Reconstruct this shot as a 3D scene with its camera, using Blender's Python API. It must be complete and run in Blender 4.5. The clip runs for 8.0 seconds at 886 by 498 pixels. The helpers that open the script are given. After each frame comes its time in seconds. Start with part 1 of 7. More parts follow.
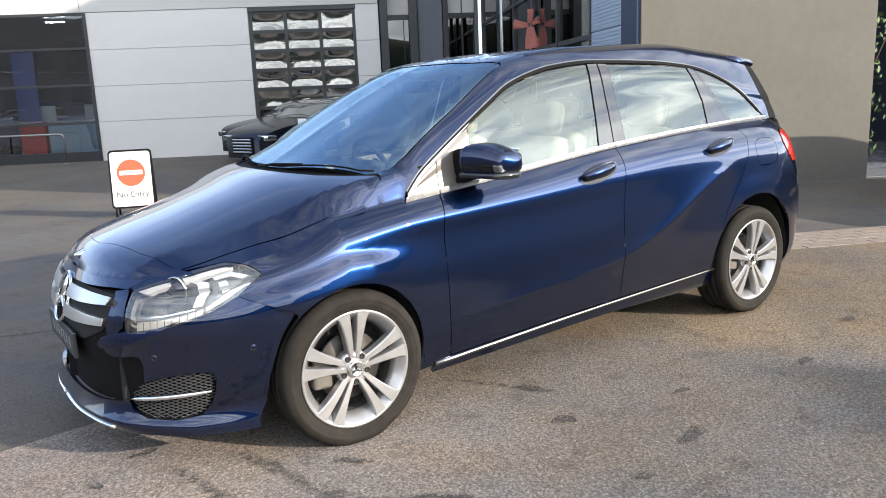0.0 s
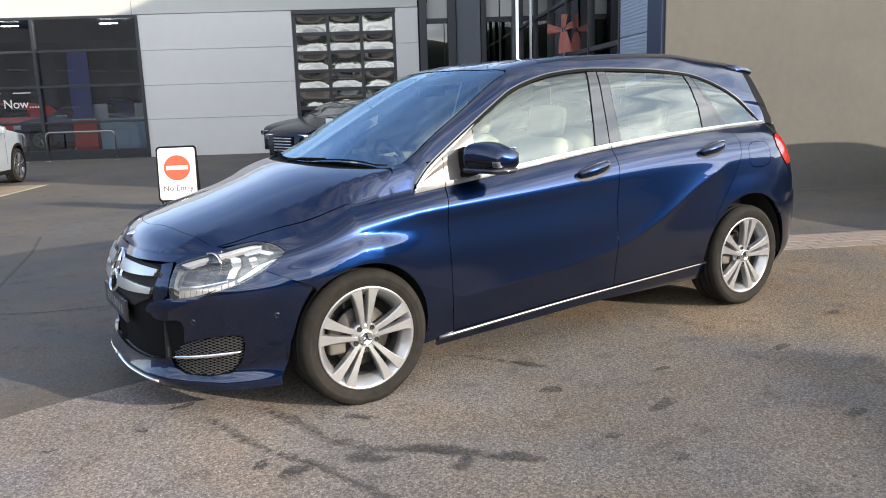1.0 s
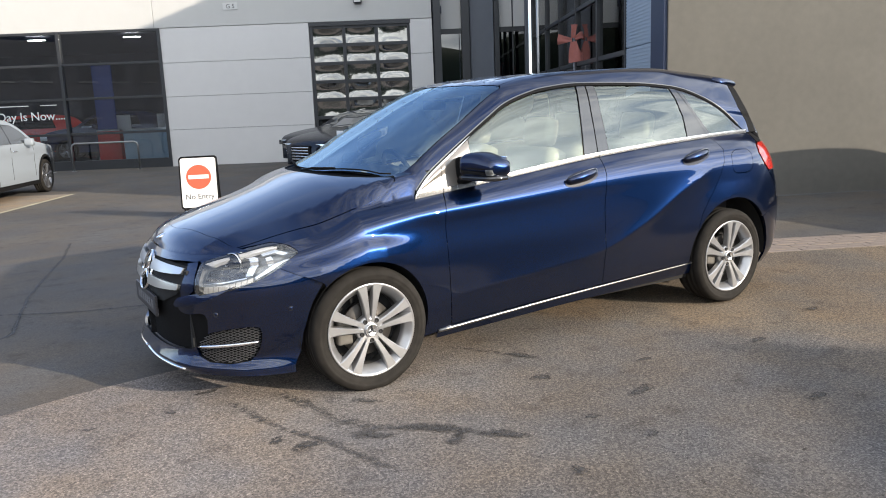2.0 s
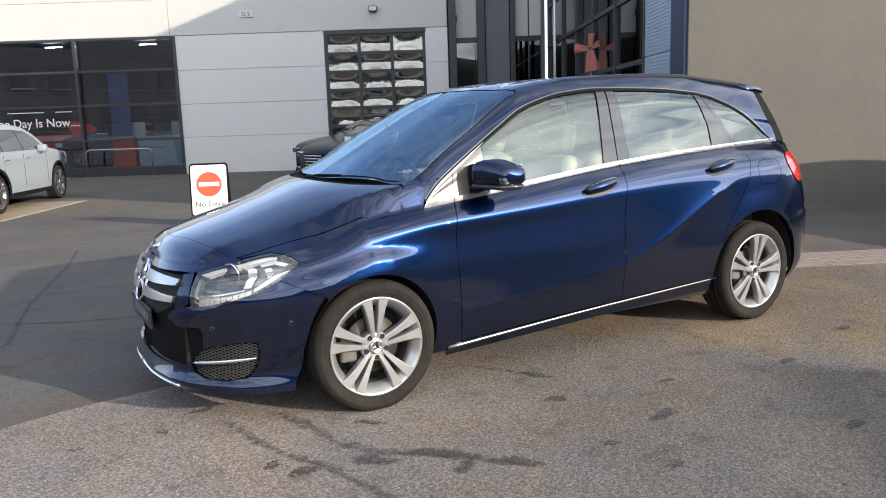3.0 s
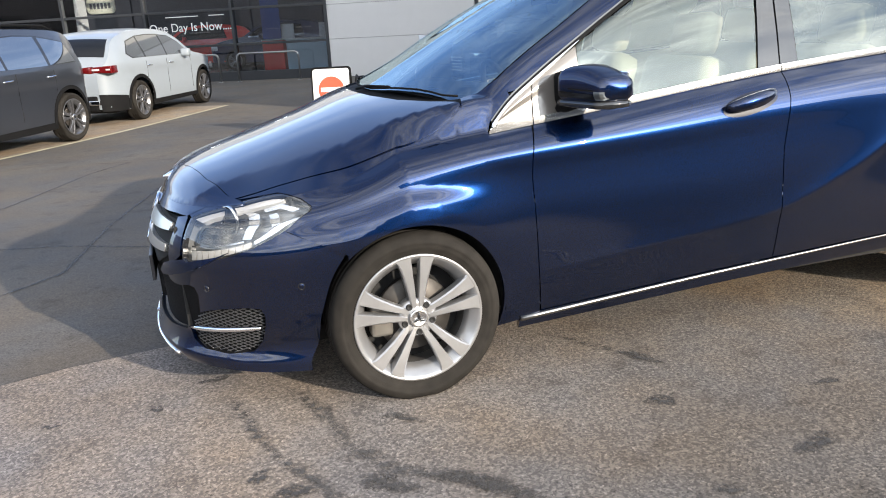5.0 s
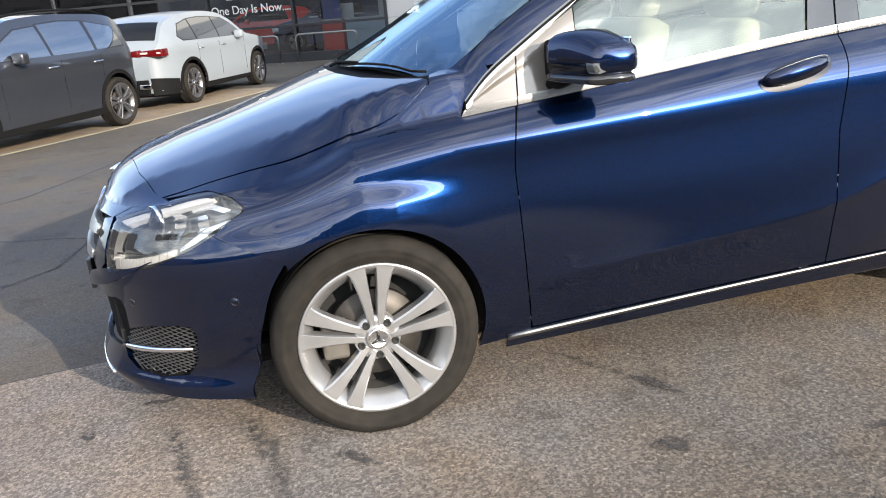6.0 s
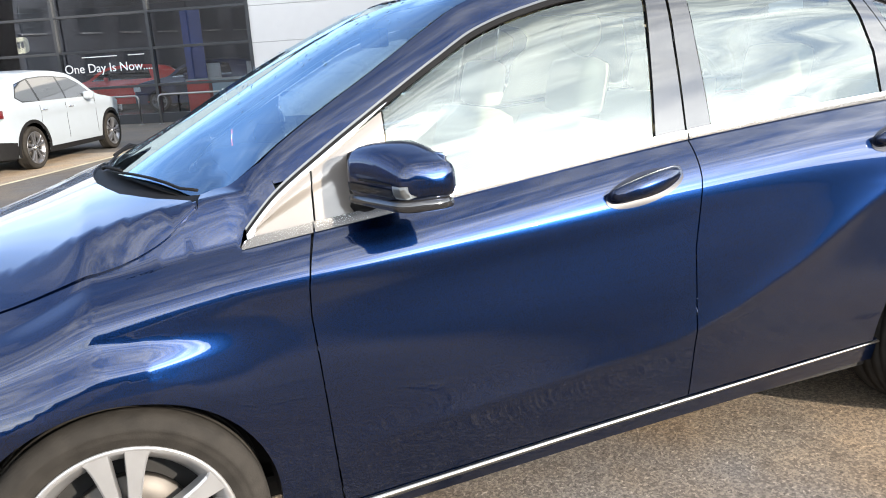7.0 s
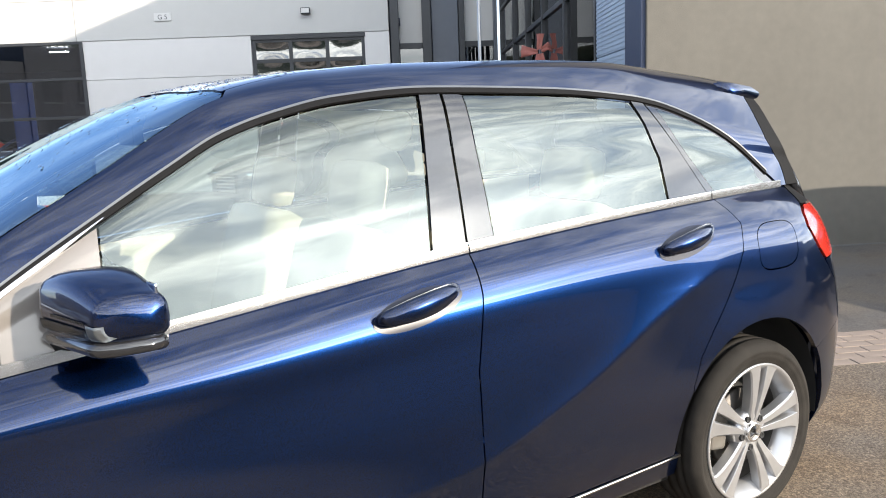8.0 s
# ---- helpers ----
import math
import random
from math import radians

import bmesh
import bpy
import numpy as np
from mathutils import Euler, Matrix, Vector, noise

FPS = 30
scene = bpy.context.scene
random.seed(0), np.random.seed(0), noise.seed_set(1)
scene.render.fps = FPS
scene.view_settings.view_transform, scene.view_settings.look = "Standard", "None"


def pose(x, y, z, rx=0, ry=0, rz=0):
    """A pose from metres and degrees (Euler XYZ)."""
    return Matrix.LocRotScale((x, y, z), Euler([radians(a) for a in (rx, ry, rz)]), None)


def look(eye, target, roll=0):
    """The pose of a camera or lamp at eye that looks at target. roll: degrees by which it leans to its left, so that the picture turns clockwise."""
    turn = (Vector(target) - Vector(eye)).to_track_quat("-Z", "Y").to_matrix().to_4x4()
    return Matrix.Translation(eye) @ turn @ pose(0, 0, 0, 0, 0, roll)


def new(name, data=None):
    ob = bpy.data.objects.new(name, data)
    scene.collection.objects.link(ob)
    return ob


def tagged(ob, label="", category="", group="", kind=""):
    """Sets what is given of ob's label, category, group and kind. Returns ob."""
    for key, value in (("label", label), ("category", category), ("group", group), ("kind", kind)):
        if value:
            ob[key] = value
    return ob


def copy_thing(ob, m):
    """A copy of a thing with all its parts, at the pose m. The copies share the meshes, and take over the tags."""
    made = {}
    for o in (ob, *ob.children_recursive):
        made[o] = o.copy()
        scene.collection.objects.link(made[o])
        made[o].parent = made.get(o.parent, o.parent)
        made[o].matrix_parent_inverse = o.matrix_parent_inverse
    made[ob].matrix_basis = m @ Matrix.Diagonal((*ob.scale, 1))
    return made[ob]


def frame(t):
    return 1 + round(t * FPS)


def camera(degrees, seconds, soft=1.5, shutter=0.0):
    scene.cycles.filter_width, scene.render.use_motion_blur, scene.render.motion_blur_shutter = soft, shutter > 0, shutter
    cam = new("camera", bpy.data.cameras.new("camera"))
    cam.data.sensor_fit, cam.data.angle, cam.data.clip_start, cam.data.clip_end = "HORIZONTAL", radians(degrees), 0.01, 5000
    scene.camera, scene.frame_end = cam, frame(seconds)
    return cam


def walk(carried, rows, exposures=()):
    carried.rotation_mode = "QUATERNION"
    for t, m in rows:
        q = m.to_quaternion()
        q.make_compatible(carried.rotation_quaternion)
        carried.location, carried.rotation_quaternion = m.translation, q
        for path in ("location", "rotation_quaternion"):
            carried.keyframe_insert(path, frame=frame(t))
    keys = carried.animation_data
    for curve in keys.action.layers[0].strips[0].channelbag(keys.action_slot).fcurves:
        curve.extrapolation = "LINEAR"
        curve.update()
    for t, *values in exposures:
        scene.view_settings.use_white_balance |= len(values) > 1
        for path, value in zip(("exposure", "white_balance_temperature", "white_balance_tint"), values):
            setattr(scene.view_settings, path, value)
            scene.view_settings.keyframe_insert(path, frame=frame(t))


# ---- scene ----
cam = camera(59.3, 8.0, soft=1.0)
PATH = [
    (0, (-1.393, -3.443, 1.372), (-0.267, -1.839, 0.971), -2.4),
    (0.5, (-1.393, -3.689, 1.384), (-0.332, -2.041, 0.987), -2.2),
    (1, (-1.501, -3.884, 1.379), (-0.458, -2.224, 0.986), -1.8),
    (2.5, (-1.612, -4.317, 1.424), (-0.623, -2.616, 1.066), -2.3),
    (3, (-1.48, -4.068, 1.383), (-0.502, -2.358, 1.036), -1.9),
    (3.4, (-1.337, -3.913, 1.345), (-0.38, -2.205, 0.936), -1.4),
    (3.5, (-1.299, -3.883, 1.342), (-0.359, -2.171, 0.913), -1.4),
    (4, (-1.106, -3.762, 1.353), (-0.382, -1.954, 0.898), -1.0),
    (4.5, (-0.896, -3.579, 1.314), (-0.246, -1.763, 0.785), -1.5),
    (4.7, (-0.817, -3.472, 1.343), (-0.185, -1.656, 0.792), -2.2),
    (6, (-0.244, -2.988, 1.257), (0.149, -1.124, 0.647), -4.8),
    (6.5, (-0.043, -2.66, 1.267), (0.421, -0.823, 0.627), -4.0),
    (6.7, (-0.021, -2.586, 1.293), (0.589, -0.788, 0.665), -2.8),
    (7, (0.122, -2.551, 1.34), (0.819, -0.743, 0.845), -3.6),
    (7.2, (0.218, -2.523, 1.361), (0.981, -0.714, 0.982), -3.7),
    (7.5, (0.347, -2.478, 1.387), (1.245, -0.722, 1.056), -3.0),
    (8, (0.473, -2.428, 1.391), (1.506, -0.746, 1.071), -2.2),
]
walk(cam, [(t, look(eye, target, roll)) for t, eye, target, roll in PATH],
     exposures=[(0, 1.08), (1, .83), (2.5, .70), (3.5, .77), (4.5, .88), (6, .96), (6.5, 1.10), (7, 1.50), (7.5, 1.43), (8, 1.20)])

# ---- sky and sun ----
SUN_DIR = Vector((1.55, -2.9, 1.04)).normalized()
world = bpy.data.worlds.new("sky")
scene.world = world
world.use_nodes = True
_n, _l = world.node_tree.nodes, world.node_tree.links
_n.clear()
_sky = _n.new("ShaderNodeTexSky")
_sky.sky_type, _sky.sun_disc = "NISHITA", False
_sky.sun_elevation = math.asin(SUN_DIR.z)
_sky.sun_rotation = math.atan2(SUN_DIR.x, SUN_DIR.y)
_sky.air_density, _sky.dust_density = 1.0, 1.3
_tc = _n.new("ShaderNodeTexCoord")
_mp = _n.new("ShaderNodeMapping")
_mp.inputs["Scale"].default_value = (1.6, 1.6, 6.0)
_nz = _n.new("ShaderNodeTexNoise")
_nz.inputs["Scale"].default_value, _nz.inputs["Detail"].default_value, _nz.inputs["Roughness"].default_value = 1.7, 9.0, .68
_rp = _n.new("ShaderNodeValToRGB")
_rp.color_ramp.elements[0].position, _rp.color_ramp.elements[1].position = .30, .55
_cl = _n.new("ShaderNodeMix")
_cl.data_type = "RGBA"
_gain = _n.new("ShaderNodeMix")
_gain.data_type, _gain.blend_type = "RGBA", "MULTIPLY"
_gain.inputs["Factor"].default_value = 1.0
_gain.inputs["B"].default_value = (7.6, 7.8, 7.9, 1)
# streaks in the clouds, grey undersides and bright rims
_mp2 = _n.new("ShaderNodeMapping")
_mp2.inputs["Scale"].default_value = (2.0, 2.0, 9.0)
_mp2.inputs["Rotation"].default_value = (.10, .06, .4)
_nz2 = _n.new("ShaderNodeTexNoise")
_nz2.inputs["Scale"].default_value, _nz2.inputs["Detail"].default_value, _nz2.inputs["Roughness"].default_value = 2.1, 8.0, .60
_rp2 = _n.new("ShaderNodeValToRGB")
_rp2.color_ramp.elements[0].position, _rp2.color_ramp.elements[1].position = .40, .62
_rp2.color_ramp.elements[0].color, _rp2.color_ramp.elements[1].color = (.62, .65, .69, 1), (1.42, 1.40, 1.36, 1)
_streak = _n.new("ShaderNodeMix")
_streak.data_type, _streak.blend_type = "RGBA", "MULTIPLY"
_streak.inputs["Factor"].default_value = 1.0
_l.new(_tc.outputs["Generated"], _mp2.inputs["Vector"])
_l.new(_mp2.outputs["Vector"], _nz2.inputs["Vector"])
_l.new(_nz2.outputs["Fac"], _rp2.inputs["Fac"])
_l.new(_rp2.outputs["Color"], _streak.inputs["B"])
_bw = _n.new("ShaderNodeRGBToBW")
_fac = _n.new("ShaderNodeMath")
_fac.operation = "MULTIPLY"
_fac.inputs[1].default_value = .93
_bg = _n.new("ShaderNodeBackground")
_bg.inputs["Strength"].default_value = .13
_out = _n.new("ShaderNodeOutputWorld")
_l.new(_tc.outputs["Generated"], _mp.inputs["Vector"])
_l.new(_mp.outputs["Vector"], _nz.inputs["Vector"])
_l.new(_nz.outputs["Fac"], _rp.inputs["Fac"])
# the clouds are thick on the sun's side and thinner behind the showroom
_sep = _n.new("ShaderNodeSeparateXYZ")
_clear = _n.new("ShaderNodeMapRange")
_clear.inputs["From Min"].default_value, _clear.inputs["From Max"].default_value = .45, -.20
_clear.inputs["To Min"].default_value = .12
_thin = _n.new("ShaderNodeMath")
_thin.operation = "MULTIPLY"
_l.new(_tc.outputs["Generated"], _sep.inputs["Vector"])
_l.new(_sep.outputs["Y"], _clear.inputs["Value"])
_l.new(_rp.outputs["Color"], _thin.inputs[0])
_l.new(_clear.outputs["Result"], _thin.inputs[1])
_haze = _n.new("ShaderNodeMath")
_haze.operation = "MAXIMUM"
_low = _n.new("ShaderNodeMapRange")                       # haze: thin overhead, thicker towards the horizon
_low.inputs["From Min"].default_value, _low.inputs["From Max"].default_value = .14, .52
_low.inputs["To Min"].default_value, _low.inputs["To Max"].default_value = .30, .08
_l.new(_sep.outputs["Z"], _low.inputs["Value"])
_l.new(_low.outputs["Result"], _haze.inputs[1])
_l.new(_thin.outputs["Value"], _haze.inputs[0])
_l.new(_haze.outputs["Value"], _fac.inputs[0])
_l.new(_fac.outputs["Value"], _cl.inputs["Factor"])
_l.new(_sky.outputs["Color"], _bw.inputs["Color"])
_even = _n.new("ShaderNodeMath")                          # the cloud sheet evens out the glare round the sun
_even.operation = "POWER"
_even.inputs[1].default_value = .5
_l.new(_bw.outputs["Val"], _even.inputs[0])
_l.new(_even.outputs["Value"], _gain.inputs["A"])
_deep = _n.new("ShaderNodeMix")
_deep.data_type, _deep.blend_type = "RGBA", "MULTIPLY"
_deep.inputs["Factor"].default_value = 1.0
_deep.inputs["B"].default_value = (1.0, 1.24, 1.66, 1)
_l.new(_sky.outputs["Color"], _deep.inputs["A"])
_l.new(_deep.outputs["Result"], _cl.inputs["A"])
_l.new(_gain.outputs["Result"], _streak.inputs["A"])
_l.new(_streak.outputs["Result"], _cl.inputs["B"])
_l.new(_cl.outputs["Result"], _bg.inputs["Color"])
_l.new(_bg.outputs["Background"], _out.inputs["Surface"])
sun = new("sun", bpy.data.lights.new("sun", "SUN"))
sun.data.energy, sun.data.angle, sun.data.color = 5.0, radians(.6), (1.0, .88, .73)
sun.matrix_world = look(SUN_DIR * 50, (0, 0, 0))

# ---- materials ----
def mat(name, base, rough=.5, metal=0.0, vary=0.0, scale=8.0, bump=0.0, bump_scale=60.0, coat=0.0, dirt=None, spec=.5, detail=5.0, islands=0.0):
    """A surface: its base colour, varied by noise at two scales, with fine relief."""
    m = bpy.data.materials.new(name)
    m.use_nodes = True
    n, l = m.node_tree.nodes, m.node_tree.links
    b = n["Principled BSDF"]
    b.inputs["Base Color"].default_value = (*base, 1)
    b.inputs["Roughness"].default_value, b.inputs["Metallic"].default_value = rough, metal
    b.inputs["Coat Weight"].default_value, b.inputs["Coat Roughness"].default_value = coat, .02
    b.inputs["Specular IOR Level"].default_value = spec
    tc = n.new("ShaderNodeTexCoord")
    if vary:
        big, fine = n.new("ShaderNodeTexNoise"), n.new("ShaderNodeTexNoise")
        big.inputs["Scale"].default_value, big.inputs["Detail"].default_value = scale * .12, 4
        fine.inputs["Scale"].default_value, fine.inputs["Detail"].default_value = scale, detail
        add = n.new("ShaderNodeMath")
        add.operation = "ADD"
        ramp = n.new("ShaderNodeMapRange")
        ramp.inputs["From Min"].default_value, ramp.inputs["From Max"].default_value = .6, 1.4
        ramp.inputs["To Min"].default_value, ramp.inputs["To Max"].default_value = 1 - vary, 1 + vary
        mix = n.new("ShaderNodeMix")
        mix.data_type, mix.blend_type = "RGBA", "MULTIPLY"
        mix.inputs["Factor"].default_value = 1
        mix.inputs["A"].default_value = (*base, 1)
        for t in (big, fine):
            l.new(tc.outputs["Object"], t.inputs["Vector"])
        l.new(big.outputs["Fac"], add.inputs[0])
        l.new(fine.outputs["Fac"], add.inputs[1])
        l.new(add.outputs["Value"], ramp.inputs["Value"])
        l.new(ramp.outputs["Result"], mix.inputs["B"])
        l.new(mix.outputs["Result"], b.inputs["Base Color"])
        r2 = n.new("ShaderNodeMapRange")
        r2.inputs["To Min"].default_value, r2.inputs["To Max"].default_value = max(.02, rough - .1 * vary * 3), min(1, rough + .1 * vary * 3)
        l.new(fine.outputs["Fac"], r2.inputs["Value"])
        l.new(r2.outputs["Result"], b.inputs["Roughness"])
    if bump:
        t, bp = n.new("ShaderNodeTexNoise"), n.new("ShaderNodeBump")
        t.inputs["Scale"].default_value, t.inputs["Detail"].default_value = bump_scale, 4
        bp.inputs["Strength"].default_value, bp.inputs["Distance"].default_value = 1.0, bump
        l.new(tc.outputs["Object"], t.inputs["Vector"])
        l.new(t.outputs["Fac"], bp.inputs["Height"])
        l.new(bp.outputs["Normal"], b.inputs["Normal"])
    return m


def asphalt(name, dark, light, stones, scale, relief, two_tone=False):
    """Bitumen with its aggregate showing: stones of two tones, worn patches and fine relief."""
    m = bpy.data.materials.new(name)
    m.use_nodes = True
    n, l = m.node_tree.nodes, m.node_tree.links
    b = n["Principled BSDF"]
    b.inputs["Roughness"].default_value, b.inputs["Specular IOR Level"].default_value = .82, .35
    tc = n.new("ShaderNodeTexCoord")

    def noise_node(s, d, r=.55):
        t = n.new("ShaderNodeTexNoise")
        t.inputs["Scale"].default_value, t.inputs["Detail"].default_value, t.inputs["Roughness"].default_value = s, d, r
        l.new(tc.outputs["Object"], t.inputs["Vector"])
        return t

    def ramp(src, lo, hi, a, c):
        r = n.new("ShaderNodeValToRGB")
        r.color_ramp.elements[0].position, r.color_ramp.elements[1].position = lo, hi
        r.color_ramp.elements[0].color, r.color_ramp.elements[1].color = (*a, 1), (*c, 1)
        l.new(src, r.inputs["Fac"])
        return r

    def mix(a, c, f, mode="MIX"):
        x = n.new("ShaderNodeMix")
        x.data_type, x.blend_type = "RGBA", mode
        for v, k in ((a, "A"), (c, "B"), (f, "Factor")):
            if isinstance(v, (float, int)):
                x.inputs[k].default_value = v
            elif isinstance(v, tuple):
                x.inputs[k].default_value = (*v, 1)
            else:
                l.new(v, x.inputs[k])
        return x.outputs["Result"]

    vor = n.new("ShaderNodeTexVoronoi")
    vor.inputs["Scale"].default_value = scale
    l.new(tc.outputs["Object"], vor.inputs["Vector"])
    grain = noise_node(scale * .55, 5, .7)
    worn = noise_node(.55, 5, .6)
    spot = noise_node(5.0, 4, .6)
    hue = ramp(vor.outputs["Color"], .35, .75, dark, light)
    base = mix(hue.outputs["Color"], stones, ramp(grain.outputs["Fac"], .56, .66, (0, 0, 0), (1, 1, 1)).outputs["Color"])
    base = mix(base, tuple(c * .5 for c in dark), ramp(grain.outputs["Fac"], .36, .41, (1, 1, 1), (0, 0, 0)).outputs["Color"])
    base = mix(base, ramp(worn.outputs["Fac"], .35, .68, (.74, .74, .76), (1.12, 1.08, 1.02)).outputs["Color"], 1.0, "MULTIPLY")
    base = mix(base, ramp(spot.outputs["Fac"], .30, .44, (.62, .6, .58), (1, 1, 1)).outputs["Color"], .8, "MULTIPLY")
    pits, tint = noise_node(21.0, 4, .65), noise_node(1.7, 3, .5)
    base = mix(base, ramp(pits.outputs["Fac"], .27, .34, (.38, .36, .34), (1, 1, 1)).outputs["Color"], 1.0, "MULTIPLY")
    base = mix(base, ramp(tint.outputs["Fac"], .36, .64, (.93, .97, 1.04), (1.08, 1.0, .90)).outputs["Color"], 1.0, "MULTIPLY")
    if two_tone:
        # sandy tint on the rear part of the forecourt, up to a slanting, wavy edge
        edge, dot, add = noise_node(1.3, 4, .6), n.new("ShaderNodeVectorMath"), n.new("ShaderNodeMath")
        dot.operation = "DOT_PRODUCT"
        dot.inputs[1].default_value = (.807, .59, 0)
        l.new(tc.outputs["Object"], dot.inputs[0])
        add.operation = "MULTIPLY_ADD"
        add.inputs[1].default_value = .4
        l.new(edge.outputs["Fac"], add.inputs[0])
        l.new(dot.outputs["Value"], add.inputs[2])
        rng = n.new("ShaderNodeMapRange")
        rng.inputs["From Min"].default_value, rng.inputs["From Max"].default_value = 1.08, 1.30
        l.new(add.outputs["Value"], rng.inputs["Value"])
        base = mix(base, ramp(rng.outputs["Result"], 0, 1, (1.0, 1.0, 1.0), (1.20, 1.06, .86)).outputs["Color"], 1.0, "MULTIPLY")
        # the half towards the lane is paler, the other half darker
        dot2, add2, rng2 = n.new("ShaderNodeVectorMath"), n.new("ShaderNodeMath"), n.new("ShaderNodeMapRange")
        dot2.operation, add2.operation = "DOT_PRODUCT", "MULTIPLY_ADD"
        dot2.inputs[1].default_value = (.93, -.37, 0)
        add2.inputs[1].default_value = 1.0
        l.new(tc.outputs["Object"], dot2.inputs[0])
        l.new(edge.outputs["Fac"], add2.inputs[0])
        l.new(dot2.outputs["Value"], add2.inputs[2])
        rng2.inputs["From Min"].default_value, rng2.inputs["From Max"].default_value = -.1, 1.7
        l.new(add2.outputs["Value"], rng2.inputs["Value"])
        base = mix(base, ramp(rng2.outputs["Result"], 0, 1, (1.50, 1.42, 1.37), (.86, .86, .87)).outputs["Color"], 1.0, "MULTIPLY")
    l.new(base, b.inputs["Base Color"])
    bp = n.new("ShaderNodeBump")
    bp.inputs["Strength"].default_value, bp.inputs["Distance"].default_value = .9, relief
    l.new(grain.outputs["Fac"], bp.inputs["Height"])
    l.new(bp.outputs["Normal"], b.inputs["Normal"])
    return m


def glass(name, tint, rough=0.0, ior=1.85, sheen=(1, 1, 1)):
    m = bpy.data.materials.new(name)
    m.use_nodes = True
    n, l = m.node_tree.nodes, m.node_tree.links
    n.clear()
    out, gl, tr, mx, fr = (n.new("ShaderNode" + k) for k in ("OutputMaterial", "BsdfGlossy", "BsdfTransparent", "MixShader", "Fresnel"))
    gl.inputs["Roughness"].default_value = rough
    gl.inputs["Color"].default_value = (*sheen, 1)
    tr.inputs["Color"].default_value = (*tint, 1)
    fr.inputs["IOR"].default_value = ior
    l.new(fr.outputs["Fac"], mx.inputs["Fac"])
    l.new(tr.outputs["BSDF"], mx.inputs[1])
    l.new(gl.outputs["BSDF"], mx.inputs[2])
    l.new(mx.outputs["Shader"], out.inputs["Surface"])
    return m


def flake_paint(name, base, deep):
    """Metallic car paint: dark flakes under a clear coat."""
    m = bpy.data.materials.new(name)
    m.use_nodes = True
    n, l = m.node_tree.nodes, m.node_tree.links
    b = n["Principled BSDF"]
    b.inputs["Metallic"].default_value, b.inputs["Roughness"].default_value = .95, .31
    b.inputs["Coat Weight"].default_value, b.inputs["Coat Roughness"].default_value, b.inputs["Coat IOR"].default_value = 1.0, .008, 1.57
    tc, v, r = n.new("ShaderNodeTexCoord"), n.new("ShaderNodeTexVoronoi"), n.new("ShaderNodeValToRGB")
    v.inputs["Scale"].default_value = 900
    r.color_ramp.elements[0].color, r.color_ramp.elements[1].color = (*deep, 1), (*base, 1)
    l.new(tc.outputs["Object"], v.inputs["Vector"])
    l.new(v.outputs["Color"], r.inputs["Fac"])
    l.new(r.outputs["Color"], b.inputs["Base Color"])
    t, bp = n.new("ShaderNodeTexNoise"), n.new("ShaderNodeBump")
    t.inputs["Scale"].default_value = 2.2
    bp.inputs["Distance"].default_value, bp.inputs["Strength"].default_value = .0006, 1.0
    l.new(tc.outputs["Object"], t.inputs["Vector"])
    l.new(t.outputs["Fac"], bp.inputs["Height"])
    l.new(bp.outputs["Normal"], b.inputs["Coat Normal"])
    return m


BLUE = flake_paint("deep_blue_metallic_paint", (.0002, .0142, .070), (.0001, .0037, .021))
WHITE_PAINT = mat("white_car_paint", (.20, .225, .25), .35, coat=.6, vary=.03)
GREY_PAINT = mat("dark_grey_car_paint", (.045, .05, .062), .30, .6, coat=1.0, vary=.05)
BLACK_PAINT = mat("black_car_paint", (.006, .008, .014), .25, 0, coat=.12, spec=.15)
RED_PAINT = mat("red_car_paint", (.72, .035, .022), .3, coat=1.0)
BLACK_GLOSS = mat("gloss_black_plastic", (.012, .012, .013), .08, coat=.6)
BLACK_TRIM = mat("matt_black_plastic", (.008, .008, .0085), .65, spec=.06, vary=.15, scale=40, bump=.0004, bump_scale=600)
LINER = mat("black_wheel_arch_liner", (.008, .008, .008), .9, vary=.2, scale=30)
SATIN_GREY = mat("satin_grey_sail_trim", (.115, .104, .094), .22, vary=.06, scale=20, coat=.5)
CHROME = mat("polished_chrome", (.86, .86, .87), .07, 1.0)
ALU = mat("satin_aluminium_trim", (.80, .80, .80), .22, 1.0, vary=.05, scale=30)
ALLOY = mat("silver_alloy_wheel_paint", (.375, .375, .38), .30, .75, vary=.12, scale=16, coat=.4)
ALLOY_TWO = mat("machined_alloy_wheel_face", (.17, .17, .178), .30, .8, coat=.3)
RUBBER = mat("tyre_rubber", (.017, .0153, .0134), .82, vary=.45, scale=26, bump=.0008, bump_scale=220, spec=.12)
# wheel alloy in a darker tone: shade inside the rim put into the colour
BARREL = mat("shade_toned_rim_barrel", (.115, .11, .105), .45, .6, vary=.2, scale=20)
DISC = mat("cast_iron_brake_disc", (.055, .050, .045), .5, .7, vary=.3, scale=30)
CALIPER = mat("brake_caliper_casting", (.13, .12, .105), .55, .4, vary=.25, scale=20)
LENS = glass("clear_headlight_lens", (.97, .98, 1.0))
SIDE_GLASS = glass("side_window_glass", (.60, .66, .62), 0.0, 1.88, (.93, 1.0, .95))
DARK_GLASS = glass("tinted_rear_glass", (.40, .45, .42), 0.0, 2.0, (.93, 1.0, .95))
# raised ior and blue gloss colour stand in for the bright sky it reflects
SCREEN_GLASS = glass("blue_sky_sheen_windscreen_glass", (.55, .66, .70), 0.0, 3.8, (.66, .86, 1.0))
CUP_DARK = mat("dark_blue_handle_cup", (.006, .009, .022), .35, spec=.25)
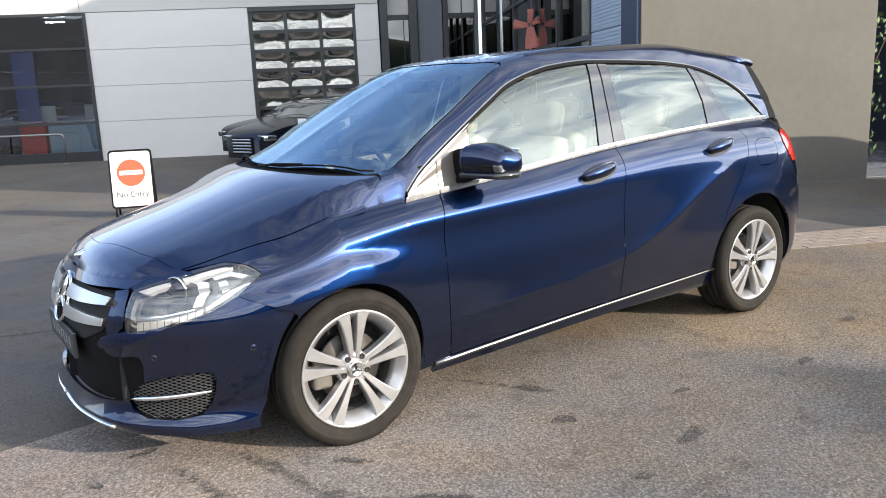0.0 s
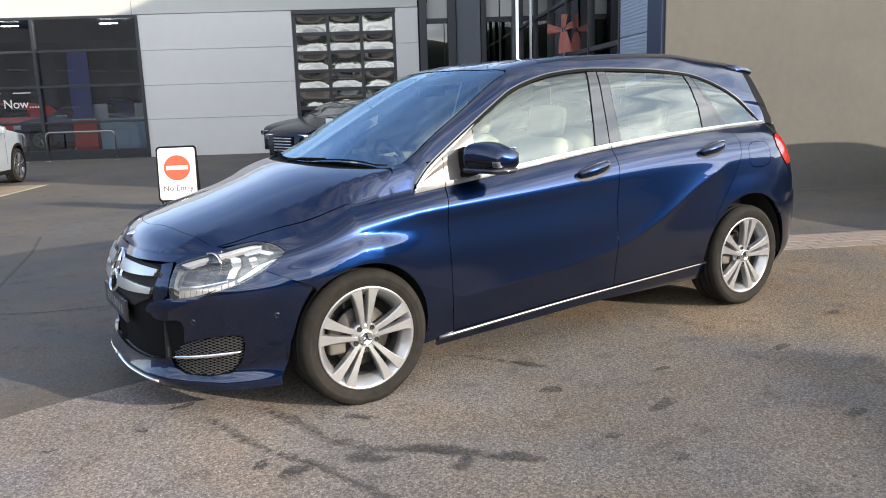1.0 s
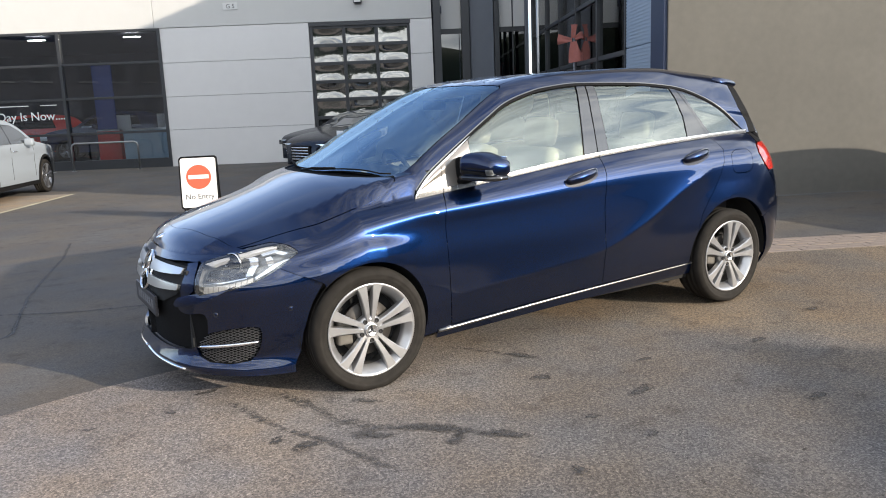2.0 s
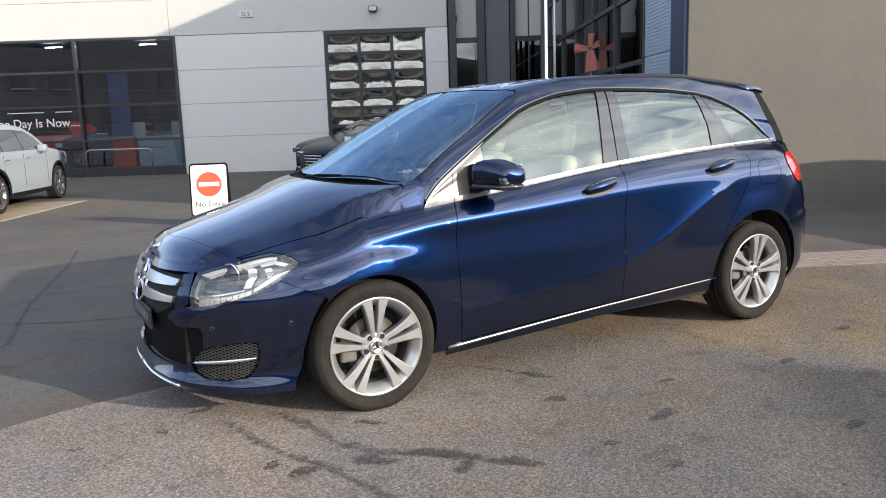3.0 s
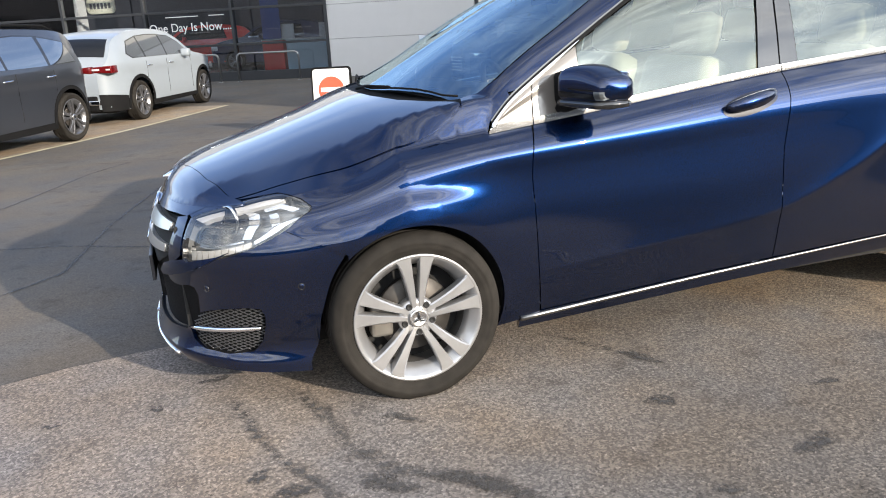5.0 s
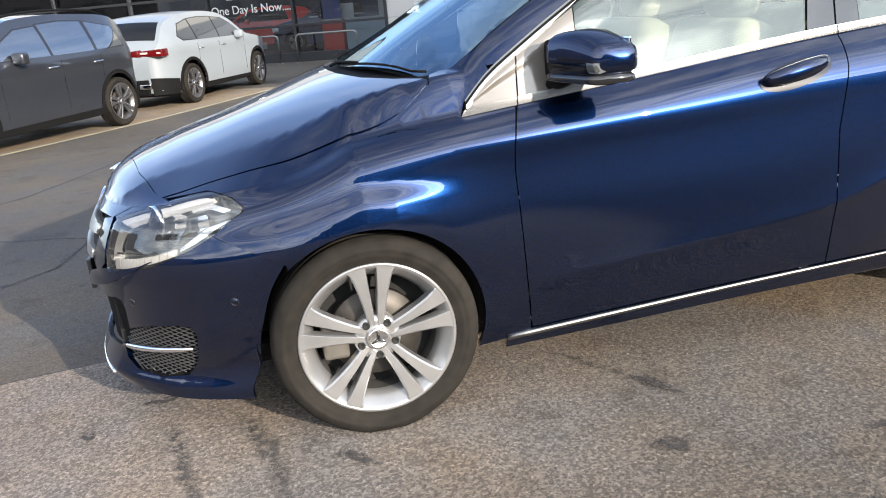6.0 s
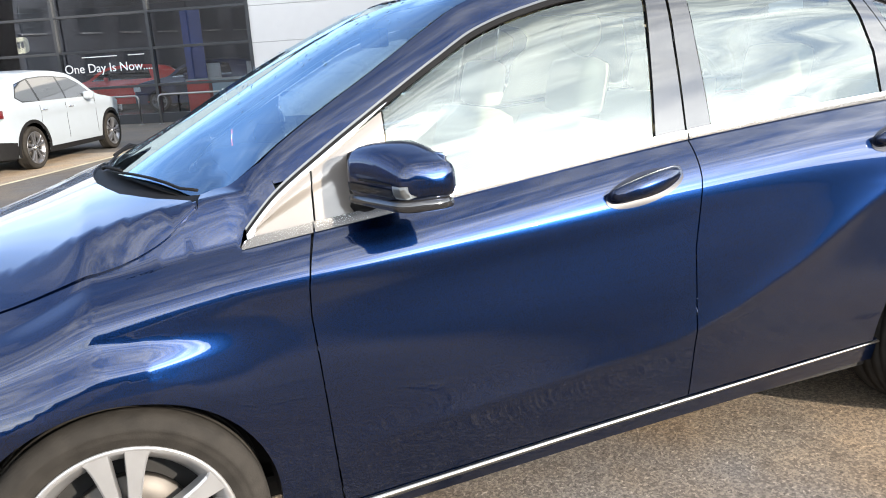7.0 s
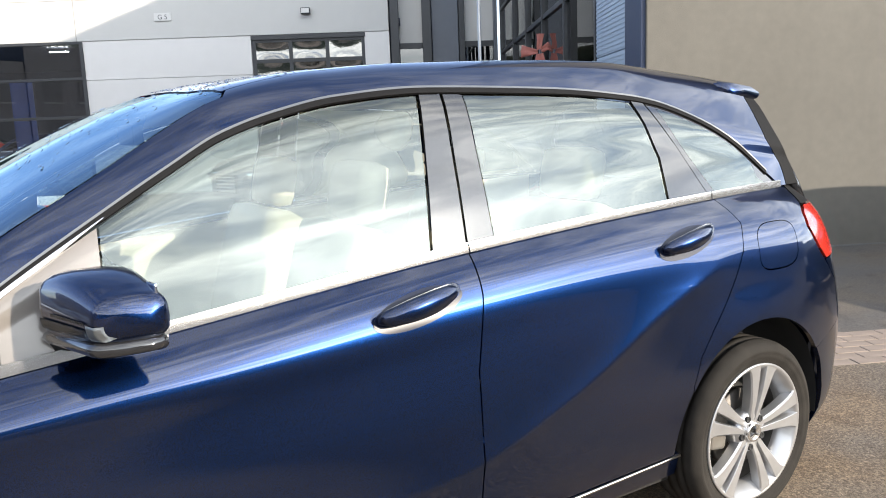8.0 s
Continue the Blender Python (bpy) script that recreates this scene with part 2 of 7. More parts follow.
GRILLE_SILVER = mat("silver_grille_paint", (.55, .55, .55), .3, .8)
LAMP_BOWL = mat("grey_headlight_bowl", (.22, .23, .235), .3, .6)
MESH_GREY = mat("grey_intake_mesh", (.05, .05, .052), .4)
REFLECTOR = mat("headlight_reflector", (.75, .76, .77), .14, 1.0)
LAMP_GREY = mat("headlight_bezel", (.62, .63, .64), .22, .25)
RED_LENS = mat("red_tail_light_lens", (.30, .020, .012), .14, coat=.6)
AMBER_CLEAR = mat("pale_indicator_lens", (.40, .40, .39), .2, coat=.6)
LAMP_DARK = mat("smoked_indicator_lens", (.02, .02, .022), .12, coat=.5)
CREAM = mat("cream_leather", (.62, .55, .42), .5, vary=.08, scale=20, bump=.0005, bump_scale=300)
CABIN = mat("dark_grey_cabin_trim", (.045, .045, .048), .6, vary=.2, scale=30)
BARS = mat("white_lettering_bars", (.75, .75, .75), .5)
PLATE_DARK = mat("dark_plate_backing", (.03, .03, .035), .35)
FORECOURT = asphalt("worn_stone_asphalt", (.095, .087, .080), (.186, .170, .153), (.32, .292, .262), 124, .011, True)
ROAD = asphalt("smooth_grey_asphalt", (.072, .066, .060), (.104, .095, .084), (.135, .123, .108), 150, .002)
BAY = asphalt("sandy_brown_parking_bay", (.195, .156, .113), (.27, .219, .162), (.335, .279, .209), 130, .003)
PANEL_WHITE = mat("silver_white_cladding_panel", (.52, .51, .50), .42, .1, vary=.035, scale=3, coat=.1)
PANEL_TOP = mat("off_white_fascia_panel", (.43, .425, .41), .45, vary=.03, scale=3)
PANEL_BLUE = mat("blue_grey_ribbed_cladding", (.33, .40, .48), .4, .25, vary=.04, scale=4)
NAVY = mat("navy_corner_pillar_paint", (.008, .018, .050), .55, vary=.08, scale=8)
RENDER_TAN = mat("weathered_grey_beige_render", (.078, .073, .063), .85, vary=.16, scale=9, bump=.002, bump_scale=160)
FRAME_DARK = mat("dark_grey_window_frame", (.028, .030, .034), .4, .3, vary=.1, scale=10)
SHOP_GLASS = glass("showroom_glass", (.78, .82, .86), 0.0, 1.7)
DOOR_GLASS = glass("sectional_door_glazing", (.12, .13, .13), .01)
SHOW_FLOOR = mat("showroom_floor_tile", (.20, .21, .24), .25, vary=.08, scale=4)
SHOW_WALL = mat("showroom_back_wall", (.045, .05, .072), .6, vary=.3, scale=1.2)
STEEL = mat("brushed_stainless_steel", (.28, .28, .28), .42, 1.0, vary=.08, scale=50)
SIGN_WHITE = mat("white_sign_face", (.52, .515, .50), .45, vary=.04, scale=12)
SIGN_RED = mat("faded_orange_red_sign_vinyl", (.46, .062, .024), .5, vary=.08, scale=14)
SIGN_INK = mat("grey_sign_lettering", (.05, .05, .05), .6)
ROOFING = mat("grey_roof_membrane", (.25, .25, .26), .8, vary=.1)
PAVER = mat("red_brown_block_paver", (.18, .142, .115), .85, vary=.25, scale=9, bump=.001, bump_scale=200)
LINE_PAINT = mat("worn_yellow_line_paint", (.36, .32, .22), .8, vary=.4, scale=22)
# red made paler, as the glass's veil would make it look
SIGN_PALED = mat("red_sign_paled_as_behind_glass", (.34, .11, .085), .7, vary=.15, scale=10)
LETTER = mat("off_white_window_lettering", (.62, .62, .62), .6)
ENTRY_GREY = mat("dark_blue_grey_entrance_panel", (.085, .095, .115), .45, .1, vary=.08, scale=4)
MOULD = mat("satin_window_moulding", (.25, .245, .235), .30, 1.0)
LEAF = mat("hedge_leaf", (.065, .11, .035), .6, vary=.4, scale=12)
BARK = mat("grey_brown_bark", (.10, .075, .055), .9, vary=.3, scale=20, bump=.003)
HILL = mat("far_wooded_hill", (.045, .06, .035), .95, vary=.5, scale=.06)

# ---- building tools ----
def part(name, bm, material, parent=None, label="", smooth=True):
    """One mesh object under a thing, a part or nothing."""
    me = bpy.data.meshes.new(name)
    bm.to_mesh(me)
    bm.free()
    for p in me.polygons:
        p.use_smooth = smooth
    me.materials.append(material)
    ob = new(name, me)
    if parent:
        ob.parent = parent
    if label:
        ob["label"] = label
    return ob


def thing(name, label, category, m=None, group="", kind=""):
    ob = tagged(new(name), label, category, group, kind)
    ob.empty_display_size = .2
    if m is not None:
        ob.matrix_world = m
    return ob


def box(bm, x0, y0, z0, x1, y1, z1, bevel=0.0, m=None):
    """A box, bevelled where asked, into bm."""
    r = bmesh.ops.create_cube(bm, size=1)["verts"]
    for v in r:
        v.co = Vector((x0 + (v.co.x + .5) * (x1 - x0), y0 + (v.co.y + .5) * (y1 - y0), z0 + (v.co.z + .5) * (z1 - z0)))
    if bevel:
        es = list({e for v in r for e in v.link_edges})
        r = list({v for f in bmesh.ops.bevel(bm, geom=es, offset=bevel, segments=2, affect="EDGES", profile=.6)["faces"] for v in f.verts} | {v for v in r if v.is_valid})
    if m is not None:
        for v in r:
            v.co = m @ v.co
    return r


def solid(name, dims, material, parent=None, label="", bevel=.004, m=None, smooth=False):
    bm = bmesh.new()
    box(bm, *dims, bevel=bevel, m=m)
    return part(name, bm, material, parent, label, smooth)


def tube(bm, pts, r, seg=10, closed=False, flat=1.0):
    """A round bar along points."""
    pts = [Vector(p) for p in pts]
    rings = []
    n = len(pts)
    up = Vector((0, 0, 1))
    for i, p in enumerate(pts):
        a, b = (pts[(i - 1) % n], pts[(i + 1) % n]) if closed else (pts[max(i - 1, 0)], pts[min(i + 1, n - 1)])
        d = (b - a).normalized()
        s = d.cross(up)
        s = s.normalized() if s.length > 1e-4 else Vector((1, 0, 0))
        t = s.cross(d)
        rr = r[i] if isinstance(r, (list, tuple)) else r
        rings.append([bm.verts.new(p + (s * math.cos(k) + t * math.sin(k) * flat) * rr) for k in (2 * math.pi * j / seg for j in range(seg))])
    for i in range(n if closed else n - 1):
        A, B = rings[i], rings[(i + 1) % n]
        for j in range(seg):
            bm.faces.new((A[j], B[j], B[(j + 1) % seg], A[(j + 1) % seg]))
    if not closed:
        bm.faces.new(list(reversed(rings[0])))
        bm.faces.new(rings[-1])
    bmesh.ops.recalc_face_normals(bm, faces=bm.faces)


def lathe(bm, prof, seg=48, axis="y", at=(0, 0, 0)):
    """A turned shape: prof is (radius, along); open at its ends unless the radius is 0."""
    rings = []
    for r, a in prof:
        ring = []
        for j in range(seg):
            k = 2 * math.pi * j / seg
            c, s = r * math.cos(k), r * math.sin(k)
            co = (c, a, s) if axis == "y" else (c, s, a) if axis == "z" else (a, c, s)
            ring.append(bm.verts.new(Vector(co) + Vector(at)))
        rings.append(ring)
    for A, B in zip(rings, rings[1:]):
        for j in range(seg):
            bm.faces.new((A[j], A[(j + 1) % seg], B[(j + 1) % seg], B[j]))
    bmesh.ops.remove_doubles(bm, verts=bm.verts, dist=1e-5)
    bmesh.ops.recalc_face_normals(bm, faces=bm.faces)


def inside(P, poly):
    """Which of the points lie in the polygon."""
    P, Q = np.asarray(P), np.asarray(poly)
    x, y = P[:, 0], P[:, 1]
    r = np.zeros(len(P), bool)
    for (ax, ay), (bx, by) in zip(Q, np.roll(Q, -1, 0)):
        c = (ay > y) != (by > y)
        with np.errstate(divide="ignore", invalid="ignore"):
            r ^= c & (x < (bx - ax) * (y - ay) / (by - ay) + ax)
    return r


def resample(poly, h):
    out = []
    for a, b in zip(poly, poly[1:] + poly[:1]):
        k = max(1, int(math.hypot(b[0] - a[0], b[1] - a[1]) / h + .5))
        out += [(a[0] + (b[0] - a[0]) * i / k, a[1] + (b[1] - a[1]) * i / k) for i in range(k)]
    return out


def shrink(poly, d):
    """The polygon drawn in by d."""
    Q = np.array(poly, float)
    A, B = np.roll(Q, 1, 0), np.roll(Q, -1, 0)
    area = np.sum(Q[:, 0] * B[:, 1] - B[:, 0] * Q[:, 1])
    t1, t2 = Q - A, B - Q
    n1 = np.stack([-t1[:, 1], t1[:, 0]], 1) / np.maximum(np.linalg.norm(t1, axis=1, keepdims=True), 1e-9)
    n2 = np.stack([-t2[:, 1], t2[:, 0]], 1) / np.maximum(np.linalg.norm(t2, axis=1, keepdims=True), 1e-9)
    n = n1 + n2
    n /= np.maximum((n * n).sum(1, keepdims=True) / 2, .4)
    return [tuple(p) for p in Q + n * d * (1 if area > 0 else -1)]


def skin(name, outline, fn, material, parent, label="", h=.03, holes=(), depth=.016, gap=.0022, lift=0.0, sides=(-1, 1)):
    """A panel cut out of a curved surface: outline and holes lie in the surface's own coordinates, fn gives x, half width (or y), z.
    The rim is folded inwards by depth. One object for each side of the car."""
    from mathutils.geometry import delaunay_2d_cdt
    rim = resample(shrink([tuple(map(float, p)) for p in outline], gap), h)
    cuts = [resample([tuple(map(float, p)) for p in c], h * .7) for c in holes]
    Q = np.array(rim)
    lo, hi = Q.min(0), Q.max(0)
    gx, gy = np.meshgrid(np.arange(lo[0], hi[0], h), np.arange(lo[1], hi[1], h * .87), indexing="ij")
    gx = gx + (np.arange(gx.shape[1]) % 2) * h * .5
    G = np.stack([gx.ravel(), gy.ravel()], 1)
    G = G[inside(G, Q)]
    for c in cuts:
        G = G[~inside(G, c)]
    for ring in [rim, *cuts]:
        R = np.array(ring)
        keep = np.ones(len(G), bool)
        for p in R:
            keep &= np.hypot(G[:, 0] - p[0], G[:, 1] - p[1]) > h * .55
        G = G[keep]
    pts, edges = [], []
    for ring in [rim, *cuts]:
        k = len(pts)
        pts += ring
        edges += [(k + i, k + (i + 1) % len(ring)) for i in range(len(ring))]
    nb = len(pts)
    pts += [tuple(p) for p in G]
    V, _, F, *_ = delaunay_2d_cdt([Vector(p) for p in pts], edges, [], 0, 1e-6)
    P = np.array([(v.x, v.y) for v in V])
    C = np.array([P[list(f)].mean(0) for f in F])
    ok = inside(C, rim)
    for c in cuts:
        ok &= ~inside(C, c)
    F = [f for f, o in zip(F, ok) if o]
    X = fn(P[:, 0], P[:, 1])
    e = 1e-3
    du, dv = fn(P[:, 0] + e, P[:, 1]) - fn(P[:, 0] - e, P[:, 1]), fn(P[:, 0], P[:, 1] + e) - fn(P[:, 0], P[:, 1] - e)
    N = np.cross(du, dv)
    N /= np.maximum(np.linalg.norm(N, axis=1, keepdims=True), 1e-12)
    # outwards: away from the body's middle
    flip = np.sign(((X - np.array([1.2, 0, .55])) * N).sum(1).mean())
    N *= flip if flip else 1
    X = X + N * lift
    made = []
    for sgn in sides:
        S = np.array([1, -sgn, 1.0]) if sgn > 0 else np.array([1, 1, 1.0])
        bm = bmesh.new()
        vs = [bm.verts.new(p * S) for p in X]
        for f in F:
            a, b, c = (X[i] for i in f)
            t = np.dot(np.cross(b - a, c - a), N[f[0]]) > 0
            if sgn > 0:
                t = not t
            ff = f if t else f[::-1]
            try:
                bm.faces.new([vs[i] for i in ff])
            except ValueError:
                pass
        NN = [tuple(n * S) for n in N]
        if depth:
            idx = {v: i for i, v in enumerate(vs)}
            bed = []
            for ed in bm.edges:
                if len(ed.link_faces) == 1:
                    lp = ed.link_faces[0].loops
                    a = next(q.vert for q in lp if q.edge == ed)
                    bed.append((idx[ed.other_vert(a)], idx[a]))
            top, low = {}, {}
            for i in {i for e2 in bed for i in e2}:
                top[i], low[i] = bm.verts.new(X[i] * S), bm.verts.new((X[i] - N[i] * depth) * S)
                NN += [(0, 0, 0)] * 2
            for i, j in bed:
                bm.faces.new((top[i], top[j], low[j], low[i]))
        made.append(part(name, bm, material, parent, label))
        made[-1].data.normals_split_custom_set_from_vertices(NN)
    return made[0] if len(made) == 1 else made


def arc(cx, cz, r, a0, a1, k=18):
    return [(cx + r * math.cos(radians(a0 + (a1 - a0) * i / k)), cz + r * math.sin(radians(a0 + (a1 - a0) * i / k))) for i in range(k + 1)]


def words(name, text, size, material, parent, m, depth=.002):
    """Lettering as a mesh."""
    c = bpy.data.curves.new(name, "FONT")
    c.body, c.size, c.extrude, c.align_x = text, size, depth, "CENTER"
    tmp = bpy.data.objects.new(name, c)
    scene.collection.objects.link(tmp)
    me = bpy.data.meshes.new_from_object(tmp.evaluated_get(bpy.context.evaluated_depsgraph_get()))
    bpy.data.objects.remove(tmp)
    bpy.data.curves.remove(c)
    me.materials.clear()
    me.materials.append(material)
    ob = new(name, me)
    ob.parent = parent
    ob.matrix_local = m
    return ob

# ---- ground ----
def ground_z(y):
    t = min(1, max(0, (y - .3) / 11.5))
    return -.018 - .20 * t * t * (3 - 2 * t)


bm = bmesh.new()
_gx = [-900, -300, -100, -40, -20, -10, -5, 0, 5, 10, 20, 40, 100, 300, 900]
_gy = [-900, -300, -100, -40, -20, -8, 0, 1, 2, 3, 4, 5, 6, 7, 8, 9, 10, 11, 12, 14, 20, 30, 60, 150, 400, 900]
_gr = [[bm.verts.new((x, y, ground_z(y))) for y in _gy] for x in _gx]
for A, B in zip(_gr, _gr[1:]):
    for j in range(len(_gy) - 1):
        bm.faces.new((A[j], B[j], B[j + 1], A[j + 1]))
GROUND = tagged(part("ground", bm, ROAD), "smooth grey asphalt yard with cracks", "ground", kind="structure")


def slab(name, outline, z0, z1, material, parent=None, label=""):
    bm = bmesh.new()
    f = bm.faces.new([bm.verts.new((x, y, z1)) for x, y in outline])
    r = bmesh.ops.extrude_face_region(bm, geom=[f])
    for v in [g for g in r["geom"] if isinstance(g, bmesh.types.BMVert)]:
        v.co.z = z0
    bmesh.ops.recalc_face_normals(bm, faces=bm.faces)
    return part(name, bm, material, parent, label, False)


_edge = [(-30, -4.6), (-8, -1.15), (-4, -.52), (-2.6, -.27), (-1.7, -.09), (-1.3, .02), (-.95, .07), (.2, .20), (1.5, .30), (3, .38), (3.55, .36)]
_out = _edge + [(4.54, -.12), (6.6, -1.08), (10, -2.65), (16, -5.4), (16, -40), (-30, -40)]
COURT = tagged(slab("forecourt_pavement", _out, -.3, 0, FORECOURT), "worn stony asphalt forecourt with oil marks", "pavement", kind="structure")

# ---- showroom building: local x along the front, y away from the yard ----
FAC = Matrix.Translation((3.58, 20.41, 0)) @ Matrix.Rotation(radians(-30.1), 4, "Z")
SHOW = thing("showroom_building", "silver-white clad car showroom with tall dark-framed glazing", "building", FAC, kind="structure")
BASE_Z = -.24
# fascia panels above the openings
for i, (x0, x1) in enumerate(((-26.1, -17.4), (-17.396, -8.7), (-8.696, -.1), (-.096, 8.1))):
    for z0, z1 in ((3.856, 4.886), (4.892, 5.75)):
        solid("fascia_panel", (x0 + .004, 0, z0, x1 - .004, .22, z1), PANEL_TOP, SHOW, "", .008)
solid("fascia_core", (-26.1, .12, 3.84, 8.1, .5, 5.75), FRAME_DARK, SHOW, "", 0)
solid("parapet", (-25.75, -.05, 5.75, 8.2, .5, 5.85), FRAME_DARK, SHOW, "", .01)
# cladding bay
for z0, z1 in ((BASE_Z + .01, .872), (.880, 1.852), (1.860, 2.842), (2.850, 3.848)):
    solid("wall_panel", (.03, .02, z0, 4.44, .24, z1), PANEL_WHITE, SHOW, "", .008)
    solid("wall_panel", (7.44, .02, z0, 8.10, .24, z1), PANEL_WHITE, SHOW, "", .008)
solid("wall_core", (.0, .14, BASE_Z, 4.46, .5, 3.84), FRAME_DARK, SHOW, "", 0)
solid("wall_core", (7.42, .14, BASE_Z, 8.1, .5, 3.84), FRAME_DARK, SHOW, "", 0)
solid("plinth", (-26, .0, BASE_Z - .1, .02, .3, .0), FRAME_DARK, SHOW, "", .01)
# sectional door with panes
SDOOR = new("sectional_door")
SDOOR.parent = SHOW
SDOOR["label"] = "black sectional garage door with rows of glazed panes"
cols, rows_z = [4.50, 5.47, 6.44, 7.40], [0.0 + .53 * k for k in range(8)]
WAVY = mat("mirror_coated_door_pane", (.20, .197, .188), .04, .92, vary=.2, scale=2, bump=.006, bump_scale=2.6)
for x in cols:
    solid("stile", (x - .05, .05, BASE_Z + .2, x + .05, .14, 3.74), FRAME_DARK, SDOOR, "", .006)
for z in rows_z:
    solid("rail", (4.45, .06, z - .05, 7.45, .13, z + .05), FRAME_DARK, SDOOR, "", .006)
for k in range(7):
    for c in range(3):
        bm = bmesh.new()
        bow = .022 + .012 * math.sin(k * 2.3 + c * 1.7)
        gr = [[bm.verts.new((cols[c] + .05 + (cols[c + 1] - cols[c] - .1) * i / 8, .075 + bow * (1 - (i / 4 - 1) ** 2) * (1 - (j / 3 - 1) ** 2), rows_z[k] + .05 + (rows_z[k + 1] - rows_z[k] - .1) * j / 6)) for j in range(7)] for i in range(9)]
        for A, B in zip(gr, gr[1:]):
            for j in range(6):
                bm.faces.new((A[j], B[j], B[j + 1], A[j + 1]))
        part("pane", bm, WAVY, SDOOR)
solid("door_backing", (4.46, .12, BASE_Z + .2, 7.44, .14, 3.74), FRAME_DARK, SDOOR, "", 0)
solid("lintel", (4.44, .0, 3.73, 7.46, .2, 3.85), FRAME_DARK, SHOW, "", .005)
# tall shop glazing
mull = [0.0, -2.98, -5.9, -8.75, -11.7, -14.65, -17.6, -20.5, -23.4, -26.0]
trans = [.02, .86, 1.90, 2.90, 3.82]
for x in mull:
    solid("mullion", (x - .045, -.02, BASE_Z, x + .045, .16, 3.85), FRAME_DARK, SHOW, "", .006)
for a, b in zip(mull, mull[1:]):
    for z in trans:
        solid("transom", (b + .045, .0, z - .035, a - .045, .13, z + .035), FRAME_DARK, SHOW, "", .005)
    for z0, z1 in zip(trans, trans[1:]):
        p = solid("pane", (b + .045, .055, z0 + .035, a - .045, .065, z1 - .035), SHOP_GLASS, SHOW, "", 0)
        p.visible_shadow = False
solid("white_column", (-8.93, .30, BASE_Z, -8.38, .75, 4.0), SIGN_WHITE, SHOW, "", .02)
solid("white_column", (-17.2, .30, BASE_Z, -16.6, .75, 4.0), PANEL_TOP, SHOW, "", .02)
# showroom inside
solid("showroom_floor", (-26, .3, BASE_Z - .1, 8, 11, -.02), SHOW_FLOOR, SHOW, "", 0)
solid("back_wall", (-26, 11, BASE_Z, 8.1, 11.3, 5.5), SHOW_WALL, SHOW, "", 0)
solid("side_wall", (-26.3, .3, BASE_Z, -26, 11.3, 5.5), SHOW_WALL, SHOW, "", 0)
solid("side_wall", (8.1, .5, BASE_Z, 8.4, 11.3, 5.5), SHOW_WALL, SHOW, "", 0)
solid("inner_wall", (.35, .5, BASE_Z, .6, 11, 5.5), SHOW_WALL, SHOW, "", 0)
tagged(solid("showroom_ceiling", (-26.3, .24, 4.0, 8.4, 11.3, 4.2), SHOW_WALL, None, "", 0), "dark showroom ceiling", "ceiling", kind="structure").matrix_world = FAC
solid("roof", (-26.4, .5, 5.5, 8.4, 11.4, 5.75), ROOFING, SHOW, "", .01)
TUBE = bpy.data.materials.new("lit_ceiling_tube")
TUBE.use_nodes = True
TUBE.node_tree.nodes["Principled BSDF"].inputs["Emission Color"].default_value = (1, .95, .85, 1)
TUBE.node_tree.nodes["Principled BSDF"].inputs["Emission Strength"].default_value = 40
for k in range(7):
    tb = tagged(solid("ceiling_light", (-20.6 + k * 3.1, 2.6, 3.868, -20.05 + k * 3.1, 2.63, 3.894), TUBE, None, "", .01), "lit white tube light on the showroom ceiling", "ceiling light", "showroom tube lights")
    tb.matrix_world = FAC
# window lettering: the words that can be read, bars for the small line over them
words("window_lettering", "One Day Is Now....", .355, LETTER, SHOW, pose(-4.42, .045, 1.32, 90, 0, 0))
for x0, x1 in ((-5.2, -4.1), (-3.75, -3.25)):
    solid("lettering_bar", (x0, .04, 1.74, x1, .046, 1.765), LETTER, SHOW, "", 0)
solid("bay_sign", (1.98, -.03, 4.30, 2.42, .0, 4.50), SIGN_WHITE, SHOW, "small white bay sign", .006)
words("bay_number", "G 5", .17, SIGN_INK, SHOW, pose(2.2, -.032, 4.34, 90, 0, 0))
FL = solid("flood_light", (5.82, -.16, 4.34, 6.06, -.02, 4.50), FRAME_DARK, SHOW, "small dark flood light", .01)
solid("flood_lens", (5.84, -.17, 4.36, 6.04, -.155, 4.48), SIGN_WHITE, FL, "", .004)
# entrance bay
solid("entrance_back", (8.1, 1.4, BASE_Z, 11.0, 1.6, 5.75), SHOW_WALL, SHOW, "", 0)
for x0, x1, mt, y in ((8.14, 8.36, FRAME_DARK, -.05), (8.98, 9.22, FRAME_DARK, .1), (9.24, 9.95, ENTRY_GREY, .25), (9.97, 10.12, FRAME_DARK, .2), (10.9, 11.0, ENTRY_GREY, .2)):
    solid("entrance_pier", (x0, y, BASE_Z, x1, y + .4, 5.75), mt, SHOW, "", .01)
for x0, x1 in ((8.36, 8.98), (10.12, 10.52), (10.56, 10.9)):
    solid("pane", (x0, .40, BASE_Z + .3, x1, .41, 3.4), DOOR_GLASS, SHOW, "", 0)
    solid("transom", (x0, .36, 3.4, x1, .46, 3.55), FRAME_DARK, SHOW, "", .004)
    solid("transom", (x0, .36, 1.55, x1, .46, 1.63), FRAME_DARK, SHOW, "", .004)
    solid("upper_panel", (x0, .40, 3.55, x1, .50, 5.75), PANEL_TOP, SHOW, "", .004)
solid("mullion", (10.52, .36, BASE_Z, 10.56, .46, 3.55), FRAME_DARK, SHOW, "", .004)

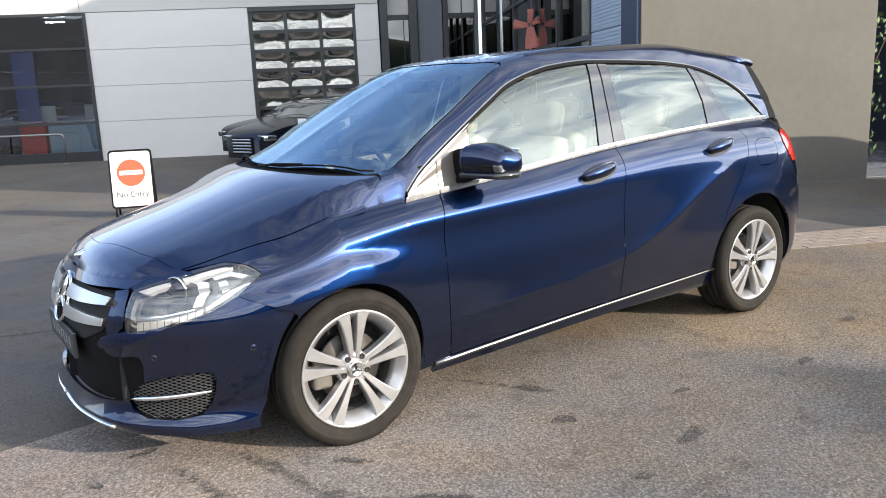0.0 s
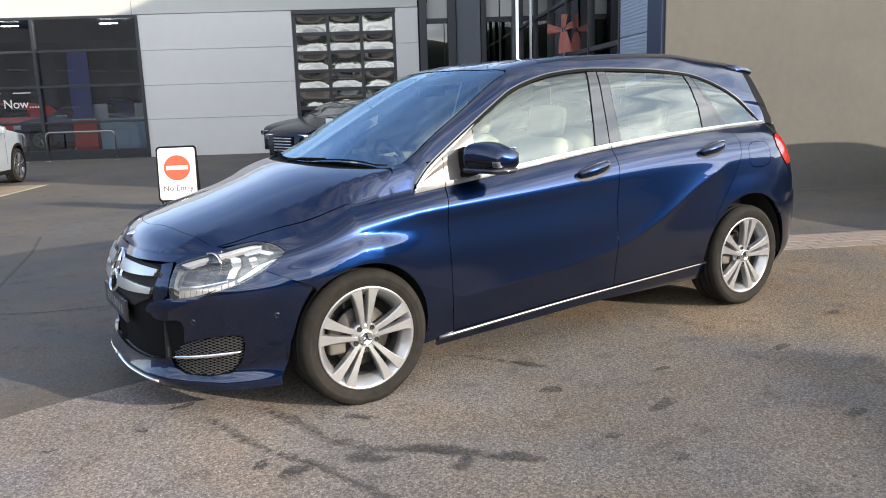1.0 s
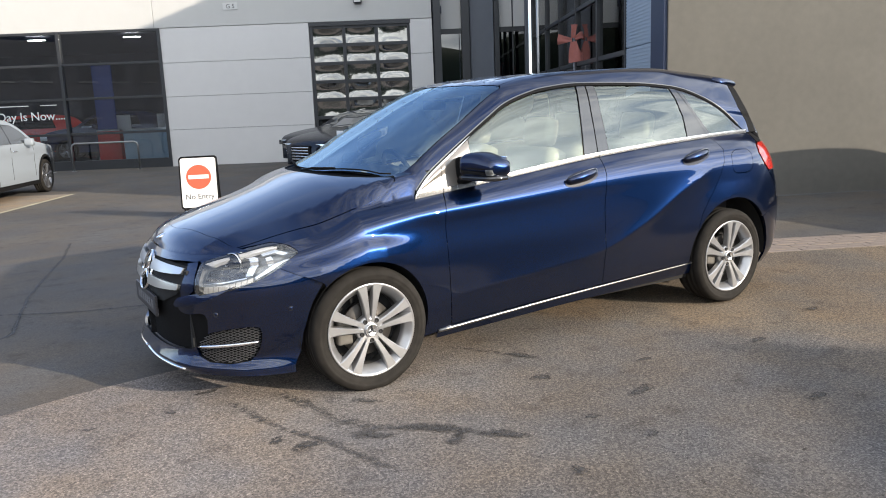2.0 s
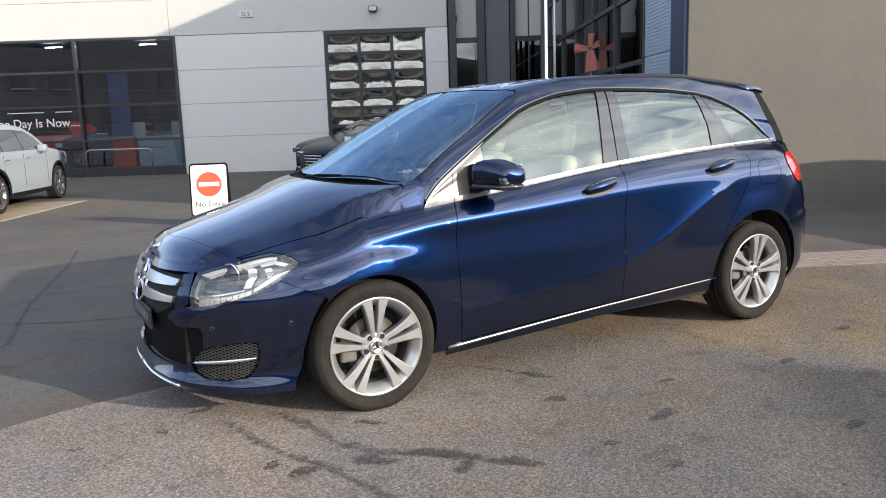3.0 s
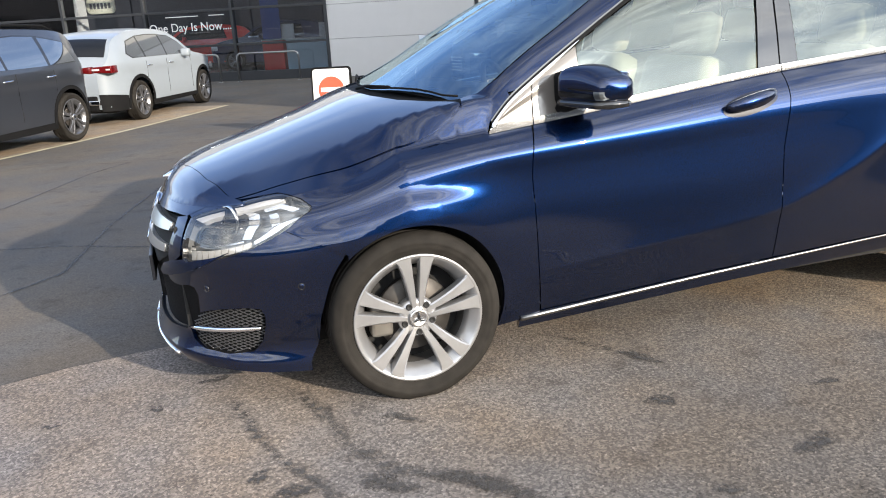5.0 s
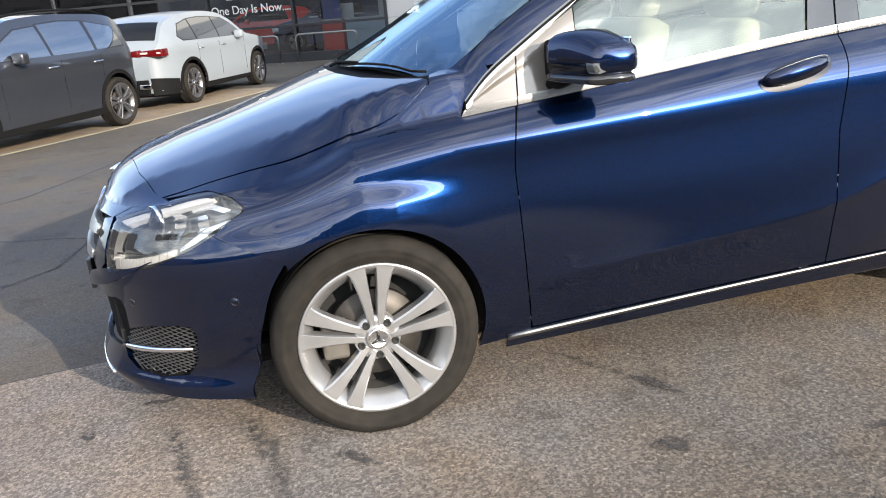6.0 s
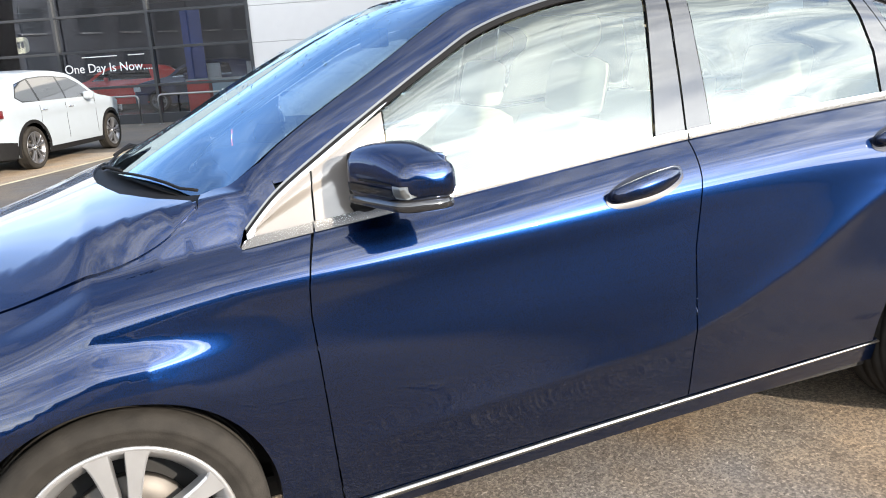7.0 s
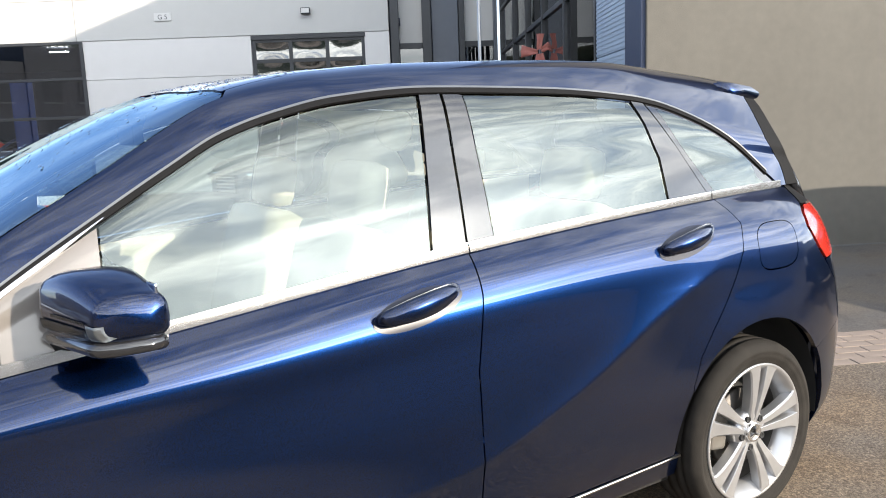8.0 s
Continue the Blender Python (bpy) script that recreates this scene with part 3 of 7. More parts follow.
# wing: its side runs from the corner of the rendered wall back to the showroom
WING = thing("office_wing", "office wing with blue-grey cladding and a bare rendered end wall", "building", FAC, kind="structure")
# walls made taller out of view, so their shadow reaches the showroom front
WX, WY = 11.0, -13.6
solid("corner_pillar", (WX - .04, WY + .012, BASE_Z, WX + .016, WY + .605, 8.0), NAVY, WING, "navy painted corner pillar", .01)
for z0, z1 in ((BASE_Z, 1.02), (1.03, 2.10), (2.11, 3.2), (3.21, 4.6), (4.61, 8.0)):
    P = solid("cladding_panel", (WX + .02, WY + .61, z0, WX + .25, WY + 2.16, z1), PANEL_BLUE, WING, "", .006)
    n = int((z1 - z0) / .05)
    bm = bmesh.new()
    for k in range(n):
        box(bm, WX + .012, WY + .62, z0 + .02 + k * .05, WX + .021, WY + 2.15, z0 + .045 + k * .05)
    part("ribs", bm, PANEL_BLUE, P, "", False)
wm = [2.2, 4.29, 6.35, 8.4, 10.5, 13.2]
wz = [.0, 1.03, 2.06, 3.15, 4.25, 5.35]
for s in wm:
    solid("mullion", (WX + .0, WY + s - .04, BASE_Z, WX + .14, WY + s + .04, 8.0), FRAME_DARK, WING, "", .005)
for a, b in zip(wm, wm[1:]):
    for z in wz:
        solid("transom", (WX + .02, WY + a + .04, z - .04, WX + .12, WY + b - .04, z + .04), FRAME_DARK, WING, "", .005)
    for z0, z1 in zip(wz, wz[1:]):
        solid("pane", (WX + .06, WY + a + .04, z0 + .04, WX + .07, WY + b - .04, z1 - .04), SHOP_GLASS, WING, "", 0).visible_shadow = False
    solid("head_panel", (WX + .04, WY + a + .04, 5.395, WX + .16, WY + b - .04, 8.0), PANEL_BLUE, WING, "", .004)
solid("wing_floor", (WX + .2, WY + .4, BASE_Z - .1, WX + 7, 0, -.02), SHOW_FLOOR, WING, "", 0)
solid("wing_back_wall", (WX + 7, WY + .4, BASE_Z, WX + 7.2, 0, 8.0), SHOW_WALL, WING, "", 0)
solid("wing_end_wall", (WX + .3, -.3, BASE_Z, WX + 7, -.1, 8.0), SHOW_WALL, WING, "", 0)
solid("wing_roof", (WX - .05, WY + .0, 8.0, WX + 7.2, .3, 8.15), ROOFING, WING, "", .01)
# rendered end wall, turned a little from the rest
EW = Matrix.Translation((6.26, 3.12, 0)) @ Matrix.Rotation(radians(-25.1), 4, "Z")
EW_L = FAC.inverted() @ EW
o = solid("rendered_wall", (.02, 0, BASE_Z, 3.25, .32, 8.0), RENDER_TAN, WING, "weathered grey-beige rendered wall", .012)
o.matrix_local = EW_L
o = solid("wall_coping", (.0, -.04, 8.0, 3.3, .36, 8.1), FRAME_DARK, WING, "", .01)
o.matrix_local = EW_L
o = solid("wall_foot", (.02, -.012, BASE_Z, 3.25, .0, -.02), mat("dark_wall_foot", (.08, .08, .08), .8, vary=.2), WING, "dark painted wall foot", .003)
o.matrix_local = EW_L
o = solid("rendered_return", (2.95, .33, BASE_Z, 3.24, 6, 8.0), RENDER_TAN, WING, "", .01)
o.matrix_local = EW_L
# ---- body surfaces of the blue hatchback (local frame: nose to -x, ground at z = 0, centre line at y = 0) ----
def curve(xs, ys):
    """A smooth curve through a few stations, with no overshoot."""
    xs, ys = np.array(xs, float), np.array(ys, float)
    h, d = np.diff(xs), np.diff(ys) / np.diff(xs)
    m = np.zeros_like(ys)
    m[0], m[-1] = d[0], d[-1]
    for i in range(1, len(xs) - 1):
        if d[i - 1] * d[i] > 0:
            a, b = 2 * h[i] + h[i - 1], h[i] + 2 * h[i - 1]
            m[i] = (a + b) / (a / d[i - 1] + b / d[i])

    def at(x):
        x = np.clip(np.asarray(x, float), xs[0], xs[-1])
        i = np.clip(np.searchsorted(xs, x) - 1, 0, len(xs) - 2)
        t = (x - xs[i]) / h[i]
        return ((2 * t ** 3 - 3 * t ** 2 + 1) * ys[i] + (t ** 3 - 2 * t ** 2 + t) * h[i] * m[i]
                + (3 * t ** 2 - 2 * t ** 3) * ys[i + 1] + (t ** 3 - t ** 2) * h[i] * m[i + 1])
    return at


def section(knots, rows):
    """A curve across the body at station x: rows are (half width, height) curves at the knots."""
    knots = np.array(knots, float)

    def at(x, v):
        x, v = np.broadcast_arrays(np.asarray(x, float), np.asarray(v, float))
        W = np.array([r[0](x) for r in rows])
        Z = np.array([r[1](x) for r in rows])
        v = np.clip(v, knots[0], knots[-1])
        i = np.clip(np.searchsorted(knots, v) - 1, 0, len(knots) - 2)
        out = []
        for P in (W, Z):
            k = knots.reshape(-1, *([1] * x.ndim))
            d = (P[1:] - P[:-1]) / (k[1:] - k[:-1])
            h0, h1 = (k[1:-1] - k[:-2]), (k[2:] - k[1:-1])
            M = np.concatenate([d[:1], (d[:-1] * h1 + d[1:] * h0) / (h0 + h1), d[-1:]])
            take = lambda A, j: np.take_along_axis(A, j[None], 0)[0]
            h = knots[i + 1] - knots[i]
            t = (v - knots[i]) / h
            out.append((2 * t ** 3 - 3 * t ** 2 + 1) * take(P, i) + (t ** 3 - 2 * t ** 2 + t) * h * take(M, i)
                       + (3 * t ** 2 - 2 * t ** 3) * take(P, i + 1) + (t ** 3 - t ** 2) * h * take(M, i + 1))
        return out[0], out[1]
    return at


def const(c):
    return lambda x: np.full(np.shape(x), float(c))


X0, X1, NF, NR = 0.0, 2.72, 2.65, 3.3      # where the front and rear corners begin to turn in, and how square they are
BELT_W = curve([-.1, .3, .5, 1.0, 1.6, 2.3, 2.96, 3.3], [.755, .770, .775, .768, .755, .732, .700, .66])
BELT_Z = curve([-.2, 0, .31, .485, .8, 1.6, 2.35, 2.96, 3.3], [.845, .885, .924, .943, .975, 1.055, 1.100, 1.120, 1.122])
CREASE_Z = curve([-.3, 0, .3, .6, 1.0, 1.5, 2.0, 2.6, 3.3], [.775, .818, .850, .866, .886, .916, .938, .945, .94])
CREASE_W = curve([-.1, .1, .5, 1.5, 2.2, 2.7, 3.3], [.846, .850, .858, .848, .842, .846, .83])
SIDE = section([-.05, 0, .10, .28, .46, .63, .685, .735, .80, .90], [
    (const(.775), const(.14)),
    (curve([0, .5, 2.3, 2.8, 3.3], [.80, .795, .795, .80, .78]), const(.185)),
    (curve([0, .5, 2.3, 2.8, 3.3], [.84, .822, .826, .85, .83]), const(.28)),
    (curve([0, .5, 1.5, 2.3, 2.8, 3.3], [.868, .850, .852, .858, .870, .855]), const(.46)),
    (curve([0, .5, 1.5, 2.3, 2.8, 3.3], [.876, .862, .862, .866, .874, .862]), const(.63)),
    (curve([0, .5, 1.5, 2.3, 2.8, 3.3], [.858, .860, .855, .857, .864, .852]), lambda x: .63 + (CREASE_Z(x) - .63) * .70),
    (lambda x: CREASE_W(x) + .004, lambda x: CREASE_Z(x) - .006),
    (lambda x: CREASE_W(x) * .85 + BELT_W(x) * .15, lambda x: CREASE_Z(x) * .66 + BELT_Z(x) * .34),
    (lambda x: CREASE_W(x) * .55 + BELT_W(x) * .45, lambda x: CREASE_Z(x) * .35 + BELT_Z(x) * .65),
    (BELT_W, BELT_Z)])
V_BELT = .90
NOSE_X = curve([.14, .20, .30, .42, .52, .64, .72, .80, .90], [-.82, -.90, -.90, -.905, -.91, -.90, -.885, -.86, -.82])
TAIL_X = curve([.2, .32, .6, .8, 1.0, 1.13], [3.40, 3.46, 3.49, 3.44, 3.36, 3.30])
RISE_Z = curve([.4, .8, 1.2, 1.5, 1.87, 2.2, 2.48], [.385, .425, .462, .50, .63, .80, .915])


def lean(f):
    return .45 * (1 - np.exp(-(np.sqrt(f * f + .0016) - .04) / .325))


def drop(z, f):
    """The nose leans down towards the front."""
    return z - np.maximum(0, z - .5) * lean(f)


def shoulder(f, v):
    """The fuller top of the front corner, over the headlight."""
    return .038 * np.exp(-((f - .52) / .23) ** 2) * np.clip((np.asarray(v) - .74) / .16, 0, 1)


def side(x, v):
    """The flank from the sill (v = 0) to the belt line (v = V_BELT): half width and height."""
    x, v = np.broadcast_arrays(np.asarray(x, float), np.asarray(v, float))
    w, z = SIDE(np.clip(x, X0, X1), v)
    f = np.clip((X0 - x) / (X0 - NOSE_X(z)), 0, .9995)
    g = np.clip((x - X1) / (TAIL_X(z) - X1), 0, .9995)
    w = w * (1 - f ** NF) ** (1 / NF) * (1 - g ** NR) ** (1 / NR)
    d = z - RISE_Z(x)
    fade = np.clip((x - .35) / .5, 0, 1) * np.clip((2.62 - x) / .25, 0, 1) * np.clip((v - .08) / .08, 0, 1) * np.clip((.70 - v) / .06, 0, 1)
    w = w + .011 * fade * np.exp(-np.sqrt(d * d + .00006) / .055)
    # wheel arches: a slope that comes out from the fold down to the lip
    for cx, amp, rad, far in ((-.03, .015, .395, .600), (2.68, .010, .41, .52)):
        r = np.hypot(x - cx, z - .317)
        w = w + amp * np.clip((far - r) / (far - rad), 0, 1) * np.clip((z - .40) / .22, 0, 1) * np.exp(-((x - cx) / .33) ** 2)
    # a shelf over the front wheel, between the fold and the arch
    zt = .80 - .03 * np.clip((x + .1) / .3, 0, 1)
    u = np.clip((zt - z) / (zt - .712), 0, 1)
    w = w + .021 * u * u * (3 - 2 * u) * np.clip((.30 - x) / .22, 0, 1) ** 1.3 * np.clip((x + .46) / .2, 0, 1) * np.clip((z - .42) / .25, 0, 1)
    full = shoulder(f, v)
    return w + full, drop(z, f) + .6 * full


def side_v(x, z):
    """The v at which the flank has the height z."""
    x, z = np.broadcast_arrays(np.asarray(x, float), np.asarray(z, float))
    lo, hi = np.full(x.shape, -.05), np.full(x.shape, V_BELT)
    for _ in range(30):
        mid = (lo + hi) / 2
        low = side(x, mid)[1] < z
        lo, hi = np.where(low, mid, lo), np.where(low, hi, mid)
    return (lo + hi) / 2


# the rounded plan of the corner, by its length
_a = np.linspace(0, math.pi / 2, 2000)
_fx, _fw = np.sin(_a) ** (2 / NF), np.cos(_a) ** (2 / NF)
_s = np.concatenate([[0], np.cumsum(np.hypot(np.diff(_fx), np.diff(_fw)))])
NOSE_LEN = 1.45
_s *= NOSE_LEN / _s[-1]


def nose(s, v):
    """The front corner: s runs from the flank (0) to the middle of the nose (NOSE_LEN)."""
    s, v = np.broadcast_arrays(np.asarray(s, float), np.asarray(v, float))
    w, z = SIDE(np.full(s.shape, X0), v)
    f, g = np.interp(s, _s, _fx), np.interp(s, _s, _fw)
    full = shoulder(f, v)
    return X0 - f * (X0 - NOSE_X(z)), w * g + full, drop(z, f) + .6 * full


_v0 = np.linspace(-.05, V_BELT, 400)
_w0, _z0 = SIDE(np.full(400, X0), _v0)


def nose_sv(z, w=None, x=None):
    """The s and v of a place on the nose, by its height and its half width or its x."""
    s, v = .8, .4
    for _ in range(25):
        f = float(np.interp(s, _s, _fx))
        k = float(lean(f))
        z0 = z if z < .5 else (z - .5 * k) / (1 - k)
        v = float(np.interp(z0, _z0, _v0))
        if x is None:
            s = float(np.interp(-w / float(np.interp(v, _v0, _w0)), -_fw, _s))
        else:
            s = float(np.interp((X0 - x) / (X0 - float(NOSE_X(z0))), _fx, _s))
    return s, v


# bonnet and cowl: a height over the plan, down to the belt line
HOOD_Z = curve([-.9, -.829, -.812, -.785, -.75, -.6, -.4, -.2, 0, .1, .3], [.69, .729, .757, .783, .806, .860, .918, .980, 1.045, 1.065, 1.088])


HOOD_CREASE = curve([-.8, -.6, -.4, -.2, 0, .15, .3], [.47, .500, .535, .592, .655, .700, .716])
HOOD_FALL = curve([-.3, -.1, .1, .25], [.46, .42, .31, .26])
HOOD_BEND = curve([-.2, 0, .2], [1.05, 1.15, 1.4])


def hood(x, y):
    x, y = np.broadcast_arrays(np.asarray(x, float), np.asarray(y, float))
    wb, zb = side(x, np.full(x.shape, V_BELT))
    q = np.clip(np.abs(y) / np.maximum(wb, .05), 0, 1)
    zc = HOOD_Z(x)
    qc = np.clip(HOOD_CREASE(x) / np.maximum(wb, .05), .3, .95)
    fc = HOOD_FALL(x)
    fall = np.where(q < qc, fc * (q / qc) ** 2.3, fc + (1 - fc) * (np.maximum(q - qc, 0) / (1 - qc)) ** HOOD_BEND(x))
    k = np.clip((x + .80) / .25, 0, 1)
    return zc - (zc - zb) * (fall * k + q ** 2.8 * (1 - k))


# greenhouse: from the belt line over the side glass to the roof's middle
ROOF_C = curve([0.0, .1, .3, .5, .7, .9, 1.05, 1.3, 1.6, 2.0, 2.5, 3.0, 3.25], [1.03, 1.085, 1.195, 1.302, 1.403, 1.486, 1.525, 1.554, 1.570, 1.576, 1.568, 1.532, 1.475])
TOP_Z = curve([.3, .41, .52, .71, .87, 1.0, 1.15, 1.3, 1.57, 2.0, 2.32, 2.6, 2.8, 3.0, 3.25], [.930, 1.03, 1.105, 1.22, 1.312, 1.381, 1.429, 1.46, 1.481, 1.473, 1.448, 1.395, 1.36, 1.32, 1.26])


def top_w(x):
    dz = TOP_Z(x) - BELT_Z(x)
    return BELT_W(x) - .25 * dz - .25 * dz * dz


DLO_Z = curve([.31, .41, .52, .71, .87, 1.0, 1.15, 1.3, 1.57, 2.0, 2.32, 2.42, 2.6, 2.8, 2.92, 2.99], [.932, 1.03, 1.105, 1.22, 1.312, 1.381, 1.429, 1.46, 1.481, 1.473, 1.448, 1.432, 1.374, 1.270, 1.178, 1.125])
EDGE_Z = lambda x: TOP_Z(x) + curve([.22, .3, .4, .5, .7, 1.0, 1.4, 2.0, 2.5, 3.2], [.060, .075, .082, .080, .072, .07, .060, .078, .106, .138])(x)
EDGE_W = lambda x: top_w(x) - curve([.22, .4, .6, 1.0, 1.4, 2.4, 3.2], [.050, .053, .055, .065, .075, .08, .09])(x)
GREEN = section([0, .22, .44, .55, .82, 1.15], [
    (BELT_W, BELT_Z),
    (lambda x: BELT_W(x) - .25 * (TOP_Z(x) - BELT_Z(x)) * .5 - .25 * ((TOP_Z(x) - BELT_Z(x)) * .5) ** 2, lambda x: (BELT_Z(x) + TOP_Z(x)) / 2),
    (top_w, TOP_Z),
    (EDGE_W, EDGE_Z),
    (lambda x: EDGE_W(x) * .55, lambda x: EDGE_Z(x) + (ROOF_C(x) - EDGE_Z(x)) * .78),
    (const(0), ROOF_C)])
V_TOP, V_ROOF = .44, 1.15


def green_v(x, z=None, w=None):
    """The v of the greenhouse at a height or a half width."""
    lo, hi = 0.0, V_ROOF
    for _ in range(30):
        mid = (lo + hi) / 2
        a, b = GREEN(x, mid)
        if (b < z) if z is not None else (a > w):
            lo = mid
        else:
            hi = mid
    return (lo + hi) / 2



def green_z(x, w):
    """The greenhouse's height over places of the plan."""
    x, w = np.broadcast_arrays(np.asarray(x, float), np.asarray(w, float))
    lo, hi = np.zeros(x.shape), np.full(x.shape, V_ROOF)
    for _ in range(24):
        mid = (lo + hi) / 2
        out = GREEN(x, mid)[0] > w
        lo, hi = np.where(out, mid, lo), np.where(out, hi, mid)
    return GREEN(x, (lo + hi) / 2)[1]


# ---- the blue hatchback ----
CAR = thing("hatchback_car", "dark blue metallic five-door hatchback with silver alloy wheels, parked on asphalt", "car", pose(0, .025, 0))


def on_side(x, v):
    w, z = side(x, v)
    return np.stack([x, -w, z], -1)


def on_nose(s, v):
    x, w, z = nose(s, v)
    return np.stack([x, -w, z], -1)


def on_green(x, v):
    w, z = GREEN(x, v)
    return np.stack([x, -w, z], -1)


def on_fender(x, v):
    """The flank, and above the belt line on over the wing's top."""
    w, z = side(x, np.minimum(v, V_BELT))
    y = np.where(v > V_BELT, w - (v - V_BELT), w)
    h, g = hood(x, y), green_z(x, y)
    soft = .010 * np.clip((v - V_BELT) / .02, 0, 1) * np.clip((x - .20) / .08, 0, 1)
    top = np.where(x > .20, (h + g + np.sqrt((h - g) ** 2 + soft ** 2)) / 2, h)
    zz = np.where(v > V_BELT, np.where(v < V_BELT + .004, h, top), z)
    return np.stack([x, -y, zz], -1)


def on_hood(x, y):
    return np.stack([x, y, hood(x, y)], -1)


def on_roof(x, q):
    w, z = GREEN(x, V_ROOF - np.abs(q))
    return np.stack([x, np.where(q < 0, -w, w), z], -1)


def sv(pts):
    """Side view places (x, z) on the flank."""
    vs = side_v(np.array([p[0] for p in pts]), np.array([p[1] for p in pts]))
    return [(p[0], float(v)) for p, v in zip(pts, vs)]


def gv(pts):
    return [(x, float(green_v(x, z=z))) for x, z in pts]


def belt_run(x0, x1, k=10):
    return [(x0 + (x1 - x0) * i / k, V_BELT) for i in range(k + 1)]


GAP_F = [(.492, .205), (.472, .42), (.458, .60), (.447, .76), (.449, .83)]     # front edge of the front door, sill upwards
GAP_M = [(1.556, .27), (1.553, .424), (1.548, .757), (1.568, .90), (1.579, .951)]
GAP_R = [(2.352, .545), (2.379, .632), (2.437, .715), (2.505, .80), (2.562, .885), (2.600, .945), (2.634, 1.03)]
_sill = curve([.40, .80, 1.21, 1.76, 2.33], [.224, .249, .273, .298, .322])
SILL = lambda x: float(_sill(x))
WF, WR, WZ, ARCH_F, ARCH_R = -.012, 2.678, .308, .346, .374

def smooth_line(pts, k=5):
    """A soft curve through the points."""
    P = [np.array(p, float) for p in pts]
    P = [2 * P[0] - P[1], *P, 2 * P[-1] - P[-2]]
    out = []
    for p0, p1, p2, p3 in zip(P, P[1:], P[2:], P[3:]):
        for i in range(k):
            t = i / k
            out.append(tuple(float(q) for q in .5 * (2 * p1 + (p2 - p0) * t + (2 * p0 - 5 * p1 + 4 * p2 - p3) * t * t + (3 * p1 - p0 - 3 * p2 + p3) * t ** 3)))
    return out + [tuple(pts[-1])]


# the shut line between bonnet and wing
HOOD_EDGE = smooth_line([(-.583, .617), (-.50, .653), (-.40, .672), (-.30, .682), (-.20, .703), (-.11, .722), (-.05, .736), (.005, .744), (.06, .747), (.11, .746), (.162, .742), (.208, .730), (.236, .721)])
# wings, doors and quarters
LAMP_TOP = [(-.345, .722), (-.342, .755), (-.372, .855), (-.402, .905), (-.440, .934), (-.512, .931)]
wing = sv([(-.440, .672), (-.353, .631), (-.25, .580)]) + sv(arc(WF, WZ, ARCH_F, 133, -20, 26)) + sv([(.40, .20), *GAP_F]) \
    + [(.485, V_BELT)] + belt_run(.47, .318, 4) + [(.330, V_BELT + .009), (.36, V_BELT + .017), (.39, V_BELT + .025), (.419, V_BELT + .032), (.407, V_BELT + .060), (.391, V_BELT + .086), (.35, V_BELT + .092), (.318, V_BELT + .100), (.285, V_BELT + .108), (.25, V_BELT + .092)]
wing += [(x, V_BELT + float(side(x, V_BELT)[0]) - y - .003) for x, y in reversed(HOOD_EDGE)]
wing += [*reversed(LAMP_TOP), (-.378, .690)]
skin("front_wing", wing, on_fender, BLUE, CAR, h=.015, gap=.0015)
door_f = sv([(.492, SILL(.49)), (.9, SILL(.9)), (1.25, SILL(1.25)), (1.556, SILL(1.556)), *GAP_M[1:]]) + [(1.592, V_BELT)] + belt_run(1.55, .53, 14) + [(.489, V_BELT)] + sv(list(reversed(GAP_F))[:-1])
DOOR_F = skin("front_door", door_f, on_side, BLUE, CAR, h=.012)
door_r = sv([(1.556, SILL(1.556)), (2.0, SILL(2.0)), (2.318, SILL(2.3))] + arc(WR, WZ + .029, ARCH_R + .004, 184, 150, 8) + GAP_R) + [(2.598, V_BELT)] + belt_run(2.55, 1.63, 12) + [(1.592, V_BELT)] + sv(list(reversed(GAP_M))[:-1])
DOOR_R = skin("rear_door", door_r, on_side, BLUE, CAR, h=.010)
quarter = sv(GAP_R) + [(2.598, V_BELT)] + belt_run(2.64, 3.03, 6) + sv([(3.02, 1.06), (2.985, 1.03), (2.975, .985), (2.995, .945), (3.025, .90), (3.065, .862), (3.13, .80), (3.16, .775), (3.20, .62), (3.06, .58)]) + sv(arc(WR, WZ + .029, ARCH_R, 35, 150, 20))
_fuel = sv([(2.783 + .104 * math.copysign(abs(math.cos(a)) ** .6, math.cos(a)) + .012 * math.sin(a), .944 + .076 * math.copysign(abs(math.sin(a)) ** .6, math.sin(a))) for a in np.linspace(0, 2 * math.pi, 33)[:-1]])
skin("rear_quarter", quarter, on_side, BLUE, CAR, h=.024, gap=.0012, sides=(1,))
skin("rear_quarter", quarter, on_side, BLUE, CAR, h=.024, gap=.0012, sides=(-1,), holes=[shrink(_fuel, -.002)])
skin("fuel_flap", _fuel, on_side, BLUE, CAR, h=.03, sides=(-1,), gap=.001)
# sills: painted below, a bright strip that narrows to the rear
_sx = [.41 + 1.915 * k / 30 for k in range(31)]
skin("sill", sv([(.41, .160), (.9, .185), (1.3, .205), (2.33, .240)] + [(x, SILL(x) - .006) for x in reversed(_sx)]), on_side, BLUE, CAR, h=.03, lift=-.004, gap=0)
for SG in (-1, 1):
    bm = bmesh.new()
    _sz = [SILL(x) - .018 + .005 * (x - .41) for x in _sx]
    _sw = side(np.array(_sx), side_v(np.array(_sx), np.array(_sz)))[0]
    tube(bm, [(x, SG * (float(w) + .001), z) for x, w, z in zip(_sx, _sw, _sz)], [.0108 - .0032 * (x - .41) for x in _sx], 12)
    part("sill_strip", bm, MOULD, CAR, "satin aluminium sill strip")

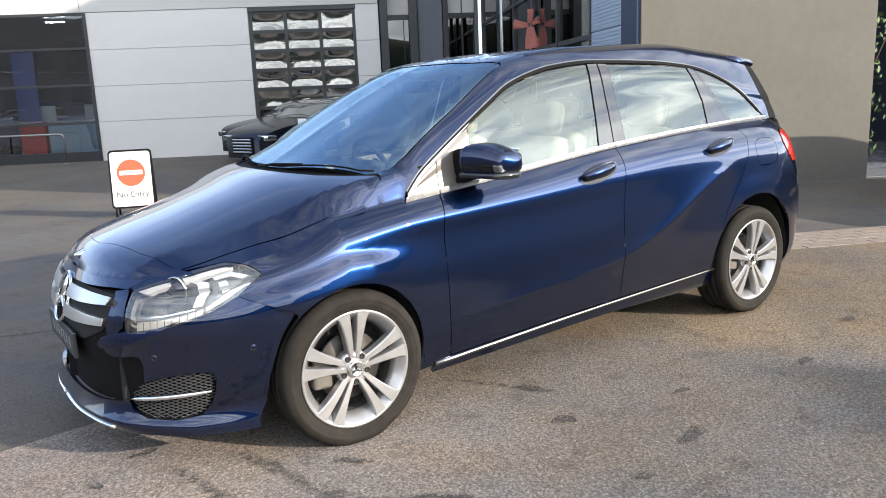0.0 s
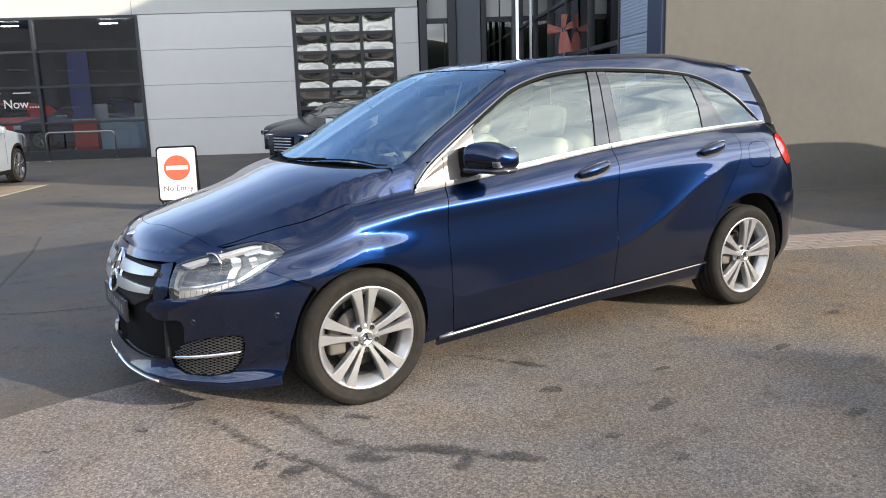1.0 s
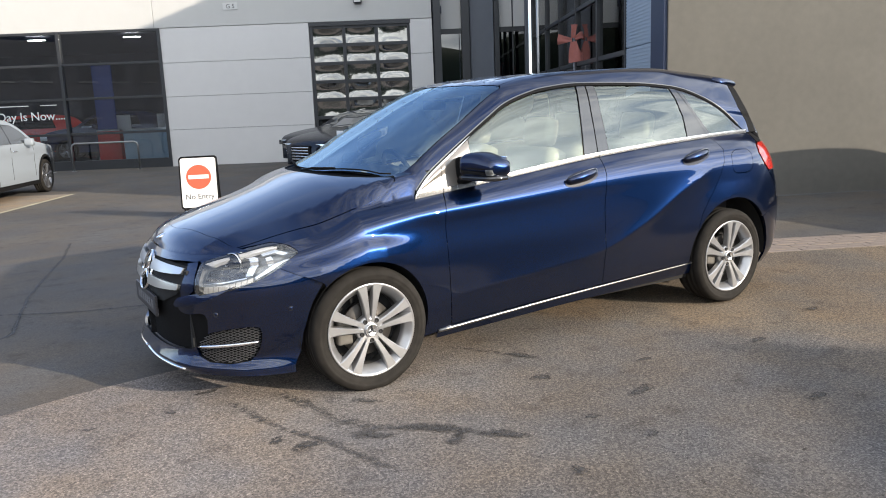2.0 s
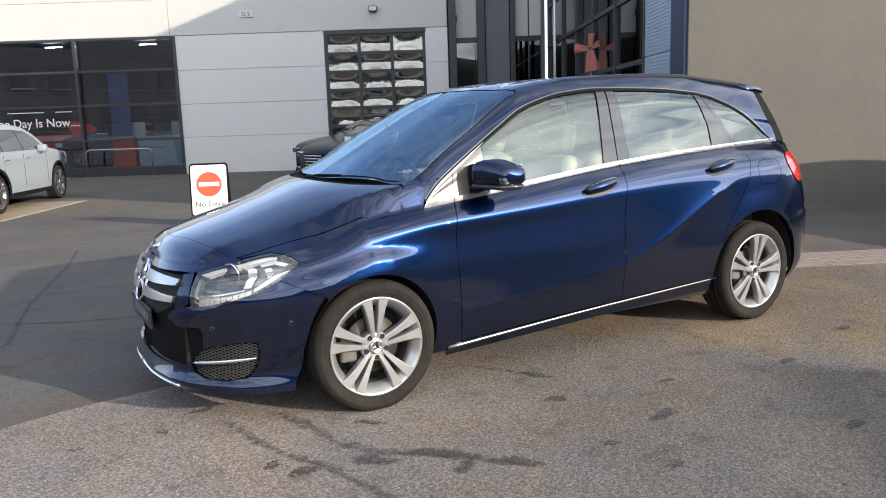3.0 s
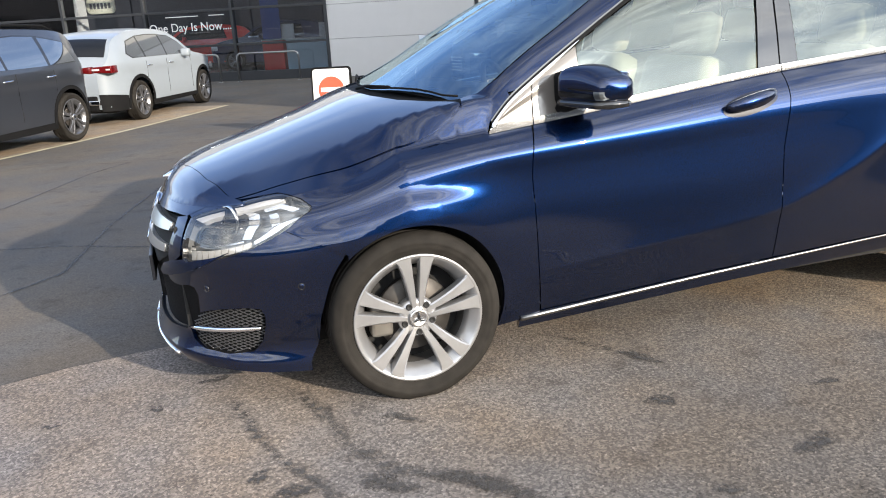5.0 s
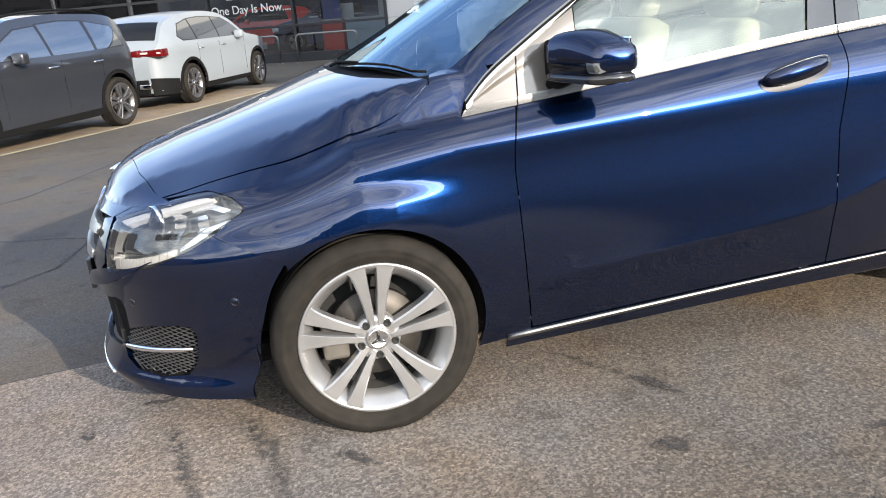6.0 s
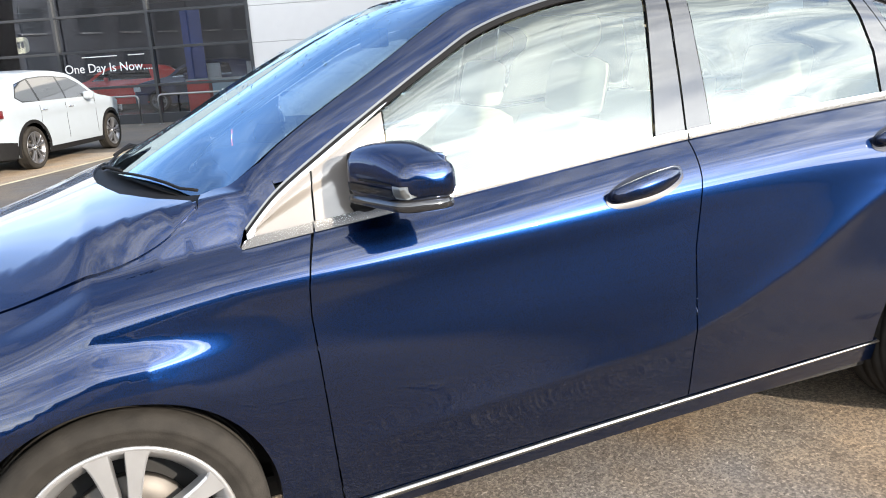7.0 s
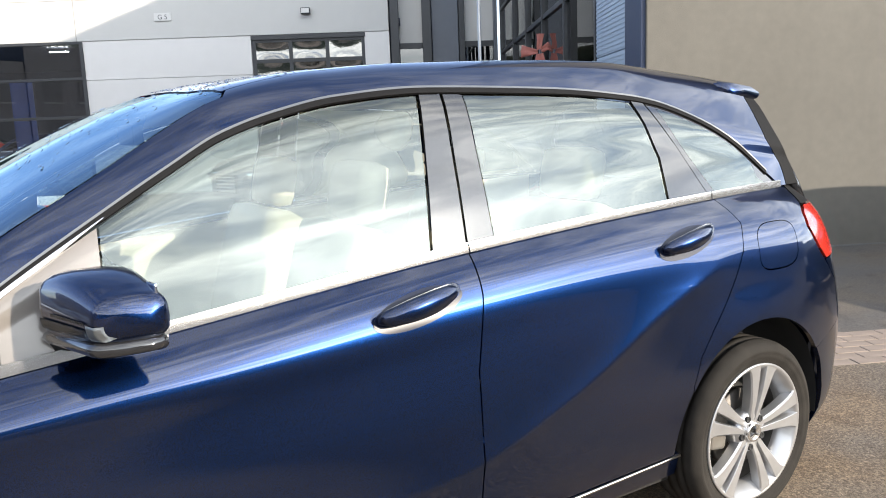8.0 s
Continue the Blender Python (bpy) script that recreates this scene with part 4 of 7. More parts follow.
# bonnet
_hl = HOOD_EDGE + [(.228, .700), (.185, .645), (.152, .606), (.116, .545), (.073, .465), (.042, .36), (.016, .25), (.003, .12)]
_hf = [(-.603, .573), (-.622, .52), (-.661, .41), (-.708, .19), (-.735, .08), (-.738, 0)]
bonnet = [(x, -y) for x, y in _hl] + [(-.001, 0)] + list(reversed(_hl)) + _hf + [(x, -y) for x, y in reversed(_hf[:-1])]
skin("bonnet", bonnet, on_hood, BLUE, CAR, h=.024, sides=(-1,), gap=.002)
skin("bonnet_channel", [(x, -(y + .03)) for x, y in HOOD_EDGE] + [(x, -(y - .03)) for x, y in reversed(HOOD_EDGE)], on_hood, BLUE, CAR, "", h=.024, lift=-.007, gap=0, depth=0)


def nz(pts):
    """Nose places: (z, half width) or (z, None, x)."""
    return [nose_sv(p[0], w=p[1]) if p[1] is not None else nose_sv(p[0], x=p[2]) for p in pts]


def on_lip(x, y):
    """The nose in front of the bonnet, above the grille."""
    return np.stack([x, y, hood(x, y)], -1)


def on_lamp(u, v):
    """The nose, and above the belt line on over the wing's top."""
    x, w, z = nose(u, np.minimum(v, V_BELT))
    y = np.where(v > V_BELT, w - (v - V_BELT), w)
    return np.stack([x, -y, np.where(v > V_BELT, hood(x, y), z)], -1)


def on_bumper(u, v):
    """The nose with the skirt along its foot, which leans outwards to its lower edge."""
    x, w, z = nose(u, v)
    xa, wa, _ = nose(u - .004, v)
    xb, wb, _ = nose(u + .004, v)
    dx, dw = xb - xa, wb - wa
    k = np.maximum(np.hypot(dx, dw), 1e-6)
    top = np.interp(u, [.38, .60, .75, .90, NOSE_LEN], [.10, .06, .065, .095, .10])
    out = np.interp(u, [.38, .6, .9, 1.1, NOSE_LEN], [.078, .084, .084, .062, .050]) * np.clip((top - v) / (top + .045), 0, 1) ** 1.4
    return np.stack([x + dw / k * out, -(w - dx / k * out), z], -1)


# bumper: the front corner with its openings; the nose panel above the grille belongs to it
LAMP = smooth_line([(.862, .425), (.872, .52), (.871, .62), (.862, .735), (.80, .815), (.735, .872), (.65, .908), (.56, .928), (.475, .932), (.432, .902), (.400, .855), (.362, .755), (.362, .722), (.392, .690), (.455, .612), (.555, .533), (.64, .478), (.727, .438), (.817, .412), (.845, .412)], 3)[:-1]
FOG = [(.885, .098), (.868, .135), (.82, .176), (.78, .19), (.70, .208), (.60, .22), (.545, .216), (.533, .19), (.537, .15), (.552, .09), (.587, .042), (.68, .028), (.79, .036), (.86, .064)]
low = nz([(.155, None, -.378), (.26, None, -.362), (.35, None, -.352), (.46, None, -.318), (.53, None, -.285), (.580, None, -.25), (.631, None, -.353), (.672, None, -.440)]) \
    + [(.555, .531), (.64, .476), (.727, .436), (.817, .410), (.85, .41)] \
    + nz([(.548, .525), (.534, .482), (.512, .462), (.495, .455), (.475, .456), (.460, .466), (.452, .495), (.452, .53), (.462, .58), (.458, .604), (.43, .612), (.36, .60), (.305, .56), (.275, .50), (.262, .38), (.262, .2), (.262, .0)]) \
    + [(NOSE_LEN, .0), (1.15, -.012), (1.0, -.022), (.85, -.032), (.6, -.036)]
skin("front_bumper", low, on_bumper, BLUE, CAR, "blue front bumper with black intakes", h=.013, holes=[FOG], gap=.001)
# the dark mouth: grille and lower intake
mouth = nz([(.262, 0.0), (.262, .2), (.262, .38), (.275, .50), (.305, .57), (.36, .61), (.43, .622), (.48, .61), (.53, .56), (.56, .56), (.60, .552), (.69, .515), (.695, .44), (.685, .25), (.68, 0.0)])
skin("front_mouth", mouth, on_nose, BLACK_TRIM, CAR, "black grille and intake surround", h=.03, lift=-.022, gap=-.004, depth=0)
# nose panel between grille and bonnet
nosep = nz([(.685, 0.0), (.69, .25), (.70, .44), (.70, .515)]) + [nose_sv(.728, w=.54)] + [(.835, V_BELT), (1.0, V_BELT), (1.2, V_BELT), (NOSE_LEN, V_BELT)]
skin("nose_panel", nosep, on_nose, BLUE, CAR, h=.02, gap=-.0015, depth=.0)
skin("grille_side", nz([(.69, .466), (.70, .515), (.697, .525), (.63, .548), (.57, .558), (.545, .53), (.535, .487), (.56, .478), (.60, .480), (.65, .484)]), on_nose, BLUE, CAR, "", h=.02, gap=.0008, depth=.02)
_x = lambda s: float(nose(s, V_BELT)[0])
_y = lambda s: float(nose(s, V_BELT)[1])
_ss = [.60 + (NOSE_LEN - .60) * k / 24 for k in range(25)]
brow = [(_x(s), -_y(s)) for s in _ss] + [(_x(s), _y(s)) for s in reversed(_ss[:-1])] + list(_hf) + [(x, -y) for x, y in reversed(_hf[:-1])]
skin("nose_brow", brow, on_lip, BLUE, CAR, h=.010, sides=(-1,), gap=0, depth=.006, lift=.0)
# grille: two bright bars, a dark frame and a plain round badge
skin("grille_frame", nz([(.445, 0.0), (.487, .30), (.537, .428), (.567, .466), (.646, .474), (.682, .45), (.687, .3), (.683, 0.0)]), on_nose, LINER, CAR, "black grille", h=.03, lift=-.014, gap=0, depth=0)
for _z in (.650, .574):
    for SG in (-1, 1):
        skin("grille_bar", nz([(_z - .030, .08), (_z - .024, .25), (_z - .010, .455), (_z + .018, .458), (_z + .022, .25), (_z + .020, .08)]), on_nose, GRILLE_SILVER, CAR, "silver grille bar", h=.03, lift=.004, gap=0, depth=.03, sides=(SG,))
bm = bmesh.new()
BADGE = Matrix.Translation((-.884, 0, .600)) @ Matrix.Rotation(radians(19), 4, "Y")
lathe(bm, [(.102, .009), (.108, .006), (.110, 0), (.108, -.006), (.102, -.009), (.096, 0), (.102, .009)], 40, "x")
part("badge_ring", bm, CHROME, CAR, "chrome badge ring on the grille").matrix_local = BADGE
bm = bmesh.new()
for k in range(3):
    a = radians(90 + 120 * k)
    tube(bm, [(0, 0, 0), (0, .100 * math.cos(a), .100 * math.sin(a))], [.016, .005], 8)
part("badge_centre", bm, CHROME, CAR, "chrome badge on the grille").matrix_local = BADGE
bm = bmesh.new()
lathe(bm, [(0, .004), (.024, .003), (.028, 0), (.028, -.006)], 24, "z", (0, 0, 0))
part("bonnet_badge", bm, CHROME, CAR, "small round chrome badge").matrix_local = pose(-.80, 0, float(hood(-.80, 0)) + .004, 0, -24, 0)
# number plate carrier with unreadable marks
PLATE_MARK = mat("grey_plate_marks", (.16, .16, .17), .5)
PL = solid("number_plate", (-.913, -.255, .400, -.898, .255, .505), PLATE_DARK, CAR, "dark number plate", .004)
for k in range(7):
    solid("plate_mark", (-.915, -.20 + k * .058, .430, -.9132, -.170 + k * .058, .475), PLATE_MARK, PL, "", 0)
# fog intake: mesh bars and a chrome blade
for SG in (-1, 1):
    F = skin("fog_intake", shrink(FOG, -.004), on_bumper, BLACK_TRIM, CAR, "black fog intake with a mesh", h=.03, lift=-.028, gap=0, depth=0, sides=(SG,))
    fs, fvv = [p[0] for p in FOG], [p[1] for p in FOG]
    bm = bmesh.new()
    for d in (1, -1):
        for k in range(-22, 40):
            pts = []
            for i in range(24):
                s = min(fs) + (max(fs) - min(fs)) * i / 23
                v = min(fvv) + k * .0135 + d * (s - min(fs)) * .38
                if inside([(s, v)], FOG)[0]:
                    q = on_bumper(np.array(s), np.array(v))
                    pts.append((float(q[0]) + .010, SG * (-float(q[1]) - .010), float(q[2])))
            if len(pts) > 2:
                tube(bm, pts, .0017, 4)
    part("mesh_insert", bm, MESH_GREY, F)
    bm = bmesh.new()
    pts = []
    for k in range(13):
        f = k / 12
        q = on_bumper(np.array(.868 - .318 * f), np.array(.110 + .034 * f))
        pts.append((float(q[0]) - .004, SG * (-float(q[1]) + .002), float(q[2])))
    tube(bm, pts, [.0035, .006, .0075, .008, .008, .008, .008, .008, .008, .0078, .007, .006, .0035], 10, flat=1.15)
    part("fog_blade", bm, CHROME, CAR, "chrome fog blade")
    # lower chrome splitter
    bm = bmesh.new()
    pts = []
    for k in range(17):
        q = on_bumper(np.array(.93 + .52 * k / 16), np.array(-.012 + .016 * k / 16))
        pts.append((float(q[0]) - .003, -SG * float(q[1]), float(q[2])))
    tube(bm, pts, .0075, 8)
    part("chrome_splitter", bm, CHROME, CAR, "chrome strip along the bumper's lower lip")
    # parking sensors
    for _sn in ((.477, None, -.407), (.462, .652)):
        s, v = nose_sv(_sn[0], w=_sn[1]) if _sn[1] else nose_sv(_sn[0], x=_sn[2])
        x, w, z = (float(q) for q in nose(s, v))
        x2, w2, _ = (float(q) for q in nose(s + .02, v))
        e1 = Vector((x2 - x, -(w2 - w), 0))
        xa, wa, za = (float(q) for q in nose(s, v + .01))
        nn = e1.cross(Vector((xa - x, -(wa - w), za - z))).normalized()
        nn = nn if nn.x < 0 else -nn
        for nm, prof, mt in (("parking_sensor", [(0, .0025), (.008, .002), (.0095, .0005)], BLUE), ("sensor_ring", [(.0098, 0), (.0105, .002), (.0118, .002), (.0124, 0)], BLACK_GLOSS)):
            bm = bmesh.new()
            lathe(bm, prof, 18, "z")
            part(nm, bm, mt, CAR).matrix_local = Matrix.Translation((x, SG * w, z)) @ Vector((nn.x, nn.y if SG < 0 else -nn.y, nn.z)).to_track_quat("Z", "Y").to_matrix().to_4x4()

    # the bumper's blade below the headlight, leaning outwards to its lower edge
    def on_blade(u, v):
        P = on_nose(u, v)
        P[..., 0] = P[..., 0] - .13 * np.clip(.47 - v, 0, .2)
        return P
    skin("bumper_blade", nz([(.600, None, -.63), (.584, None, -.665), (.553, None, -.762), (.560, .585), (.546, .525), (.530, .478), (.50, .458), (.488, .475), (.495, .53), (.515, .60), (.555, None, -.70)]), on_blade, BLUE, CAR, "", h=.02, gap=0, lift=.003, depth=.012, sides=(SG,))

# headlights: bowl, reflectors, lens
for SG in (-1, 1):
    HL = skin("headlight", shrink(LAMP, -.001), on_lamp, LAMP_BOWL, CAR, "clear headlight with chrome reflectors", h=.025, lift=-.060, gap=0, depth=-.055, sides=(SG,))
    skin("lens", LAMP, on_lamp, LENS, HL, "clear lens", h=.02, lift=-.001, gap=.003, depth=0, sides=(SG,)).visible_shadow = False
    skin("lens_rim", LAMP, on_lamp, BLACK_GLOSS, HL, "", h=.015, lift=-.004, gap=-.002, depth=.02, sides=(SG,), holes=[shrink(LAMP, .008)])
    # the brow under the lens, bright along the top
    skin("upper_bezel", smooth_line([(.850, .735), (.79, .800), (.725, .855), (.65, .892), (.56, .914), (.48, .916), (.46, .885), (.53, .870), (.63, .845), (.71, .800), (.77, .745), (.82, .690)], 3)[:-1], on_lamp, LAMP_GREY, HL, "pale upper bezel", h=.02, lift=-.014, gap=0, depth=.02, sides=(SG,))
    skin("lamp_pocket", smooth_line([(.842, .56), (.832, .66), (.77, .735), (.69, .795), (.61, .815), (.575, .74), (.59, .63), (.68, .575), (.77, .545)], 3)[:-1], on_lamp, LAMP_DARK, HL, "dark lamp pocket", h=.02, lift=-.046, gap=0, depth=.008, sides=(SG,))
    q = on_lamp(np.array(.705), np.array(.69))
    x, ww, zz = float(q[0]), -float(q[1]), float(q[2])
    bm = bmesh.new()
    lathe(bm, [(.050, .0), (.054, -.004), (.053, .014), (.042, .022)], 28, "x")
    part("projector_ring", bm, REFLECTOR, HL).matrix_local = pose(x + .034, SG * (ww - .034), zz, 0, 0, -SG * 28)
    bm = bmesh.new()
    lathe(bm, [(0, -.016), (.022, -.012), (.038, .0), (.044, .012)], 24, "x")
    part("projector", bm, BLACK_GLOSS, HL).matrix_local = pose(x + .036, SG * (ww - .036), zz, 0, 0, -SG * 28)
    # curved reflector blade that rises beside the projector, and the bright hook towards the tip
    for o, lf in (([(.610, .60), (.575, .60), (.555, .70), (.560, .79), (.600, .850), (.640, .858), (.606, .80), (.595, .70)], -.024),
                  ([(.545, .845), (.47, .868), (.405, .775), (.43, .755), (.475, .815), (.535, .80)], -.022),
                  ([(.525, .770), (.495, .78), (.475, .70), (.505, .66)], -.03),
                  ([(.560, .585), (.47, .675), (.395, .735), (.384, .715), (.46, .645), (.556, .562)], -.018),
                  ([(.835, .535), (.72, .552), (.60, .590), (.60, .578), (.72, .538), (.835, .52)], -.02)):
        skin("reflector_wing", o, on_lamp, REFLECTOR, HL, "", h=.012, lift=lf, gap=0, depth=.014, sides=(SG,))
    for k in range(9):
        a, b = .818 - .028 * k, .818 - .028 * (k + 1) + .003
        lo = lambda u: float(np.interp(u, [.555, .64, .727, .817], [.546, .492, .452, .426]))
        skin("indicator_block", [(a, lo(a)), (a, lo(a) + .066 - .003 * k), (b, lo(b) + .066 - .003 * k), (b, lo(b))], on_lamp, AMBER_CLEAR, HL, "", h=.02, lift=-.010, gap=0, depth=.012, sides=(SG,))
skin("lamp_brow", [(.862, .735), (.80, .815), (.735, .872), (.65, .909), (.62, .925), (.70, V_BELT + .012), (.80, V_BELT + .012), (.90, V_BELT), (.90, .80)], on_lamp, BLUE, CAR, "", h=.015, lift=-.001, gap=-.0015, depth=0)

# greenhouse
_fr_lo = [(x, float(green_v(x, z=float(DLO_Z(x))))) for x in [.325, .36, .41, .46, .52, .6, .71, .8, .87, 1.0, 1.15, 1.3, 1.45, 1.6, 1.8, 2.0, 2.2, 2.32, 2.42, 2.52, 2.6, 2.7, 2.8, 2.87, 2.92, 2.96, 2.985]]
frame_o = [p for p in _fr_lo if p[0] > .42] + [(2.99, 0), (3.035, 0), (3.03, .10), (3.02, .18), (2.957, .39), (2.957, .53), (2.99, .60), (2.5, .605), (2.0, .605), (1.5, .605), (1.052, .604), (1.034, .5705), (.9, .570), (.75, .565), (.55, .562), (.48, .561), (.42, .562), (.386, .563), (.402, .520), (.415, .475)]
skin("roof_frame", frame_o, on_green, BLUE, CAR, h=.024, gap=.0008)
_ry = V_ROOF - .605
_rf = [(1.04, _ry), (1.0, .40), (.965, .2), (.952, 0)]
_rr = [(2.99, _ry), (3.10, .38), (3.13, .2), (3.14, 0)]
roof = [(x, -y) for x, y in _rf] + list(reversed(_rf[:-1])) + _rr + [(x, -y) for x, y in reversed(_rr[:-1])]
skin("roof", roof, on_roof, BLUE, CAR, h=.04, sides=(-1,), gap=.002)
# rain drops left on the front of the roof and on the windscreen
_rng = random.Random(41)
verts, faces = [], []
for k in range(620):
    x = .99 + .34 * _rng.random() ** 1.5 if k < 420 else .40 + .55 * _rng.random()
    q = (_rng.random() * 2 - 1) * (.56 if k < 420 else .50)
    c = Vector(on_roof(np.array(x), np.array(q)).tolist())
    r = .0014 + .0036 * _rng.random() ** 2
    b = len(verts)
    for lift, rad in ((0.0, 1.0), (.30, .82)):
        verts += [(c.x + r * rad * math.cos(a) * 1.15, c.y + r * rad * math.sin(a), c.z + r * lift) for a in (i * math.pi / 4 for i in range(8))]
    verts.append((c.x, c.y, c.z + r * .46))
    for i in range(8):
        j = (i + 1) % 8
        faces += [(b + i, b + j, b + 8 + j, b + 8 + i), (b + 8 + i, b + 8 + j, b + 16)]
me = bpy.data.meshes.new("rain_drops")
me.from_pydata(verts, [], faces)
for p in me.polygons:
    p.use_smooth = True
DROP = mat("clear_water_drop", (.9, .93, .95), .02)
DROP.node_tree.nodes["Principled BSDF"].inputs["Transmission Weight"].default_value = 1.0
DROP.node_tree.nodes["Principled BSDF"].inputs["IOR"].default_value = 1.33
me.materials.append(DROP)
drops = tagged(new("rain_drops", me), "", "", kind="stuff")
drops.parent = CAR


def qw(x, w):
    return (x, V_ROOF - float(green_v(x, w=w)))


_ws = [(1.047, _ry - .001), (1.032, V_ROOF - .5735), (.9, V_ROOF - .575), (.75, V_ROOF - .570), (.55, V_ROOF - .567), (.48, V_ROOF - .566), (.42, V_ROOF - .567), (.386, V_ROOF - .571), (.346, V_ROOF - .587), qw(.306, .668), qw(.268, .664), qw(.222, .628), qw(.172, .56), qw(.126, .46), qw(.088, .34), qw(.062, .22), qw(.050, .10), (.046, 0)]
_wt = [(.952, 0), (.965, .2), (1.0, .40)]
screen = [(x, -y) for x, y in _ws] + list(reversed(_ws[:-1])) + [(x, y) for x, y in reversed(_wt)] + [(x, -y) for x, y in _wt[1:]]
skin("windscreen", screen, on_roof, SCREEN_GLASS, CAR, "tinted windscreen with a blue sky sheen in its colour", h=.04, sides=(-1,), gap=.003, depth=.004, lift=-.003)
skin("windscreen_band", screen, on_roof, BLACK_TRIM, CAR, "", h=.04, sides=(-1,), gap=.0, depth=0, lift=-.009, holes=[shrink(screen, .008)])

# side glass and dark pillars, chrome belt and the upper seal
def dlo(xa, xb, k=10, d=0.0):
    return [(x, float(green_v(x, z=float(DLO_Z(x)) - d))) for x in np.linspace(xa, xb, k)]


GL_LO = .012
panes = {
    "front_window": (DOOR_F, SIDE_GLASS, [(.697, GL_LO), (1.482, GL_LO), (1.538, .424)] + dlo(1.50, .707, 14, .012)),
    "rear_window": (DOOR_R, DARK_GLASS, [(1.689, GL_LO), (2.388, GL_LO), (2.386, .20), (2.352, .34), (2.318, .424)] + dlo(2.28, 1.688, 10, .012)),
}
for SG in (-1, 1):
    i = 0 if SG < 0 else 1
    for nm, (dd, mt, o) in panes.items():
        skin(nm, o, on_green, mt, dd[i], "clear side glass" if nm[0] == "f" else "tinted rear side glass", h=.05, lift=-.006, gap=.001, depth=.004, sides=(SG,))
    skin("quarter_window", [(2.625, .025), (2.93, .02), (2.87, .08)] + dlo(2.85, 2.43, 9, .018) + [(2.485, .30)], on_green, DARK_GLASS, CAR, "small tinted quarter window", h=.05, lift=-.004, gap=.001, depth=.004, sides=(SG,))
    skin("sail_panel", [(.4965, GL_LO), (.695, GL_LO)] + dlo(.704, .506, 7, .012), on_green, SATIN_GREY, DOOR_F[i], "pale satin triangular mirror panel", h=.04, lift=-.004, gap=.001, depth=.006, sides=(SG,))
    skin("corner_trim", [(.345, .016), (.4935, GL_LO)] + dlo(.503, .36, 7, .012), on_green, SATIN_GREY, CAR, "pale satin triangular corner trim", h=.03, lift=-.004, gap=.001, depth=.006, sides=(SG,))
    skin("pillar_cover", [(1.486, GL_LO), (1.592, GL_LO), (1.612, .428)] + dlo(1.60, 1.545, 3, .012), on_green, BLACK_GLOSS, DOOR_F[i], "gloss black door pillar", h=.04, lift=-.001, gap=.001, depth=.01, sides=(SG,))
    skin("pillar_cover", [(1.597, GL_LO), (1.685, GL_LO), (1.683, .42)] + dlo(1.67, 1.62, 3, .012), on_green, BLACK_GLOSS, DOOR_R[i], "gloss black door pillar", h=.04, lift=-.001, gap=.001, depth=.01, sides=(SG,))
    skin("pillar_cover", [(2.392, GL_LO), (2.585, .016), (2.48, .25), (2.375, .43), (2.324, .428), (2.356, .34), (2.39, .20)], on_green, BLACK_GLOSS, DOOR_R[i], "gloss black door pillar", h=.04, lift=-.001, gap=.001, depth=.01, sides=(SG,))
    skin("quarter_surround", [(2.59, .016), (2.97, .012)] + dlo(2.96, 2.385, 14, .008) + [(2.485, .25)], on_green, BLACK_GLOSS, CAR, "", h=.04, lift=-.004, gap=.001, depth=.01, sides=(SG,), holes=[[(2.625, .025), (2.93, .02), (2.87, .08)] + dlo(2.85, 2.43, 9, .018) + [(2.485, .30)]])
    for xa, xb, dd in ((.318, .487, CAR), (.491, 1.590, DOOR_F[i]), (1.594, 2.585, DOOR_R[i]), (2.589, 2.985, CAR)):
        xs = np.linspace(xa, xb, 24)
        skin("belt_trim", [(x, -.004) for x in xs] + [(x, .021 * min(1, .25 + (x - .318) / .03)) for x in xs[::-1]], lambda x, v: np.stack([x, -(GREEN(x, np.maximum(v, 0))[0] + .003), BELT_Z(x) + v], -1), ALU, dd, "bright aluminium belt strip", h=.03, gap=.0005, depth=.012, lift=.007, sides=(SG,))
    xs = np.concatenate([np.linspace(.335, 1.0, 22), np.linspace(1.05, 2.3, 20), np.linspace(2.34, 2.925, 17)])
    up = [(x, float(green_v(x, z=float(DLO_Z(x)) + .004))) for x in xs]
    dn = [(x, float(green_v(x, z=float(DLO_Z(x)) - (.004 if x < .7 else .009)))) for x in xs]
    skin("window_seal", up + dn[::-1], on_green, BLACK_TRIM, CAR, "", h=.02, gap=0, depth=.008, lift=.002, sides=(SG,))
    fr = np.linspace(.335, .72, 18)
    skin("corner_strip", [(x, float(green_v(x, z=float(DLO_Z(x)) - .005))) for x in fr] + [(x, float(green_v(x, z=float(DLO_Z(x)) - .005 - .010 * min(1, (.74 - x) / .15)))) for x in fr[::-1]], on_green, ALU, CAR, "bright aluminium window strip", h=.02, gap=0, depth=.008, lift=.004, sides=(SG,))
    mid = [(x, float(green_v(x, z=float(DLO_Z(x)) + .0095))) for x in xs]
    skin("window_moulding", mid + up[::-1], on_green, MOULD, CAR, "thin bright window moulding", h=.02, gap=0, depth=.006, lift=.0035, sides=(SG,))

